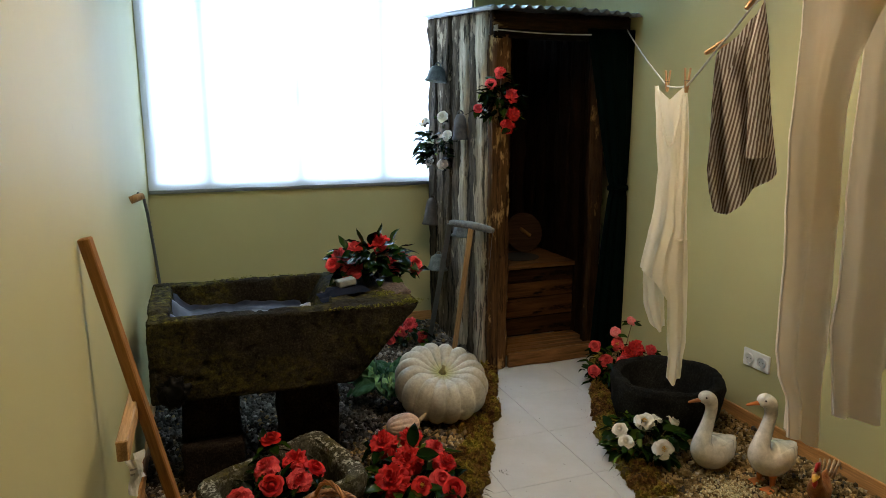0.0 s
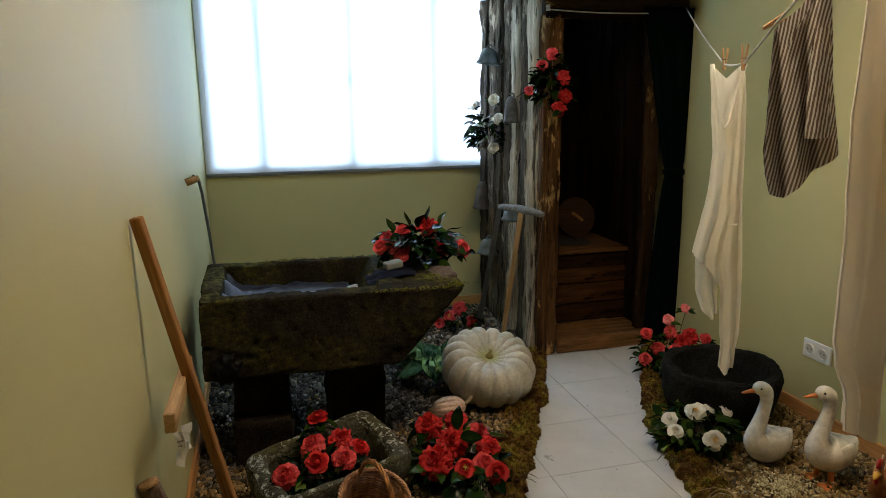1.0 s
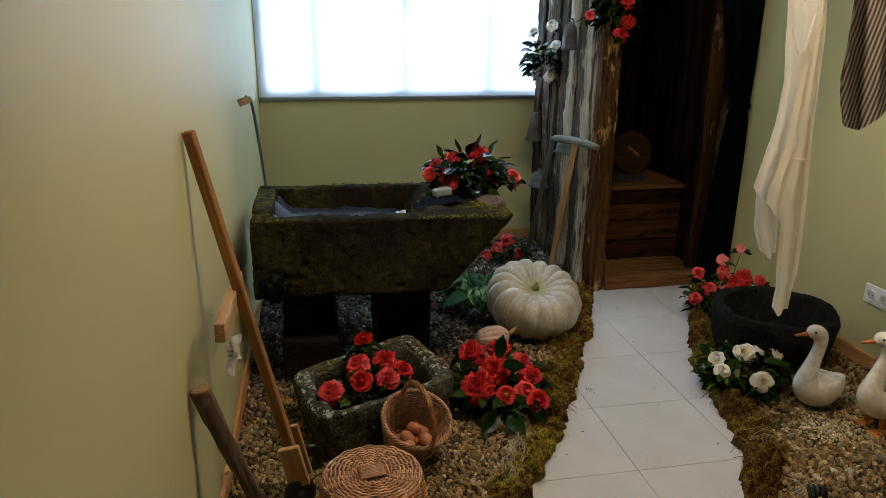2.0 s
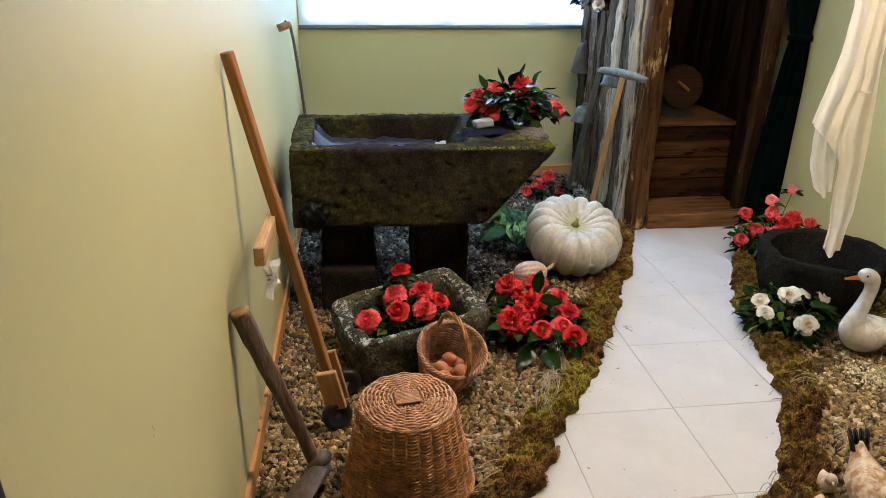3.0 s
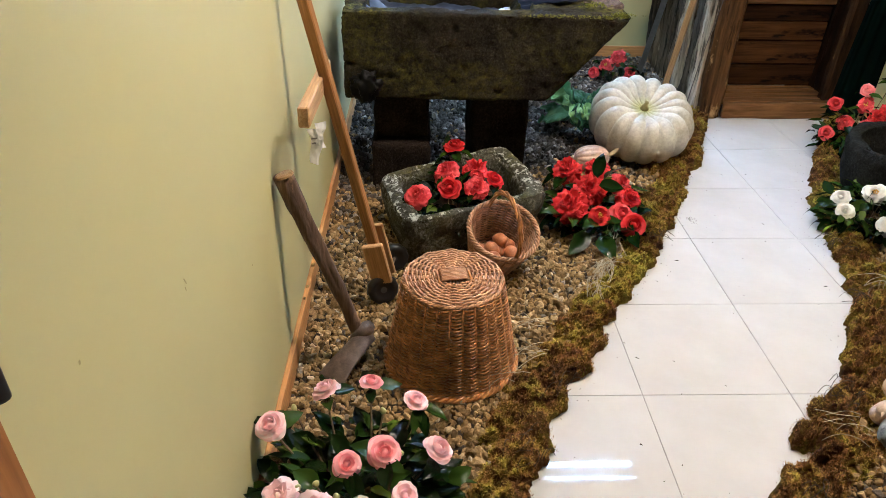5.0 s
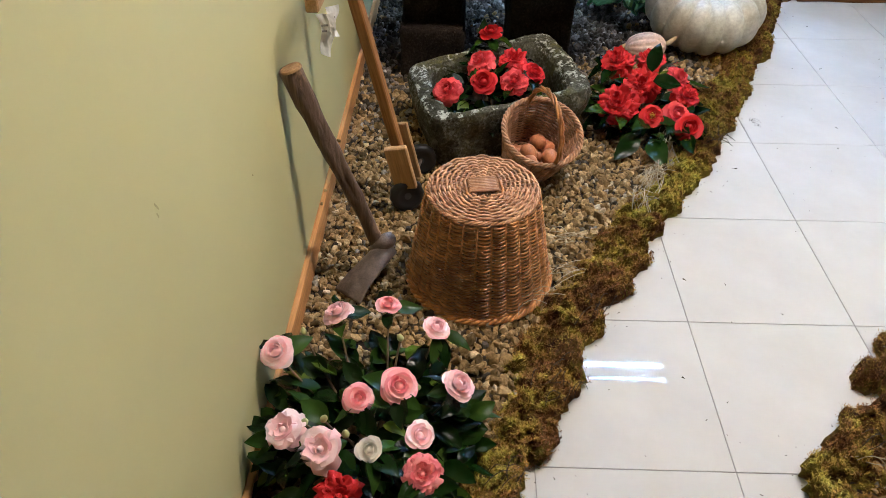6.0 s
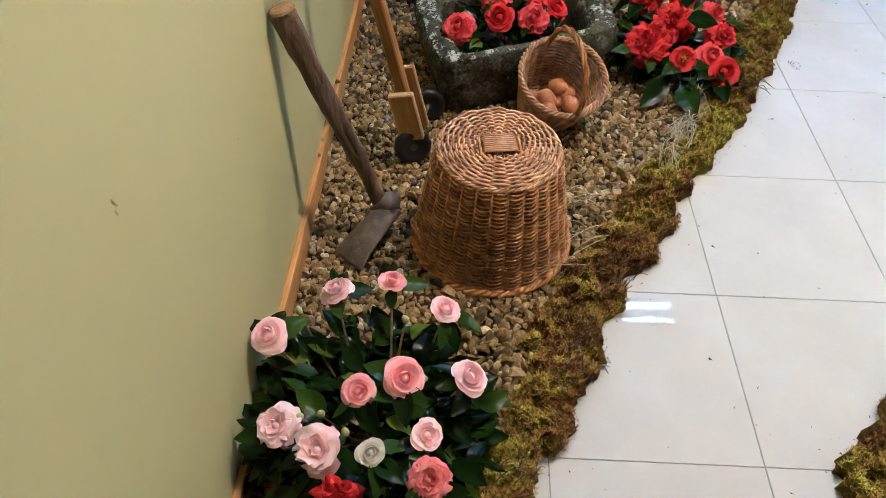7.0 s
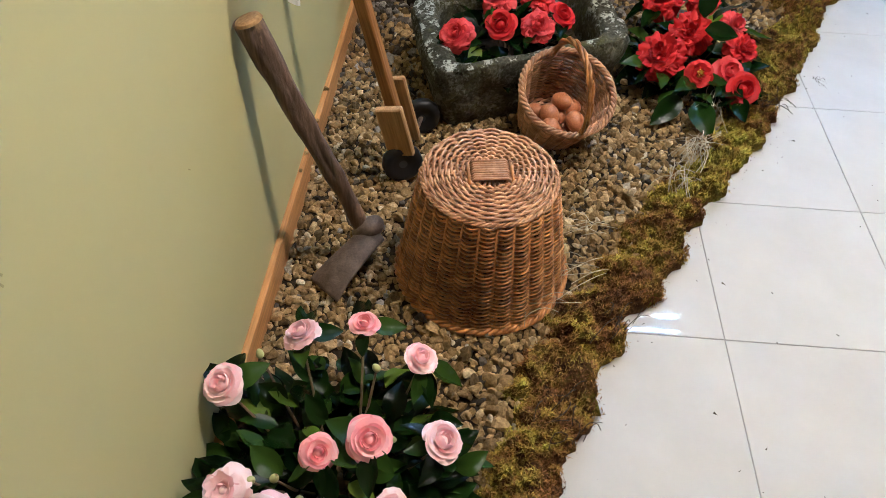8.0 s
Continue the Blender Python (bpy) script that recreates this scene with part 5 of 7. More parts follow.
# round lid leaning at the back of the bench
lid = thing("seat_lid", pose(2.605, 3.775, 0.548, -14, 0, 0), "round wooden lid with a handle leaning on the bench", "lid")
bm = bmesh.new()
bmesh.ops.create_cone(bm, cap_ends=True, segments=48, radius1=0.130, radius2=0.130, depth=0.022, matrix=pose(0, 0, 0.131, 90, 0, 0))
part("disc", bm, wood("brown turned board", (0.020, 0.010, 0.005), (0.055, 0.029, 0.014), 0.7, "X", 4, 0.4), lid)
bm = bmesh.new()
add_box(bm, -0.045, 0.045, -0.012, 0.012, -0.010, 0.010, 0.004, pose(0.0, -0.022, 0.131, 0, 38, 0))
part("handle", bm, M_PLANK, lid, "worn wooden handle")

# dark green curtain tied beside the doorway
cur = thing("door_curtain", pose(2.865, 3.175, 0.0), "dark green curtain hanging tied beside the privy doorway", "curtain")
bm = bmesh.new()
levels = [(0.03, 0.105, 0.030), (0.30, 0.098, 0.030), (0.70, 0.080, 0.030), (0.96, 0.058, 0.030), (1.02, 0.046, 0.030), (1.08, 0.060, 0.032), (1.35, 0.095, 0.032), (1.65, 0.125, 0.030), (1.90, 0.150, 0.028)]
loops = []
for i in range(61):
    z = 0.03 + 1.87 * i / 60
    w = float(np.interp(z, [l[0] for l in levels], [l[1] for l in levels]))
    d = 0.030
    xc = float(np.interp(z, [0, 1.02, 1.9], [-0.01, 0.025, -0.06]))
    loop = []
    for k in range(64):
        a = 2 * math.pi * k / 64
        rip = 0.011 * math.sin(a * 9 + 0.7 * math.sin(z * 3)) + 0.004 * noise.noise((a * 3, z * 4, 2))
        loop.append(bm.verts.new((xc + w * math.cos(a) + rip * 0.4 * math.cos(a), d * math.sin(a) + rip * math.sin(a), z)))
    loops.append(loop)
for a, b in zip(loops, loops[1:]):
    for k in range(64):
        bm.faces.new((a[k], a[(k + 1) % 64], b[(k + 1) % 64], b[k]))
bm.faces.new(loops[0][::-1])
bm.faces.new(loops[-1])
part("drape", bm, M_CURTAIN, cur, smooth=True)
bm = bmesh.new()
for s in range(2):
    tube_along(bm, [(0.024 + 0.056 * math.cos(a), 0.042 * math.sin(a), 1.02 + 0.012 * s + 0.006 * math.sin(a * 2)) for a in (2 * math.pi * k / 24 for k in range(25))], 0.009, 6)
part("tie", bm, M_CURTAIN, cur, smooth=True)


# ---- bells and saw hung on the privy's side ----
def bell(name, m, r_low, r_top, h, mat, label):
    b = thing(name, m, label, "bell", "bells on the privy")
    bm = bmesh.new()
    prof = [(r_low * 1.05, 0.0), (r_low * 0.97, 0.012), (0.80 * r_low + 0.10 * r_top, 0.22 * h), (0.45 * r_low + 0.62 * r_top, 0.52 * h), (0.20 * r_low + 0.88 * r_top, 0.80 * h), (r_top * 0.92, 0.93 * h), (r_top * 0.55, h), (0.003, h * 1.02)]
    inner = [(r * 0.90, z * 0.96) for r, z in prof[:-1]][::-1]
    n = 32
    loops = [[bm.verts.new((r * math.cos(2 * math.pi * k / n), r * math.sin(2 * math.pi * k / n), z)) for k in range(n)] for r, z in inner[:1] * 0 + prof]
    loops_in = [[bm.verts.new((r * math.cos(2 * math.pi * k / n), r * math.sin(2 * math.pi * k / n), z)) for k in range(n)] for r, z in inner]
    for seq in (loops, loops_in + [loops[0]]):
        for a, c in zip(seq, seq[1:]):
            for k in range(n):
                bm.faces.new((a[k], a[(k + 1) % n], c[(k + 1) % n], c[k]))
    bmesh.ops.recalc_face_normals(bm, faces=bm.faces[:])
    part("body", bm, mat, b, smooth=True)
    lb = bmesh.new()
    tube_along(lb, [(0.018 * math.cos(a), 0, h * 0.99 + 0.020 * math.sin(a)) for a in (math.pi * k / 8 for k in range(9))], 0.0045, 6)
    part("loop", lb, mat, b)
    cb = bmesh.new()
    loft(cb, [(0, 0, 0.6 * h), (0, 0, 0.15 * h), (0, 0, 0.05 * h)], [0.003, 0.004, 0.010], 8)
    part("clapper", cb, M_IRON, b)
    return b


bell("bronze_bell", pose(2.015, 3.872, 1.640, 0, 8, 0), 0.068, 0.036, 0.095, M_BRONZE, "grey bronze bell hung on the privy's rough boards")
bell("cow_bell", pose(2.030, 3.492, 1.300, 0, 0, 0), 0.046, 0.026, 0.145, M_BELL_DARK, "tall dark iron cow bell hung on the boards")
bell("cow_bell", pose(2.012, 3.985, 0.735, 0, 4, 0), 0.052, 0.026, 0.175, M_BELL_DARK, "long dark rusty cow bell hung low on the boards")
bell("bronze_bell", pose(2.010, 3.845, 0.462, 0, 6, 0), 0.066, 0.036, 0.098, M_BRONZE, "dull bronze bell hung low beside the saw")
bell("bronze_bell", pose(2.020, 3.455, 0.742, 0, 6, 0), 0.055, 0.032, 0.075, M_BRONZE, "grey metal bell half hidden behind the saw")

saw = thing("frame_saw", pose(0, 0, 0), "old frame saw with grey bar leaning on the privy", "saw")
A0, A1 = Vector((1.942, 3.425, 0.832)), Vector((2.100, 3.165, 0.818))
sb = bmesh.new()
mid = (A0 + A1) / 2
dirv = (A1 - A0).normalized()
loft(sb, [A0 + dirv * t * (A1 - A0).length + Vector((0, 0, 0.008 * math.sin(math.pi * t))) for t in (0, 0.08, 0.25, 0.5, 0.75, 0.92, 1)], [(0.014, 0.011), (0.020, 0.013), (0.021, 0.014), (0.024, 0.015), (0.021, 0.014), (0.020, 0.013), (0.014, 0.011)], 10, flat=(0, 0, 1))
part("end_bar", sb, M_GREY_WOOD, saw, "weathered grey end bar", True)
placed_bar("stretcher", (1.985, 3.470, 0.030), mid - Vector((0, 0, 0.01)), 0.030, 0.020, M_PLANK_PALE, saw, "reddish pale wooden stretcher", side=(1, -0.6, 0))
placed_bar("blade", (1.905, 3.700, 0.030), A0 - Vector((0, 0, 0.005)), 0.030, 0.004, plain("dull saw steel", (0.20, 0.21, 0.22), 0.45, 0.8), saw, "dull steel blade", side=(1, -0.5, 0))
wb = bmesh.new()
tube_along(wb, [A1 + Vector((-0.006, -0.004, 0)), A1 + Vector((-0.02, 0.015, -0.25)), (2.052, 3.215, 0.30), (2.035, 3.24, 0.03)], 0.0022, 5)
part("wire", wb, M_IRON, saw)


# ---- washing line ----
P1, P2, P3, P4 = Vector((2.250, 1.95, 1.546)), Vector((2.054, 1.60, 1.530)), Vector((1.996, 1.42, 1.615)), Vector((1.972, 1.26, 1.722))
P5, P6, HOOK = Vector((2.010, 1.14, 1.800)), Vector((2.400, 1.09, 1.880)), Vector((XR - 0.012, 1.02, 2.020))
LINE_START = Vector((2.90, 3.172, 1.902))
line = thing("washing_line", pose(0, 0, 0), "white cotton washing line sagging under the clothes", "rope")
bm = bmesh.new()
pts = []
for a, b in ((Vector((2.105, 3.178, 1.882)), Vector((2.112, 3.176, 1.875))), (Vector((2.112, 3.176, 1.875)), Vector((2.68, 3.170, 1.868))), (Vector((2.68, 3.170, 1.868)), LINE_START), (LINE_START, P1), (P1, P2), (P2, P3), (P3, P4), (P4, P5), (P5, P6), (P6, HOOK)):
    for k in range(8):
        t = k / 8
        pts.append(a + (b - a) * t - Vector((0, 0, 0.012 * math.sin(math.pi * t) * min(1, (b - a).length))))
pts.append(HOOK)
tube_along(bm, pts, 0.0034, 7)
part("rope", bm, M_ROPE, line, smooth=True)
bm = bmesh.new()
for k in range(2):
    tube_along(bm, [(2.105 + 0.010 * math.cos(a), 3.180 + 0.008 * math.sin(a), 1.868 + 0.01 * k + 0.02 * (q / 16)) for q, a in ((q, 2 * math.pi * q / 8) for q in range(17))], 0.0034, 6)
part("knot", bm, M_ROPE, line)
bm = bmesh.new()
tube_along(bm, [HOOK + Vector((0.012, 0, 0)), HOOK + Vector((-0.008, 0, 0)), HOOK + Vector((-0.014, 0, 0.012))], 0.003, 6)
part("wall_hook", bm, M_IRON, line)


def table(rows, t, q):
    return float(np.interp(t, [r[0] for r in rows], [r[q] for r in rows]))


def garment(origin, direction, sides, top, hem, folds, seed, gap=0.008, off=0.0, slant=0.0, nu=44, nv=64):
    """Hanging cloth, two layers joined at the edges and open at the hem. sides: (height, left, right) down its length, along direction from origin;
    top and hem: (share across, rise) shape the upper and lower edge; folds: (count, depth)."""
    d = Vector(direction).normalized()
    e = Vector((-d.y, d.x, 0))
    up = [(r[0], r[1], r[2]) for r in sides][::-1]
    z1, z0 = sides[0][0], sides[-1][0]
    bm = bmesh.new()
    uv = bm.loops.layers.uv.verify()
    count, depth = folds

    def point(u, v, s):
        zt, zb = z1 + table(top, u, 1), z0 + table(hem, u, 1)
        z = zt + (zb - zt) * v
        zz = min(max(z, z0), z1)
        a, b = table(up, zz, 1), table(up, zz, 2)
        x = a + (b - a) * u
        drift = u + 0.06 * math.sin(v * 3 + seed) + 0.05 * noise.noise((u * 2, v * 3, seed))
        wave = 1.7 * abs(math.sin(count * math.pi * drift + seed)) ** 1.3 - 0.9 + 0.35 * math.sin(count * 2.3 * math.pi * (drift - 0.25 * v) + seed * 2)
        crumple = noise.noise((u * 5 + seed, v * 9, seed)) + 0.5 * noise.noise((u * 11, v * 21, seed + 3))
        y = off + depth * wave * (0.35 + 0.65 * v) + 0.0028 * crumple + s * gap * (0.25 + math.sin(math.pi * u)) * (0.5 + v)
        p = Vector(origin) + d * (x + 0.0012 * crumple) - e * y
        return Vector((p.x, p.y, z)), (x + slant * (z1 - z) + (0.02 if s < 0 else 0), z)

    for s in (1, -1):
        grid = [[point(i / nu, j / nv, s) for i in range(nu + 1)] for j in range(nv + 1)]
        vs = [[bm.verts.new(p[0]) for p in row] for row in grid]
        for j in range(nv):
            for i in range(nu):
                ids = ((j, i), (j + 1, i), (j + 1, i + 1), (j, i + 1))
                f = bm.faces.new([vs[p][q] for p, q in (ids if s > 0 else ids[::-1])])
                for lp, (p, q) in zip(f.loops, ids if s > 0 else ids[::-1]):
                    lp[uv].uv = grid[p][q][1]
        if s > 0:
            front = vs
    for j in range(nv):
        for i in (0, nu):
            q = (front[j][i], vs[j][i], vs[j + 1][i], front[j + 1][i])
            bm.faces.new(q if i else q[::-1])
    return bm


def peg(p, direction, tilt):
    g = thing("clothes_peg", Matrix.Translation(p) @ pose(0, 0, 0, tilt, 0, direction), "pale wooden spring clothes peg on the line", "peg", "pegs on the line")
    for s in (-1, 1):
        b = bmesh.new()
        add_box(b, -0.005, 0.005, 0.0015, 0.0075, -0.032, 0.044, 0.0015)
        bmesh.ops.rotate(b, matrix=Matrix.Rotation(radians(-5), 3, "X"), verts=b.verts)
        if s < 0:
            bmesh.ops.rotate(b, matrix=Matrix.Rotation(math.pi, 3, "Z"), verts=b.verts)
        part("half", b, M_PEG, g)
    b = bmesh.new()
    tube_along(b, [(0.0065 * math.cos(a), 0.009 * math.sin(a), 0.004) for a in (2 * math.pi * k / 14 for k in range(15))], 0.0011, 5)
    part("spring", b, M_IRON, g, "small metal spring")


FLAT = [(0, 0), (1, 0)]
shirt = thing("white_shirt", pose(0, 0, 0), "cream cotton undershirt pegged to the washing line", "shirt")
S0, DS = (2.140, 1.750, 0), (0.88, -0.47, 0)
BODY = [(1.537, -0.070, 0.031), (1.386, -0.057, 0.040), (1.252, -0.043, 0.046), (1.116, -0.049, 0.048), (1.03, -0.064, 0.049), (0.904, -0.086, 0.030), (0.85, -0.080, 0.026)]
# the back shows inside the deep round neck; the front is gathered at the pegs
part("back", garment(S0, DS, BODY, [(0, 0.004), (0.5, -0.045), (1, 0.004)], [(0, 0.05), (0.5, 0.02), (1, -0.07)], (1.1, 0.006), 1.0, 0.004, -0.040), M_COTTON, shirt, smooth=True)
NECK = [(0, 0), (0.06, -0.05), (0.16, -0.14), (0.32, -0.205), (0.50, -0.185), (0.70, -0.10), (0.86, -0.03), (1, 0)]
part("body", garment(S0, DS, BODY, NECK, [(0, 0.05), (0.45, 0.0), (1, -0.085)], (2.0, 0.013), 4.0, 0.005, 0.002), M_COTTON, shirt, smooth=True)
ds, es = Vector(DS).normalized(), Vector((-DS[1], DS[0], 0)).normalized()
hem = bmesh.new()
hem_pts = []
for k in range(25):
    u = k / 24
    z = 1.537 + table(NECK, u, 1)
    a, b = table(BODY[::-1], min(z, 1.537), 1), table(BODY[::-1], min(z, 1.537), 2)
    hem_pts.append(Vector(S0) + ds * (a + (b - a) * u) - es * 0.020 + Vector((0, 0, z)))
tube_along(hem, hem_pts, 0.0045, 6)
part("neck_hem", hem, M_COTTON, shirt, "rolled neck hem", True)
part("sleeve", garment(S0, DS, [(1.00, -0.062, 0.000), (0.915, -0.078, -0.006), (0.771, -0.069, 0.004), (0.70, -0.045, 0.010), (0.668, -0.024, 0.012)], FLAT, [(0, 0.025), (0.4, -0.004), (1, 0.02)], (1.8, 0.011), 2.0, 0.010, -0.030, 0, 28, 40), M_COTTON, shirt, smooth=True)
part("sleeve", garment(S0, DS, [(1.500, 0.012, 0.030), (1.386, 0.008, 0.041), (1.252, 0.006, 0.047), (1.116, 0.002, 0.050), (1.058, 0.008, 0.054), (0.960, -0.012, 0.062), (0.870, -0.018, 0.068), (0.800, 0.004, 0.071), (0.648, 0.012, 0.076), (0.590, 0.020, 0.068), (0.501, 0.017, 0.065)], FLAT, [(0, 0.01), (0.4, -0.014), (1, 0.012)], (1.7, 0.011), 5.0, 0.011, 0.026, 0, 28, 72), M_COTTON, shirt, smooth=True)
for z, w in ((1.020, (0.000, 0.058)), (0.590, (0.018, 0.070))):
    part("sleeve_seam", garment(S0, DS, [(z + 0.0018, *w), (z - 0.0018, *w)], FLAT, FLAT, (1.7, 0.011), 5.0, 0.0118, 0.026, 0, 24, 3), M_COTTON, shirt, smooth=True)

striped = thing("striped_shirt", pose(0, 0, 0), "brown and white striped shirt hanging from the washing line", "shirt")
R0, DR = (1.985, 1.340, 0), (0.80, -0.60, 0)
BODY = [(1.745, 0.040, 0.073), (1.656, 0.000, 0.089), (1.604, -0.037, 0.096), (1.476, -0.038, 0.110), (1.366, -0.036, 0.126), (1.287, -0.038, 0.139), (1.224, -0.028, 0.138), (1.174, -0.015, 0.130)]
part("back", garment(R0, DR, BODY, [(0, -0.12), (0.4, -0.05), (1, -0.01)], [(0, 0.0), (0.3, 0.02), (1, 0.12)], (1.3, 0.006), 3.0, 0.004, -0.040, 0.10), M_STRIPE, striped, smooth=True)
part("body", garment(R0, DR, BODY, [(0, -0.13), (0.15, -0.19), (0.32, -0.17), (0.45, -0.09), (0.6, -0.03), (1, 0)], [(0, 0.0), (0.25, -0.012), (0.5, 0.025), (0.7, 0.066), (1, 0.108)], (2.3, 0.026), 2.0, 0.006, 0.0, 0.16), M_STRIPE, striped, smooth=True)
part("sleeve", garment(R0, DR, [(1.60, 0.050, 0.086), (1.476, 0.047, 0.096), (1.325, 0.053, 0.111)], FLAT, [(0, 0), (1, 0.004)], (1.0, 0.004), 6.0, 0.008, 0.036, 0.08, 24, 30), M_STRIPE, striped, smooth=True)

trousers = thing("white_trousers", pose(0, 0, 0), "long warm white linen trousers pegged to the washing line", "trousers")
U0, DU = (2.000, 1.120, 0), (1.0, -0.10, 0)
part("trouser_leg", garment(U0, DU, [(1.84, -0.020, 0.250), (1.718, -0.018, 0.225), (1.64, -0.015, 0.190), (1.57, -0.014, 0.160), (1.449, -0.016, 0.142), (1.377, -0.016, 0.146), (1.162, -0.002, 0.154), (1.044, 0.002, 0.157), (0.923, -0.001, 0.161), (0.829, 0.001, 0.160), (0.764, 0.013, 0.154), (0.70, 0.046, 0.146), (0.66, 0.056, 0.146), (0.560, 0.062, 0.150)], FLAT, [(0, 0.02), (0.3, 0.028), (0.6, -0.004), (1, 0)], (1.5, 0.024), 4.0, 0.012, 0.006, 0, 44, 96), M_LINEN, trousers, smooth=True)
part("trouser_leg", garment(U0, DU, [(1.84, 0.100, 0.420), (1.718, 0.130, 0.430), (1.62, 0.185, 0.436), (1.378, 0.177, 0.440), (1.260, 0.171, 0.438), (1.156, 0.175, 0.435), (1.002, 0.177, 0.430), (0.877, 0.167, 0.425), (0.761, 0.188, 0.405), (0.740, 0.192, 0.385), (0.590, 0.212, 0.400)], FLAT, [(0, 0.035), (0.4, 0.01), (1, -0.012)], (1.5, 0.022), 8.0, 0.012, -0.008, 0, 44, 96), M_LINEN, trousers, smooth=True)
for p, a, t in ((P1, 60, 0), (P2, 60, 0), (P3, 80, 62), (P4, 80, 40), (P5 + Vector((0.03, 0, 0.0)), 0, 0), (P6, 0, 0)):
    peg(p + Vector((0, 0, 0.012)), a, t)


M_BEAK = plain("yellow beak glaze", (0.70, 0.38, 0.04), 0.35)


# ---- ceramic birds, pumpkin and gourd ----
def eased(pts, radii, steps=4):
    """The same path and half axes with more points, rounded between those given."""
    rows = np.array([(*p, *(r if isinstance(r, tuple) else (r, r))) for p, r in zip(pts, radii)])
    rows = np.concatenate([rows[:1], rows, rows[-1:]])
    out = []
    for k in range(1, len(rows) - 2):
        a, b, c, d = rows[k - 1:k + 3]
        for q in range(steps):
            t = q / steps
            out.append(0.5 * (2 * b + (c - a) * t + (2 * a - 5 * b + 4 * c - d) * t * t + (3 * b - a - 3 * c + d) * t ** 3))
    out.append(rows[-1])
    return [tuple(r[:3]) for r in out], [(max(0.0008, r[3]), max(0.0008, r[4])) for r in out]


def goose(m, lift, label):
    """One glazed figure: body, neck, head, beak, feet."""
    bm = bmesh.new()
    z = lift
    body_path, body_radii = eased([(-0.118, 0, 0.118 + z), (-0.105, 0, 0.112 + z), (-0.080, 0, 0.098 + z), (-0.045, 0, 0.082 + z), (-0.005, 0, 0.075 + z), (0.030, 0, 0.080 + z), (0.055, 0, 0.098 + z), (0.063, 0, 0.125 + z), (0.056, 0, 0.160 + z),
              (0.040, 0, 0.205 + z), (0.028, 0, 0.250 + z), (0.028, 0, 0.282 + z), (0.036, 0, 0.306 + z), (0.054, 0, 0.316 + z), (0.072, 0, 0.312 + z), (0.080, 0, 0.309 + z)],
         [(0.008, 0.004), (0.024, 0.016), (0.046, 0.036), (0.063, 0.058), (0.070, 0.070), (0.066, 0.066), (0.052, 0.050), (0.040, 0.039), (0.031, 0.031), (0.0255, 0.0255), (0.023, 0.023), (0.0245, 0.0245), (0.029, 0.0285), (0.0295, 0.0285), (0.020, 0.021), (0.009, 0.010)])
    loft(bm, body_path, body_radii, 32, 0)
    loft(bm, [(0.072, 0, 0.308 + z), (0.094, 0, 0.304 + z), (0.120, 0, 0.298 + z), (0.124, 0, 0.297 + z)], [(0.012, 0.010), (0.010, 0.007), (0.007, 0.004), (0.002, 0.001)], 14, 1)
    for s in (-1, 1):
        bmesh.ops.create_icosphere(bm, subdivisions=2, radius=0.0042, matrix=pose(0.061, 0.0245 * s, 0.324 + z))
        for f in bm.faces[-80:]:
            f.material_index = 2
        # wing with scalloped feathers
        loft(bm, [(0.035, 0.046 * s, 0.086 + z), (0.0, 0.058 * s, 0.088 + z), (-0.045, 0.051 * s, 0.094 + z), (-0.095, 0.024 * s, 0.108 + z)], [(0.006, 0.018), (0.014, 0.038), (0.013, 0.036), (0.004, 0.012)], 16, 0)
        if lift > 0.03:
            loft(bm, [(0.015, 0.030 * s, 0.050 + z), (0.018, 0.032 * s, 0.02), (0.020, 0.033 * s, 0.006)], [0.016, 0.010, 0.010], 12, 1)
            loft(bm, [(-0.005, 0.034 * s, 0.008), (0.03, 0.036 * s, 0.010), (0.060, 0.038 * s, 0.006), (0.066, 0.038 * s, 0.005)], [(0.012, 0.006), (0.020, 0.006), (0.027, 0.004), (0.02, 0.002)], 12, 1, (0, 1, 0.02))
    for v in bm.verts:
        if v.co.x < 0.03 and 0.07 + z < v.co.z < 0.135 + z:
            r = 0.0025 * math.sin(v.co.x * 260) * math.cos(v.co.z * 260 + (1 if v.co.y > 0 else -1))
            v.co.y += math.copysign(max(r, -0.001), v.co.y)
    # the head is turned to one side
    for v in bm.verts:
        f = min(1.0, max(0.0, (v.co.z - 0.225 - z) / 0.06))
        if f > 0 and v.co.x > -0.01:
            a = radians(-24) * f
            dx, dy = v.co.x - 0.034, v.co.y
            v.co.x, v.co.y = 0.034 + dx * math.cos(a) - dy * math.sin(a), dx * math.sin(a) + dy * math.cos(a)
    bmesh.ops.recalc_face_normals(bm, faces=bm.faces[:])
    ob = mesh_object("goose_figure", bm, [M_GOOSE, M_ORANGE, M_BLACK], None, True)
    ob.matrix_world = m
    return tagged(ob, label, "goose figure", "geese on the gravel")


goose(pose(2.500, 1.845, 0.016, 0, 0, 186), 0.0, "white glazed ceramic goose sitting on the gravel, orange beak")
goose(pose(2.618, 1.660, 0.018, 0, 0, 182), 0.042, "white glazed ceramic goose standing on orange feet on gravel")

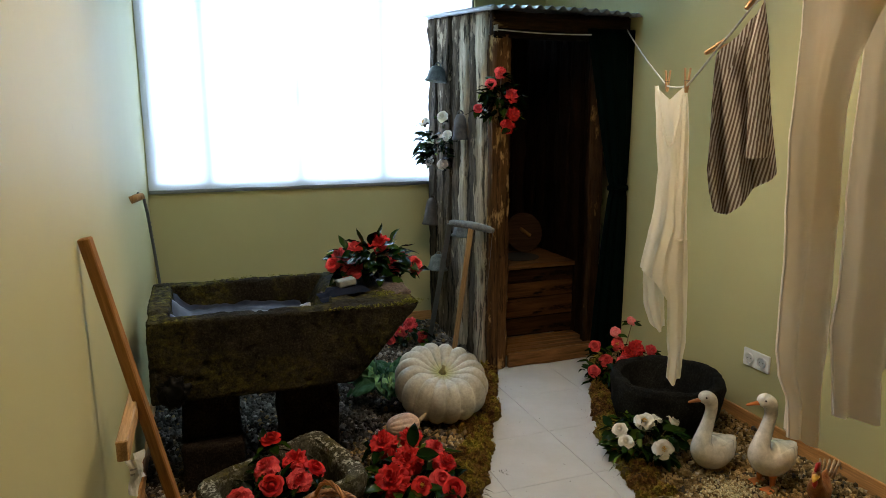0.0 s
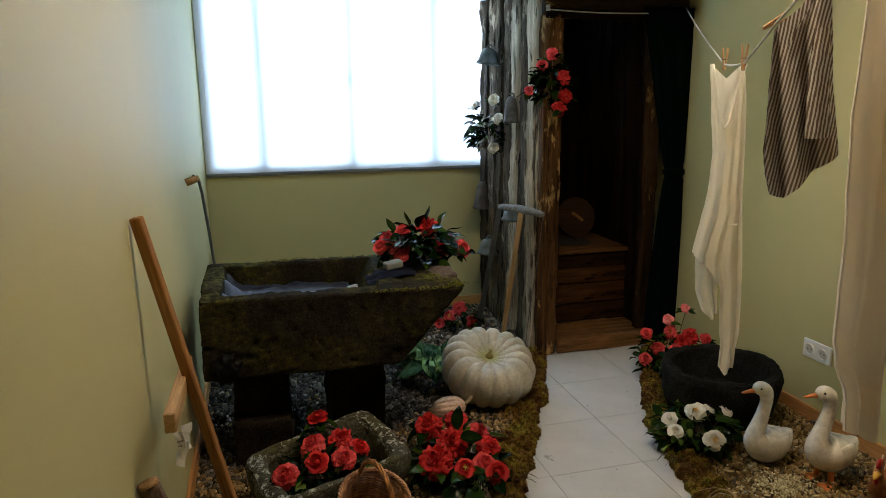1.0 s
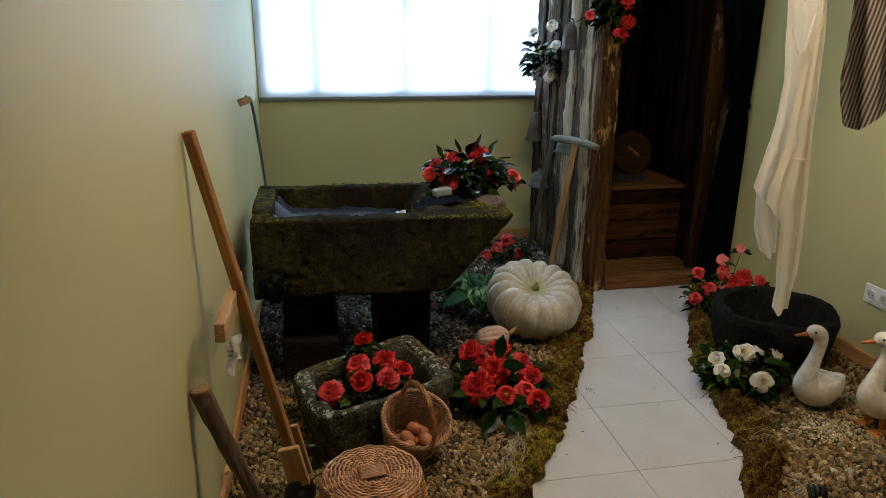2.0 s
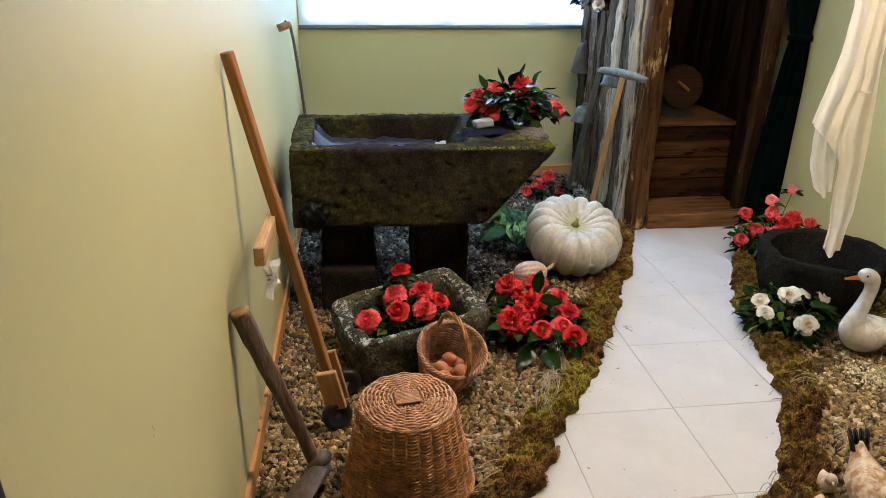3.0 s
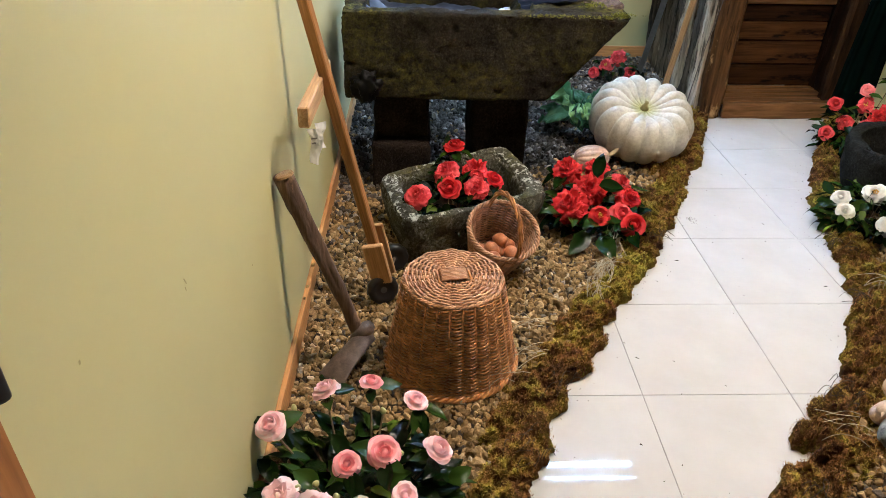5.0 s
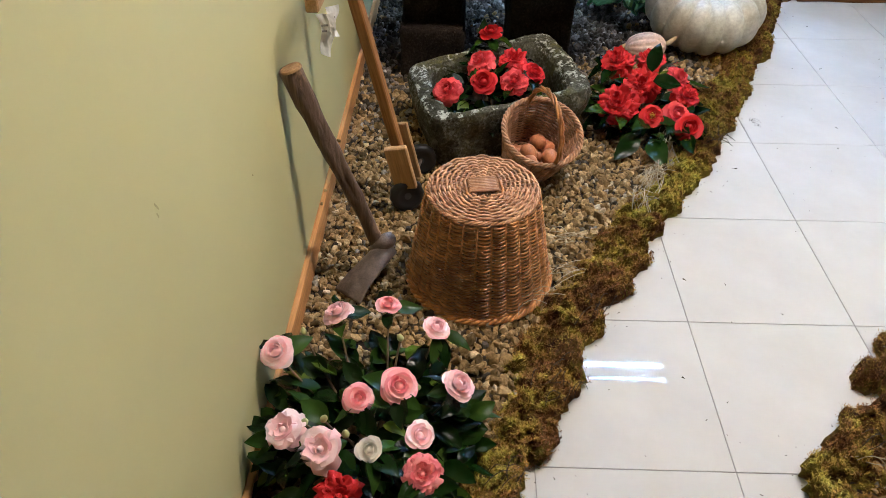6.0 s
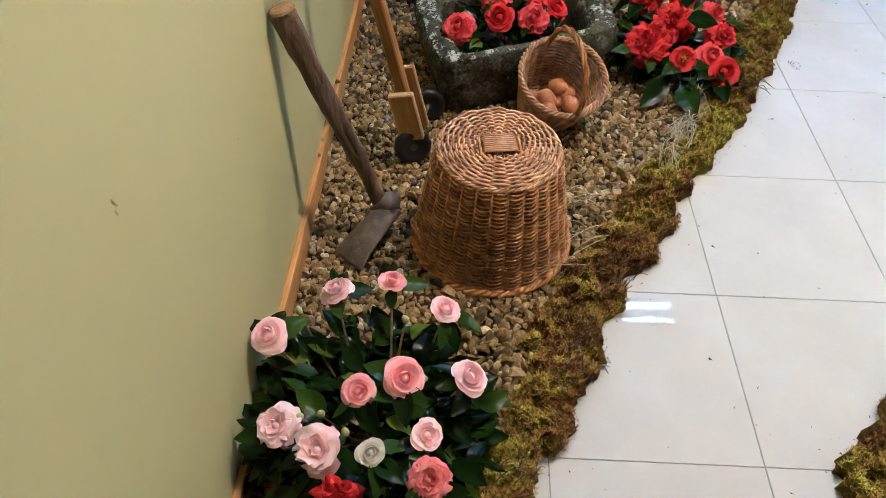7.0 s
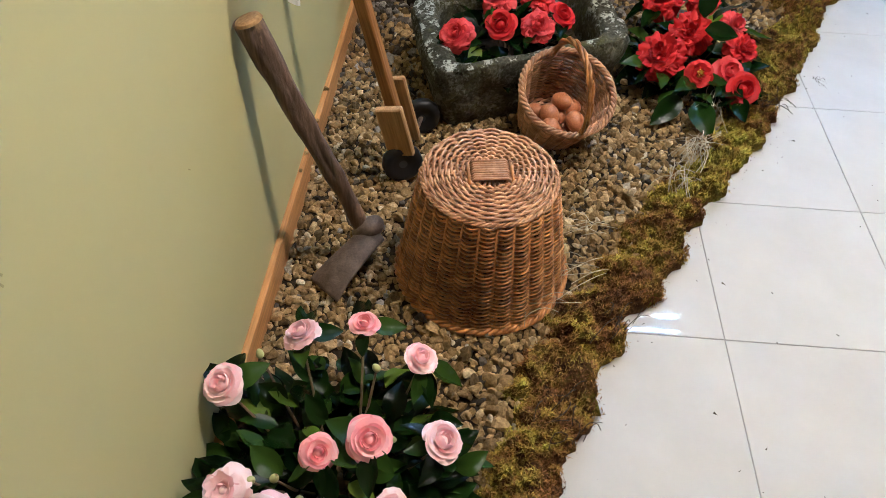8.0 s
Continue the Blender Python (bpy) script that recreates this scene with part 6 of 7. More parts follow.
bm = bmesh.new()
loft(bm, [(-0.085, 0, 0.10), (-0.07, 0, 0.085), (-0.035, 0, 0.058), (0.0, 0, 0.052), (0.028, 0, 0.068), (0.040, 0, 0.095), (0.044, 0, 0.120), (0.050, 0, 0.138), (0.058, 0, 0.145)], [(0.006, 0.020), (0.014, 0.030), (0.036, 0.040), (0.042, 0.044), (0.034, 0.034), (0.024, 0.024), (0.018, 0.018), (0.017, 0.018), (0.008, 0.010)], 20, 0)
loft(bm, [(0.054, 0, 0.136), (0.074, 0, 0.132), (0.088, 0, 0.124)], [(0.014, 0.010), (0.011, 0.007), (0.002, 0.001)], 10, 1)
loft(bm, [(0.022, 0, 0.140), (0.038, 0, 0.168), (0.056, 0, 0.174), (0.072, 0, 0.158)], [(0.005, 0.012), (0.007, 0.018), (0.007, 0.016), (0.004, 0.007)], 10, 2)
loft(bm, [(0.058, 0, 0.128), (0.062, 0, 0.108), (0.058, 0, 0.090)], [(0.007, 0.012), (0.009, 0.014), (0.004, 0.006)], 10, 2)
for k in range(5):
    loft(bm, [(-0.065, 0.012 * (k - 2), 0.09), (-0.10, 0.016 * (k - 2), 0.128 + 0.004 * k), (-0.118, 0.018 * (k - 2), 0.110)], [(0.004, 0.010), (0.004, 0.011), (0.002, 0.003)], 8, 3)
loft(bm, [(0.0, 0.0, 0.02), (0.0, 0.0, 0.0)], [0.022, 0.030], 14, 0)
bmesh.ops.recalc_face_normals(bm, faces=bm.faces[:])
ob = mesh_object("rooster_figure", bm, [mottled("orange brown painted plumage", (0.26, 0.075, 0.022), (0.55, 0.24, 0.085), 26, 0.4, 0.3), M_BEAK, M_REDPAINT, M_HEN], None, True)
ob.matrix_world = pose(2.680, 1.490, 0.022, 0, 0, 205)
tagged(ob, "small painted rooster figure with red comb, brown tail", "rooster figure")

bm = bmesh.new()
loft(bm, [(-0.11, 0, 0.140), (-0.09, 0, 0.115), (-0.045, 0, 0.075), (0.0, 0, 0.065), (0.04, 0, 0.075), (0.065, 0, 0.100), (0.078, 0, 0.130), (0.086, 0, 0.150)], [(0.006, 0.026), (0.018, 0.038), (0.052, 0.054), (0.062, 0.064), (0.054, 0.054), (0.036, 0.036), (0.024, 0.024), (0.010, 0.010)], 24, 0)
for k in range(4):
    loft(bm, [(-0.09, 0.012 * (k - 1.5), 0.120), (-0.118, 0.016 * (k - 1.5), 0.165), (-0.125, 0.016 * (k - 1.5), 0.172)], [(0.004, 0.014), (0.004, 0.012), (0.001, 0.003)], 8, 1)
bmesh.ops.recalc_face_normals(bm, faces=bm.faces[:])
ob = mesh_object("hen_figure", bm, [M_HEN, M_BLACK], None, True)
ob.matrix_world = pose(1.950, 1.075, 0.028, 0, 0, 262)
tagged(ob, "painted ceramic hen with cream and orange feathers, black tail", "hen figure")
for x, y, r, s in ((1.886, 1.160, 250, 1.05), (1.806, 1.075, 230, 1.10), (1.785, 1.000, 250, 1.25)):
    bm = bmesh.new()
    path, girth = eased([(-0.040 * s, 0, 0.036 * s), (-0.026 * s, 0, 0.030 * s), (0.0, 0, 0.026 * s), (0.014 * s, 0, 0.036 * s), (0.018 * s, 0, 0.048 * s), (0.020 * s, 0, 0.058 * s), (0.020 * s, 0, 0.068 * s), (0.020 * s, 0, 0.071 * s)],
                        [0.004 * s, 0.014 * s, 0.023 * s, 0.019 * s, 0.0145 * s, 0.0155 * s, 0.010 * s, 0.002 * s])
    loft(bm, path, girth, 20, 0)
    loft(bm, [(0.032 * s, 0, 0.058 * s), (0.046 * s, 0, 0.054 * s)], [0.004 * s, 0.001], 8, 0)
    bmesh.ops.recalc_face_normals(bm, faces=bm.faces[:])
    ob = mesh_object("chick_figure", bm, M_HENPINK if y > 1.05 else mottled("blue grey painted down", (0.05, 0.06, 0.07), (0.30, 0.33, 0.36), 40, 0.5, 0.4), None, True)
    ob.matrix_world = pose(x, y, 0.022, 0, 0, r)
    tagged(ob, "small pale pink ceramic chick figure on the gravel" if y > 1.05 else "small blue-grey ceramic chick figure on the moss", "chick figure", "chicks by the hen")

# big ribbed pumpkin
pk = thing("pumpkin", pose(1.622, 2.735, 0.066, 20, -3, 10), "large pale cream ribbed pumpkin resting on the moss", "pumpkin")
bm = bmesh.new()
NU, NV, RIBS = 192, 48, 16
rows = []
for j in range(NV + 1):
    t = math.pi * j / NV
    row = []
    for i in range(NU):
        a = 2 * math.pi * i / NU
        ph = a * RIBS / 2 + 0.25 * math.sin(a * 3)
        rib = abs(math.sin(ph)) ** 0.5
        s = math.sin(t)
        rad = 0.226 * s ** 0.75 * (1 - 0.115 * (1 - rib) * min(1, s * 1.5)) * (1 + 0.04 * noise.noise((math.cos(a) * 1.5, math.sin(a) * 1.5, t)))
        c = -math.cos(t)
        z = 0.132 + 0.134 * math.copysign(abs(c) ** 0.85, c) - 0.075 * math.exp(-(s / 0.36) ** 2) * (c > 0) + 0.03 * math.exp(-(s / 0.4) ** 2) * (c < 0) - 0.020 * (1 - rib) * (c > 0) * min(1, s * 3)
        row.append(bm.verts.new((rad * math.cos(a), rad * math.sin(a), z)))
    rows.append(row)
for j in range(NV):
    for i in range(NU):
        bm.faces.new((rows[j][i], rows[j][(i + 1) % NU], rows[j + 1][(i + 1) % NU], rows[j + 1][i]))
bmesh.ops.remove_doubles(bm, verts=bm.verts[:], dist=0.0004)
bmesh.ops.recalc_face_normals(bm, faces=bm.faces[:])
body = part("rind", bm, M_PUMPKIN, pk, smooth=True)
bm = bmesh.new()
loft(bm, [(0, 0, 0.188), (0.0, 0, 0.208), (0.003, 0.002, 0.219), (0.006, 0.004, 0.228)], [0.022, 0.012, 0.008, 0.009], 10)
for v in bm.verts:
    v.co += Vector((noise.noise(v.co * 80), noise.noise(v.co * 70), 0)) * 0.003
part("stalk", bm, M_STALK, pk, "short dry green stalk", True)

gd = thing("gourd", pose(1.386, 2.525, 0.030, 0, 0, 5), "small pinkish ribbed gourd with curved pale stalk", "gourd")
bm = bmesh.new()
rows = []
for j in range(25):
    t = math.pi * j / 24
    row = []
    for i in range(72):
        a = 2 * math.pi * i / 72
        rib = abs(math.sin(a * 6)) ** 0.6
        rad = 0.055 * math.sin(t) ** 0.8 * (1 - 0.10 * (1 - rib))
        x = -0.075 * math.cos(t) * (1 if t < 1.57 else 1.0)
        row.append(bm.verts.new((x, rad * math.cos(a), 0.052 + rad * math.sin(a) * 0.95)))
    rows.append(row)
for j in range(24):
    for i in range(72):
        bm.faces.new((rows[j][i], rows[j][(i + 1) % 72], rows[j + 1][(i + 1) % 72], rows[j + 1][i]))
bmesh.ops.remove_doubles(bm, verts=bm.verts[:], dist=0.0004)
bmesh.ops.recalc_face_normals(bm, faces=bm.faces[:])
part("rind", bm, M_GOURD, gd, smooth=True)
bm = bmesh.new()
tube_along(bm, [(0.070, 0, 0.060), (0.088, 0, 0.066), (0.104, 0.004, 0.078), (0.116, 0.008, 0.094), (0.130, 0.010, 0.099)], 0.011, 8, 0.006)
part("stalk", bm, mottled("pale dry stalk", (0.45, 0.33, 0.20), (0.60, 0.48, 0.32), 40, 0.8, 0.3), gd, "pale curved stalk", True)


# ---- camellias ----
def petal_verts(length, width, lift0, lift1, cup, seed, nu=4, nv=5):
    """A curved petal from the origin along +x; lift in degrees at foot and tip."""
    out = []
    x = z = 0.0
    for j in range(nv + 1):
        t = j / nv
        e = radians(lift0 + (lift1 - lift0) * t)
        if j:
            x += length / nv * math.cos(e)
            z += length / nv * math.sin(e)
        w = width * (math.sin(math.pi * min(1, 0.14 + 0.72 * t)) ** 0.8) * (1.0 if t < 0.99 else 0.8)
        for i in range(nu + 1):
            s = 2 * i / nu - 1
            ruf = 0.15 * length * noise.noise((s * 2.6, t * 3.0, seed)) * t
            out.append(Vector((x - 0.10 * length * s * s * t * math.cos(e), s * w, z + cup * width * s * s + ruf)))
    return out


def bloom_mesh(name, mats, seed, count, open_to, core=0.40, ruffle=0.04, jitter=4.0, wide=1.0, stamens=0, flare=1.0):
    """A camellia of unit radius facing +z: petals set round in a spiral, the inner ones upright and closed,
    the outer ones laid back to open_to degrees from the axis with rounded tips that turn out."""
    rnd = random.Random(seed)
    bm = bmesh.new()
    NS, NT = 8, 8
    for k in range(count):
        t = (k + 0.5) / count
        a = radians(137.5 * k) + rnd.uniform(-0.15, 0.15)
        tip = radians(8 + (open_to - 8) * t ** 0.85 + rnd.uniform(-jitter, jitter))
        reach = (core + (1 - core) * min(1.0, t * 1.2) ** 0.75) * rnd.uniform(0.96, 1.04)
        half = wide * (1.25 - 0.50 * t)
        salt = rnd.uniform(0, 90)
        bulge = 0.30 * (1 - 0.45 * t)
        curl = flare * (0.05 + 0.10 * t)
        rows = []
        for j in range(NT + 1):
            v0 = j / NT
            row = []
            for i in range(NS + 1):
                s = 2 * i / NS - 1
                v = v0 * (1 - 0.15 * s * s * v0)
                th = tip * (v ** 0.8) + bulge * math.sin(math.pi * v) * (1.5 - tip * 0.6)
                r = reach * (0.20 + 0.80 * v)
                x, z = r * math.sin(th), r * math.cos(th) - 0.20 * reach
                out = curl * max(0, v - 0.62) / 0.38
                x, z = x + out * math.cos(tip * 0.6), z - out * math.sin(tip * 0.9) * 0.8
                n = noise.noise((s * 1.9 + salt, v * 2.2, salt)) + 0.6 * noise.noise((s * 4.6, v * 4.0 + salt, salt * 0.3))
                wob = ruffle * n * v * v * 1.6
                x, z = x + wob * 0.6, z + wob
                # the petal lies round the axis when upright and spreads flat when laid back
                turn = s * half * (0.55 + 0.45 * math.sin(math.pi * min(1.0, 0.25 + 0.5 * v)))
                px, py = x * math.cos(turn), x * math.sin(turn)
                flat_y = s * half * reach * (0.25 + 0.45 * math.sin(math.pi * min(0.75, 0.12 + 0.62 * v)))
                f = min(1.0, max(0.0, (math.degrees(tip) - 25) / 60)) * 0.75
                px, py = px * (1 - f) + x * f, py * (1 - f) + flat_y * f
                z += 0.10 * s * s * reach * f
                row.append(bm.verts.new((px * math.cos(a) - py * math.sin(a), px * math.sin(a) + py * math.cos(a), z)))
            rows.append(row)
        for p, q in zip(rows, rows[1:]):
            for i in range(NS):
                bm.faces.new((p[i], q[i], q[i + 1], p[i + 1]))
    if not stamens:
        bmesh.ops.create_icosphere(bm, subdivisions=2, radius=1.0, matrix=Matrix.Translation((0, 0, core * 0.16)) @ Matrix.Diagonal((core * 0.30, core * 0.30, core * 0.42, 1)))
    for k in range(stamens):
        a, r = rnd.uniform(0, 6.3), 0.18 * math.sqrt(rnd.random())
        p = Vector((r * math.cos(a), r * math.sin(a), 0.02))
        n0 = len(bm.faces)
        tube_along(bm, [p, p * 1.5 + Vector((0, 0, 0.34 * rnd.uniform(0.8, 1.1)))], 0.022, 4, 0.045)
        bm.faces.ensure_lookup_table()
        for f in bm.faces[n0:]:
            f.material_index = 1
    me = bpy.data.meshes.new(name)
    bm.to_mesh(me)
    bm.free()
    me.polygons.foreach_set("use_smooth", [True] * len(me.polygons))
    for mm in mats:
        me.materials.append(mm)
    return me


# kind: material, then one set of (petals, opening, core, ruffle, jitter, width, stamens, flare) for each variant
BLOOMS = {
    "pink": (M_PINK, (30, 76, 0.82, 0.05, 6, 0.95, 0, 0.6), (26, 72, 0.86, 0.04, 5, 1.0, 0, 0.5), (34, 80, 0.80, 0.06, 7, 0.9, 0, 0.7)),
    "midpink": (M_MIDPINK, (24, 80, 0.78, 0.04, 5, 1.0, 0, 0.8), (20, 74, 0.82, 0.04, 5, 1.05, 0, 0.7)),
    "blush": (M_PINK, (15, 100, 0.55, 0.16, 10, 1.15, 0, 1.2), (13, 92, 0.58, 0.18, 12, 1.2, 0, 1.2)),
    "pinkbud": (M_PINK, (12, 62, 0.80, 0.08, 5, 1.1, 0, 0.8),),
    "white": (M_WHITE, (26, 84, 0.76, 0.09, 10, 0.9, 0, 0.8), (22, 80, 0.78, 0.10, 11, 0.95, 0, 0.8)),
    "cream": (M_WHITE, (13, 92, 0.55, 0.10, 8, 1.15, 22, 1.0),),
    "whitebud": (M_WHITE, (14, 62, 0.85, 0.05, 4, 1.1, 0, 0.7),),
    "red": (M_RED, (40, 104, 0.62, 0.30, 22, 0.85, 0, 1.2), (46, 106, 0.64, 0.32, 24, 0.75, 0, 1.2), (36, 100, 0.62, 0.28, 20, 0.9, 0, 1.2)),
    "coral": (petal("coral pink camellia petal", (0.85, 0.20, 0.22), (0.97, 0.38, 0.36)), (34, 94, 0.60, 0.14, 9, 0.85, 0, 1.1)),
    "redbud": (M_RED, (18, 74, 0.85, 0.06, 5, 1.0, 0, 0.8),),
    "redopen": (M_RED, (12, 86, 0.60, 0.14, 9, 1.2, 26, 0.9),),
    "rose": (M_ROSE, (30, 96, 0.60, 0.16, 11, 0.9, 0, 1.1), (24, 92, 0.60, 0.20, 14, 0.95, 0, 1.2), (38, 94, 0.62, 0.10, 7, 0.75, 0, 1.2)),
    "roseopen": (M_ROSE, (10, 96, 0.55, 0.16, 9, 1.25, 16, 1.0),),
    "rosebud": (M_ROSE, (18, 74, 0.82, 0.08, 6, 1.0, 0, 0.9),),
}
FLOWERS = {kind: [bloom_mesh("flower", [spec[0], M_STAMEN], 60 + 7 * n + 3 * len(kind), *v) for n, v in enumerate(spec[1:])] for kind, spec in BLOOMS.items()}
bud_bm = bmesh.new()
bmesh.ops.create_uvsphere(bud_bm, u_segments=10, v_segments=8, radius=1.0)
for v in bud_bm.verts:
    v.co = Vector((v.co.x * (1 - 0.25 * v.co.z), v.co.y * (1 - 0.25 * v.co.z), v.co.z * 1.35))
BUD_MESH = bpy.data.meshes.new("bud")
bud_bm.to_mesh(BUD_MESH)
bud_bm.free()
BUD_MESH.polygons.foreach_set("use_smooth", [True] * len(BUD_MESH.polygons))
BUD_MESH.materials.append(M_BUD)


def leaf_mesh(seed, fold=0.25, curl=0.25, slim=0.22):
    rnd = random.Random(seed)
    bm = bmesh.new()
    rows = []
    n = 7
    for j in range(n + 1):
        t = j / n
        w = slim * (math.sin(math.pi * t ** 0.85) ** 0.85) * (1 - 0.15 * t) + 0.004
        z = -curl * t * t + 0.05 * math.sin(t * 6 + seed)
        row = []
        for s in (-1, -0.5, 0, 0.5, 1):
            row.append(bm.verts.new((t, s * w, z + fold * abs(s) * w + 0.012 * math.sin(t * 22 + s * 3 + seed) * abs(s))))
        rows.append(row)
    for a, b in zip(rows, rows[1:]):
        for i in range(4):
            bm.faces.new((a[i], b[i], b[i + 1], a[i + 1]))
    me = bpy.data.meshes.new("leaf")
    bm.to_mesh(me)
    bm.free()
    me.polygons.foreach_set("use_smooth", [True] * len(me.polygons))
    me.materials.append(M_LEAF)
    return me


LEAVES_LIGHT = []
LEAVES = [leaf_mesh(k, 0.18 + 0.12 * (k % 3), 0.10 + 0.14 * (k % 4), 0.25 + 0.035 * (k % 3)) for k in range(6)]


for me in LEAVES:
    light = me.copy()
    light.materials[0] = M_LEAF_LIGHT
    LEAVES_LIGHT.append(light)


def aim(p, direction, roll=0.0):
    d = Vector(direction).normalized()
    return Matrix.Translation(p) @ d.to_track_quat("X", "Z").to_matrix().to_4x4() @ Matrix.Rotation(roll, 4, "X")


def camellia(name, base, flowers, leaves, spread, label, leaf_len=0.065, seed=0, group="camellias", stem_down=True, height=0.15, facing=(0, -0.45, 1.0), squash=1.0, buds=(), laid=(), young=0.12):
    """A spray of camellias: flowers as (x, y, z, kind, radius), leaves round them and through the spread."""
    rnd = random.Random(seed)
    base = Vector(base)
    pl = thing(name, Matrix.Translation(base), label, "camellia", group)
    heads = []
    for x, y, z, kind, r in flowers:
        p = Vector((x, y, z)) - base
        heads.append(p)
        shapes = FLOWERS[kind]
        ob = new("flower", shapes[rnd.randrange(len(shapes))])
        ob.parent = pl
        out = Vector((p.x, p.y, 0))
        d = Vector(facing) + out.normalized() * (0.35 if out.length > 0.02 else 0) + Vector((rnd.uniform(-0.25, 0.25), rnd.uniform(-0.25, 0.25), 0))
        q = d.to_track_quat("Z", "Y").to_matrix().to_4x4()
        ob.matrix_basis = Matrix.Translation(p - d.normalized() * r * 0.25) @ q @ Matrix.Rotation(rnd.uniform(0, 6.3), 4, "Z") @ Matrix.Scale(r, 4)
        mid = p * 0.5 + Vector((rnd.uniform(-0.02, 0.02), rnd.uniform(-0.02, 0.02), -0.01))
        stem = bmesh.new()
        tube_along(stem, [Vector((p.x * 0.12, p.y * 0.12, 0.0)), mid, p - Vector((0, 0, r * 0.3))], 0.0028, 5, 0.0020)
        part("stem", stem, M_STEM, pl)

    for x, y, z in buds:
        ob = new("bud", BUD_MESH)
        ob.parent = pl
        p = Vector((x, y, z)) - base
        ob.matrix_basis = Matrix.Translation(p) @ Vector((rnd.uniform(-0.6, 0.6), rnd.uniform(-0.6, 0.6), 1)).to_track_quat("Z", "Y").to_matrix().to_4x4() @ Matrix.Scale(0.0066, 4)
        stem = bmesh.new()
        tube_along(stem, [p * 0.35, p * 0.75 + Vector((0, 0, -0.02)), p - Vector((0, 0, 0.008))], 0.003, 5, 0.002)
        part("stem", stem, M_STEM, pl)

    def leaf(p, d, ln):
        if (base + p - Vector((0.900, 1.765, 0.14))).length < 0.165:
            return
        shapes = LEAVES_LIGHT if rnd.random() < young else LEAVES
        ob = new("leaf", shapes[rnd.randrange(len(shapes))])
        ob.parent = pl
        ob.matrix_basis = aim(p, d, rnd.uniform(-0.7, 0.7)) @ Matrix.Scale(ln, 4)

    for p, f in zip(heads, flowers):
        for k in range(4):
            a = rnd.uniform(0, 6.3)
            leaf(p + Vector((0.3 * f[4] * math.cos(a), 0.3 * f[4] * math.sin(a), -0.55 * f[4])), (math.cos(a), math.sin(a) * squash, rnd.uniform(-0.3, 0.35)), leaf_len * rnd.uniform(0.8, 1.15))
    for x, y, z, dx, dy, dz, ln in laid:
        leaf(Vector((x, y, z)) - base, (dx, dy, dz), ln)
    for k in range(leaves):
        a, r = rnd.uniform(0, 6.3), spread * math.sqrt(rnd.random())
        p = Vector((r * math.cos(a), r * math.sin(a) * squash, height * rnd.uniform(0.15, 0.85) * (1 - 0.4 * r / spread)))
        leaf(p, (math.cos(a + rnd.uniform(-0.9, 0.9)), math.sin(a + rnd.uniform(-0.9, 0.9)) * squash, rnd.uniform(-0.7, 0.7)), leaf_len * rnd.uniform(0.8, 1.25))
    return pl


camellia("pink_camellia_bush", (0.530, 0.800, 0.018), [
    (0.350, 0.893, 0.225, "pink", 0.036), (0.452, 0.990, 0.235, "pink", 0.033), (0.548, 1.030, 0.215, "midpink", 0.027), (0.650, 0.972, 0.215, "pink", 0.031), (0.588, 0.823, 0.222, "midpink", 0.036),
    (0.695, 0.831, 0.220, "pink", 0.035), (0.516, 0.800, 0.215, "midpink", 0.029), (0.389, 0.738, 0.205, "blush", 0.036), (0.463, 0.695, 0.215, "blush", 0.038), (0.547, 0.692, 0.222, "whitebud", 0.026),
    (0.629, 0.732, 0.205, "pinkbud", 0.032), (0.637, 0.660, 0.205, "coral", 0.033), (0.500, 0.630, 0.175, "red", 0.036)], 430, 0.195,
    "low camellia bush with pale pink blooms beside the skirting", 0.060, 3, "", height=0.215, facing=(0.02, -0.32, 1.0), young=0.3,
    buds=((0.385, 0.966, 0.20), (0.459, 0.761, 0.205), (0.425, 0.757, 0.20), (0.578, 0.956, 0.20), (0.619, 0.835, 0.205), (0.50, 0.735, 0.20)))
camellia("red_camellia_spray", (0.785, 1.985, 0.110), [
    (0.645, 1.880, 0.240, "rose", 0.043), (0.742, 2.010, 0.270, "rose", 0.046), (0.757, 1.930, 0.240, "redbud", 0.044), (0.853, 2.050, 0.260, "red", 0.042), (0.849, 1.925, 0.250, "rose", 0.042), (0.912, 1.985, 0.245, "redbud", 0.040), (0.785, 2.210, 0.270, "redbud", 0.044)], 110, 0.135,
    "red camellias lying in the small stone trough", 0.062, 5, height=0.12, facing=(-0.05, -0.5, 1.0),
    laid=((0.785, 2.190, 0.235, -0.5, 0.3, 0.6, 0.07), (0.770, 2.170, 0.230, -0.8, -0.4, 0.2, 0.07), (0.800, 2.180, 0.230, 0.8, -0.3, 0.2, 0.07), (0.760, 2.200, 0.240, 0.0, 0.5, 0.9, 0.075), (0.745, 2.150, 0.21, -0.6, -0.6, 0.5, 0.075), (0.815, 2.13, 0.21, 0.5, -0.6, 0.4, 0.07), (0.70, 1.96, 0.22, -0.9, 0.2, 0.2, 0.07), (0.80, 1.97, 0.235, 0.3, 0.6, 0.5, 0.07), (0.655, 1.83, 0.20, -0.2, -0.9, 0.1, 0.06)))
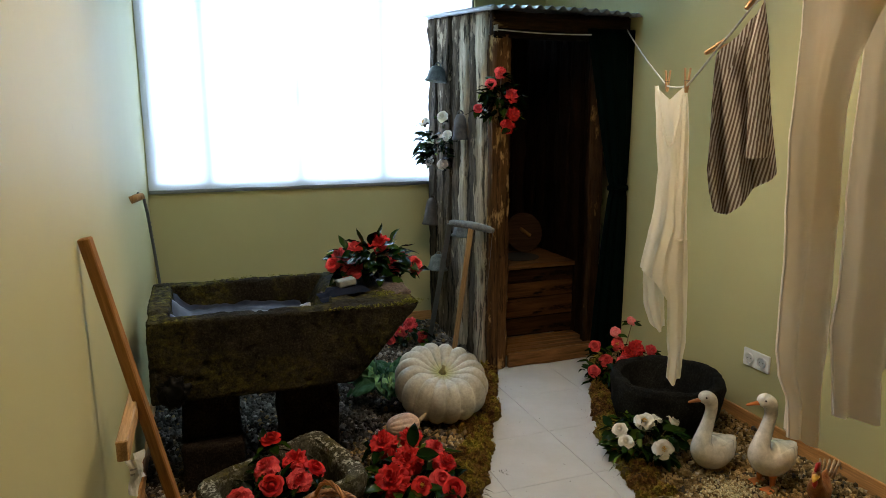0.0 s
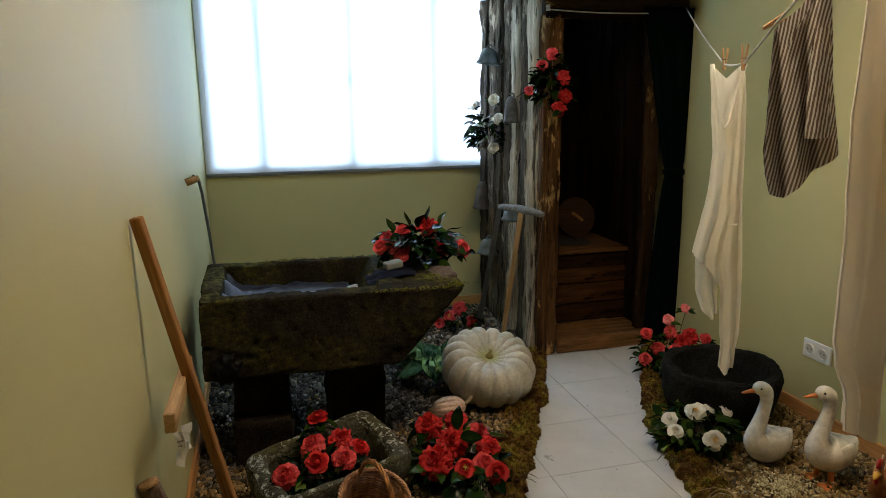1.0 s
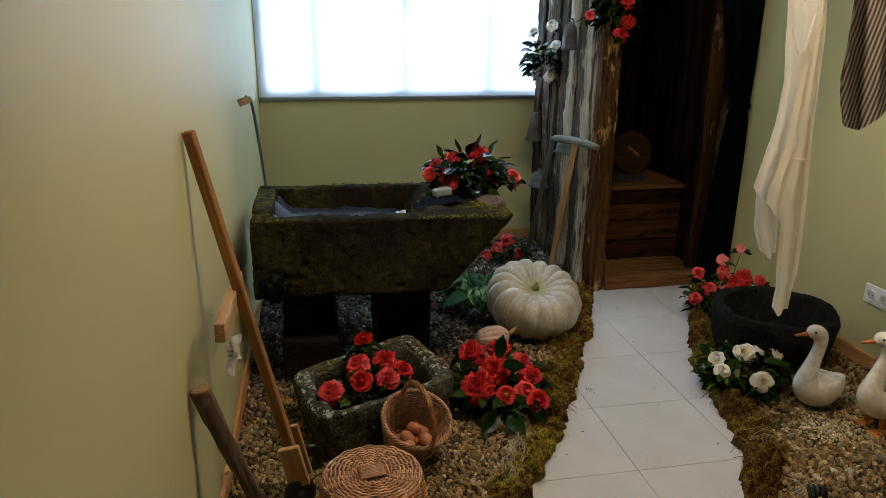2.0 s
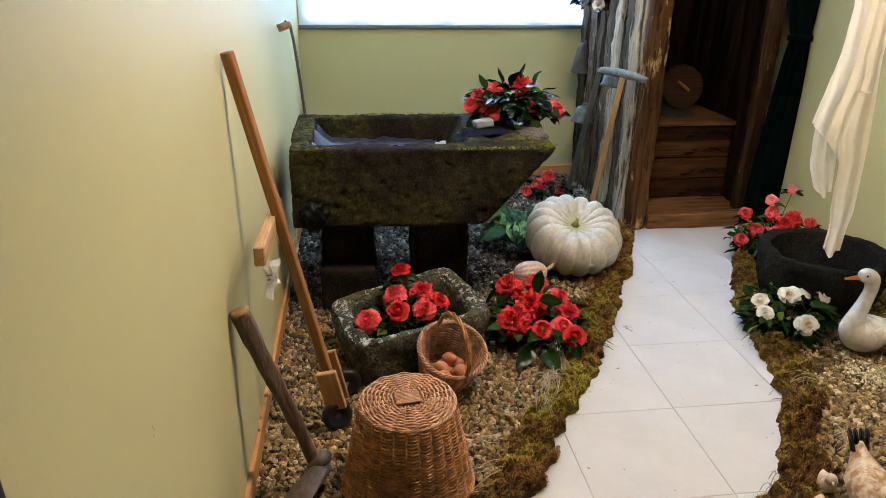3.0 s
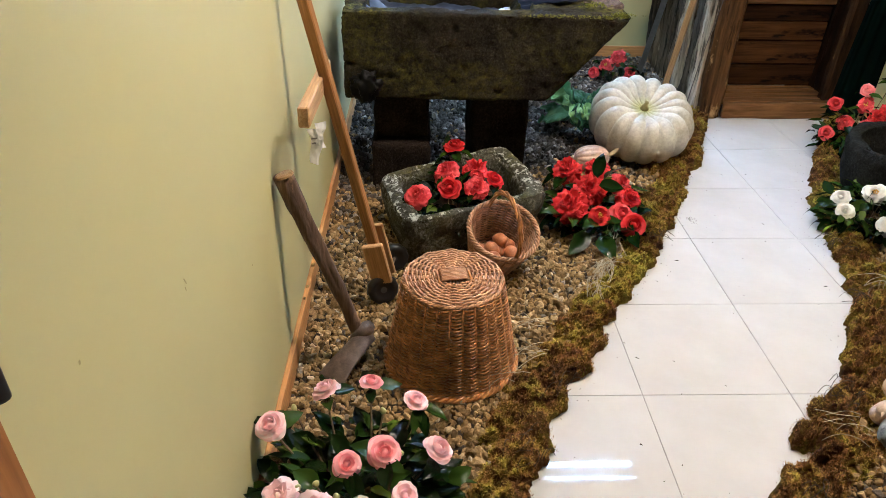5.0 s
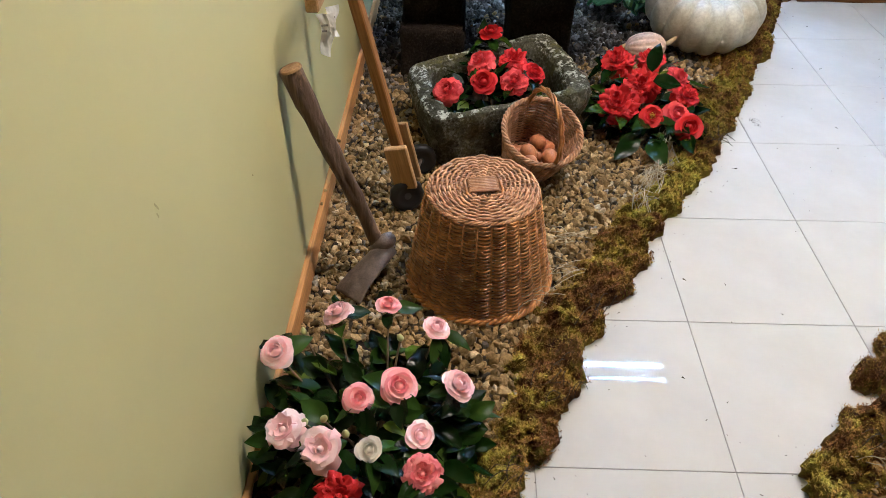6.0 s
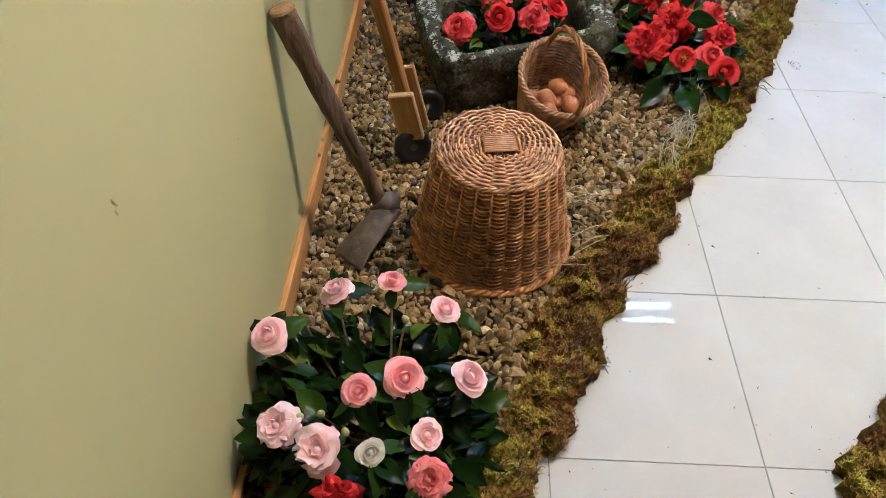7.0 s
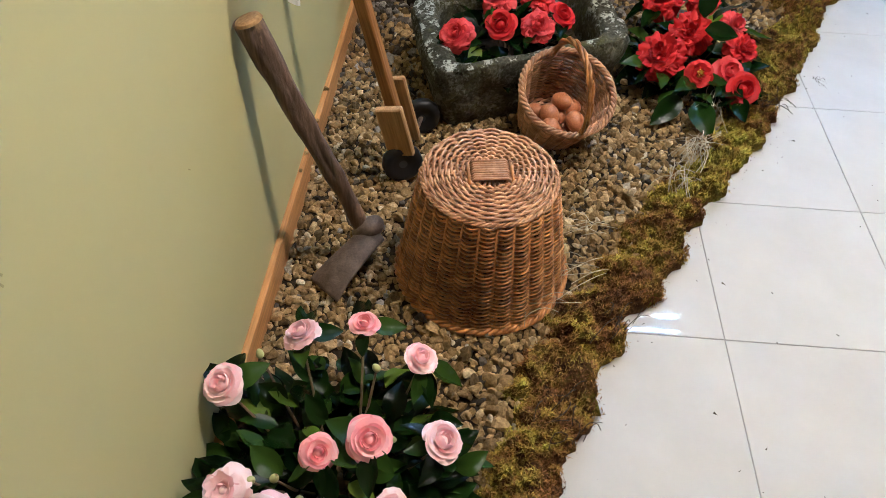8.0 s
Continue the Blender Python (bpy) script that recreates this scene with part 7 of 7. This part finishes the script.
camellia("red_camellia_spray", (1.300, 2.090, 0.020), [
    (1.228, 2.275, 0.150, "red", 0.052), (1.350, 2.300, 0.150, "red", 0.046), (1.418, 2.165, 0.145, "rose", 0.045), (1.422, 2.065, 0.135, "red", 0.045), (1.182, 1.985, 0.150, "red", 0.058), (1.268, 2.080, 0.165, "red", 0.055), (1.285, 1.940, 0.130, "redopen", 0.038), (1.372, 1.975, 0.115, "rosebud", 0.046), (1.402, 1.925, 0.100, "redbud", 0.048)], 110, 0.15,
    "heap of large red camellias on the gravel by the moss", 0.080, 8, height=0.11, facing=(-0.05, -0.6, 0.9),
    laid=((1.300, 2.090, 0.200, 0.05, 0.45, 0.5, 0.11), (1.320, 2.080, 0.200, 0.8, 0.5, 0.4, 0.11), (1.290, 2.030, 0.198, 0.9, -0.1, 0.1, 0.09), (1.240, 1.900, 0.080, -0.6, -0.7, -0.2, 0.11), (1.280, 1.890, 0.080, 0.2, -0.9, -0.2, 0.12), (1.330, 1.900, 0.085, 0.8, 0.5, 0.3, 0.10), (1.150, 2.080, 0.10, -0.9, 0.4, 0.1, 0.10)))
camellia("red_camellia_bouquet", (1.300, 2.680, 0.735), [
    (1.199, 2.640, 0.800, "rose", 0.052), (1.118, 2.66, 0.812, "rosebud", 0.036), (1.150, 2.70, 0.840, "rose", 0.036), (1.224, 2.70, 0.872, "rose", 0.036), (1.336, 2.68, 0.890, "red", 0.045), (1.379, 2.64, 0.792, "rosebud", 0.045), (1.436, 2.68, 0.820, "rose", 0.038), (1.485, 2.64, 0.785, "rosebud", 0.045), (1.445, 2.66, 0.800, "rose", 0.030)], 150, 0.14,
    "bunch of red camellias laid on the trough's end", 0.070, 11, height=0.20, facing=(-0.05, -0.8, 0.7),
    laid=((1.18, 2.66, 0.87, -0.3, 0.1, 0.9, 0.07), (1.25, 2.68, 0.89, -0.1, 0, 1, 0.07), (1.29, 2.68, 0.88, 0.3, -0.2, 0.9, 0.08), (1.38, 2.68, 0.88, 0.5, 0, 0.9, 0.08), (1.33, 2.67, 0.91, 0.1, 0, 1, 0.07), (1.28, 2.64, 0.84, 0.4, -0.6, 0.3, 0.08), (1.25, 2.63, 0.80, 0.2, -0.9, -0.2, 0.08), (1.42, 2.66, 0.86, 0.9, 0, 0.4, 0.07), (1.32, 2.62, 0.79, 0.2, -0.9, -0.1, 0.08)))
camellia("white_camellia_spray", (2.320, 2.050, 0.020), [
    (2.187, 2.045, 0.150, "white", 0.032), (2.155, 1.950, 0.145, "white", 0.032), (2.308, 2.045, 0.170, "cream", 0.042), (2.395, 2.200, 0.160, "whitebud", 0.036), (2.475, 2.160, 0.155, "white", 0.030), (2.465, 2.048, 0.150, "white", 0.033), (2.278, 1.866, 0.130, "cream", 0.040), (2.420, 2.090, 0.150, "cream", 0.03)], 190, 0.15,
    "white camellias with green leaves on the moss", 0.060, 14, height=0.19, facing=(-0.3, -0.6, 0.9), young=0.5)
camellia("rose_camellia_spray", (2.660, 2.760, 0.015), [
    (2.490, 2.72, 0.120, "rosebud", 0.034), (2.500, 2.74, 0.250, "rosebud", 0.032), (2.560, 2.72, 0.170, "rose", 0.034), (2.640, 2.74, 0.245, "roseopen", 0.036), (2.640, 2.76, 0.305, "coral", 0.028), (2.755, 2.78, 0.350, "coral", 0.026), (2.735, 2.70, 0.222, "red", 0.042), (2.640, 2.68, 0.165, "rose", 0.034), (2.850, 2.72, 0.190, "rose", 0.032), (2.69, 2.70, 0.20, "red", 0.036)], 150, 0.17,
    "deep pink camellias beside the curtain and round trough", 0.052, 17, height=0.24, facing=(-0.3, -0.8, 0.6))
camellia("rose_camellia_spray", (1.800, 3.760, 0.025), [
    (1.721, 3.72, 0.112, "roseopen", 0.040), (1.790, 3.74, 0.148, "rose", 0.045), (1.858, 3.70, 0.072, "rose", 0.036), (1.66, 3.74, 0.06, "rosebud", 0.035)], 44, 0.12,
    "small bunch of rose camellias on gravel behind the pumpkin", 0.060, 20, height=0.15, facing=(-0.2, -0.8, 0.6))
camellia("red_camellia_bouquet", (2.130, 3.165, 1.385), [
    (2.117, 3.13, 1.657, "rose", 0.034), (2.060, 3.13, 1.600, "rosebud", 0.030), (1.990, 3.14, 1.475, "rosebud", 0.026), (2.175, 3.11, 1.540, "red", 0.036), (2.190, 3.11, 1.450, "red", 0.034), (2.150, 3.10, 1.385, "red", 0.038)], 150, 0.10,
    "bunch of red camellias tied to the privy's door post", 0.062, 23, facing=(-0.2, -0.9, 0.4), height=0.33, squash=0.4)
camellia("white_camellia_bouquet", (2.030, 3.860, 1.110), [
    (2.010, 3.746, 1.432, "white", 0.034), (2.000, 3.640, 1.320, "white", 0.034), (2.000, 3.950, 1.270, "white", 0.038), (2.000, 3.985, 1.150, "white", 0.034), (2.010, 3.740, 1.145, "white", 0.034), (2.005, 4.100, 1.395, "cream", 0.036)], 130, 0.13,
    "bunch of white camellias tied to the privy's boards", 0.062, 26, facing=(-0.7, -0.6, 0.4), height=0.36)

# loose head of cabbage leaves behind the pumpkin
cab = thing("cabbage_leaves", pose(1.415, 2.960, 0.020), "heap of blue-green cabbage leaves behind the pumpkin", "cabbage")
rnd = random.Random(77)
for k in range(34):
    bm = bmesh.new()
    n = 12
    rows = []
    size = rnd.uniform(0.11, 0.18)
    for j in range(n + 1):
        t = j / n
        w = 0.34 * math.sin(math.pi * min(1, t * 0.92 + 0.06)) ** 0.8
        row = []
        for i in range(11):
            s = i / 5 - 1
            z = 0.30 * s * s * w - 0.55 * t * t + 0.26 * noise.noise((s * 4, t * 5, k)) * (abs(s) + 0.4) + 0.09 * math.sin(s * 9 + t * 16 + k) * abs(s) ** 2
            row.append(bm.verts.new(Vector((t, s * w, z)) * size))
        rows.append(row)
    for a, b in zip(rows, rows[1:]):
        for i in range(10):
            bm.faces.new((a[i], b[i], b[i + 1], a[i + 1]))
    ob = part("cabbage_leaf", bm, M_LEAF_PALE, cab, smooth=True)
    a = rnd.uniform(0, 6.3)
    if k < 4:
        a = radians((20, 60, 340, 100)[k])
    ob.matrix_basis = aim((0.06 * math.cos(a), 0.05 * math.sin(a), 0.06 + 0.011 * (k % 8)), (math.cos(a), math.sin(a), rnd.uniform(0.2, 1.1)), rnd.uniform(-0.6, 0.6))

# fallen petal on the border
bm = bmesh.new()
vs = [bm.verts.new(v * 0.03) for v in petal_verts(1.0, 0.5, 10, -10, 0.4, 3)]
for j in range(5):
    for i in range(4):
        p = j * 5 + i
        bm.faces.new((vs[p], vs[p + 5], vs[p + 6], vs[p + 1]))
ob = thing("fallen_petal", pose(1.300, 1.880, 0.050, 0, 10, 30), "dried brown camellia petal fallen on the gravel", "petal")
part("petal", bm, M_GOURD, ob, smooth=True)


# ---- open door near the camera ----
door = thing("door_1", pose(0, 0, 0), "open orange wooden door with a black pull handle", "door", kind="structure")
part("door_leaf", box(0.3150, 0.352, -0.62, 0.256, 0.012, 2.05, 0.003), wood("orange varnished door veneer", (0.27, 0.10, 0.025), (0.42, 0.18, 0.05), 0.4, "Z", 2, 0.08), door)
bm = bmesh.new()
tube_along(bm, [(0.372, 0.238, 0.947), (0.372, 0.238, 0.95), (0.372, 0.240, 1.10), (0.372, 0.240, 1.245), (0.372, 0.240, 1.25)], 0.0068, 14)
for z in (1.0, 1.215):
    tube_along(bm, [(0.350, 0.240, z), (0.373, 0.240, z)], 0.008, 10)
part("pull_handle", bm, M_RUBBER, door, "black tubular pull handle", True)


# ---- pieces of the floor and the gravel ----
tile_bm = bmesh.new()
add_box(tile_bm, 0.0008, 0.3992, 0.0008, 0.3992, -0.012, 0.0, 0.0009)
tile_me = bpy.data.meshes.new("tile")
tile_bm.to_mesh(tile_me)
tile_bm.free()
tile_me.materials.append(M_TILE)
for i in range(-3, 5):
    for j in range(-10, 8):
        x, y = 1.25 + 0.4 * i, 1.2 + 0.4 * j
        if x > XR or x + 0.4 < XL or y > YB:
            continue
        ob = new("tile", tile_me)
        ob.parent = FLOOR
        ob.location = (x, y, 0.0)


def stone_shapes(count, subdiv, seed):
    rng = np.random.default_rng(seed)
    out = []
    for _ in range(count):
        bm = bmesh.new()
        bmesh.ops.create_icosphere(bm, subdivisions=subdiv, radius=1.0)
        v = np.array([p.co[:] for p in bm.verts])
        for _cut in range(11):
            n = rng.normal(0, 1, 3)
            n /= np.linalg.norm(n)
            d = v @ n
            lim = rng.uniform(0.36, 0.70)
            v = v - np.maximum(d - lim, 0)[:, None] * n
        v *= 1.3 * rng.uniform(0.70, 1.25, 3)
        v += rng.normal(0, 0.035, v.shape)
        f = np.array([[q.index for q in p.verts] for p in bm.faces])
        bm.free()
        out.append((v, f))
    return out


FINE, COARSE = stone_shapes(22, 2, 31), stone_shapes(16, 1, 32)


def spin(rng):
    q = rng.normal(0, 1, 4)
    w, x, y, z = q / np.linalg.norm(q)
    return np.array([[1 - 2 * (y * y + z * z), 2 * (x * y - z * w), 2 * (x * z + y * w)], [2 * (x * y + z * w), 1 - 2 * (x * x + z * z), 2 * (y * z - x * w)], [2 * (x * z - y * w), 2 * (y * z + x * w), 1 - 2 * (x * x + y * y)]])


def gravel(name, bed, lo, hi, y0, y1, step, near, label, seed):
    """Stones strewn over a bed between lo(y) and hi(y); those with y inside near are single pieces, up to 300."""
    rng = np.random.default_rng(seed)
    vs, fs, gv, gf, single = [], [], [], [], 0
    y = y0
    while y < y1:
        st = step(y)
        x = lo(y)
        while x < hi(y):
            px, py = x + rng.uniform(-0.45, 0.45) * st, y + rng.uniform(-0.45, 0.45) * st
            r = st * (0.45 + 0.50 * rng.random() ** 1.5) * (1.5 if rng.random() < 0.08 else 1.0)
            shapes = FINE if py < 1.75 and px < 1.2 else COARSE
            v, f = shapes[rng.integers(len(shapes))]
            R = spin(rng)
            pz = max(0.006, bed_height(px, py)) + r * rng.uniform(0.10, 0.65)
            if near[0] < py < near[1] and single < 300 and near[2] < px < near[3]:
                single += 1
                ob = new("stone", STONE_MESH[rng.integers(len(STONE_MESH))])
                ob.parent = bed
                ob.matrix_world = Matrix.Translation((px, py, pz)) @ Matrix([list(q) for q in R]).to_4x4() @ Matrix.Scale(r, 4)
            else:
                grey = rng.random() < grey_share(px, py)
                (gv if grey else vs).append((v * r) @ R.T + (px, py, pz))
                (gf if grey else fs).append(f)
            x += st
        y += st
    joined(name, vs, fs, M_STONE, label, "gravel")
    if gv:
        joined(name, gv, gf, M_STONE_GREY, "dark grey gravel stones under the trough", "gravel")


def grey_share(x, y):
    """The share of grey stones, which grows towards the window end of the left bed."""
    return float(np.interp(y - 0.25 * (x - 0.7), [1.9, 2.25, 2.5], [0.03, 0.30, 0.94])) if x < 2.1 else 0.05


STONE_MESH = []
for v, f in FINE:
    me = bpy.data.meshes.new("stone")
    me.from_pydata(v.tolist(), [], f.tolist())
    me.materials.append(M_STONE)
    STONE_MESH.append(me)
gravel("gravel", BED_L, lambda y: XL + 0.02, lambda y: left_edge(y) - 0.10 if y < 3.17 else 2.07, 0.42, 4.19, lambda y: 0.0132 if y < 1.9 else 0.0155, (1.02, 1.55, 0.33, 0.62), "loose tan and grey gravel stones", 41)
gravel("gravel", BED_R, lambda y: right_edge(y) + 0.11, lambda y: XR - 0.02, 0.36, 3.15, lambda y: 0.0140, (1.50, 1.75, 2.15, 2.5), "loose tan gravel stones by the wall", 42)

for k, (y, size) in enumerate(((1.83, 0.0085), (1.70, 0.0075), (1.58, 0.006), (1.52, 0.005))):
    ob = new("stone", STONE_MESH[k])
    ob.parent = BED_L
    ob.matrix_world = pose(XL + 0.008, y, 0.082 + size * 0.55, 30 * k, 50 * k, 20) @ Matrix.Scale(size, 4)

rng = np.random.default_rng(51)
grain_v, grain_f = COARSE[0]
vs, fs = [], []
for k in range(420):
    px, py = 2.42 + rng.normal(0, 0.065), 1.665 + rng.normal(0, 0.045)
    vs.append((grain_v * (0.0062, 0.0045, 0.0034)) @ spin(rng).T + (px, py, max(0.006, bed_height(px, py)) + 0.012 + rng.uniform(0, 0.006)))
    fs.append(grain_f)
joined("maize_grains", vs, fs, M_CORN, "scattered pale maize grains in front of the geese", "grain")
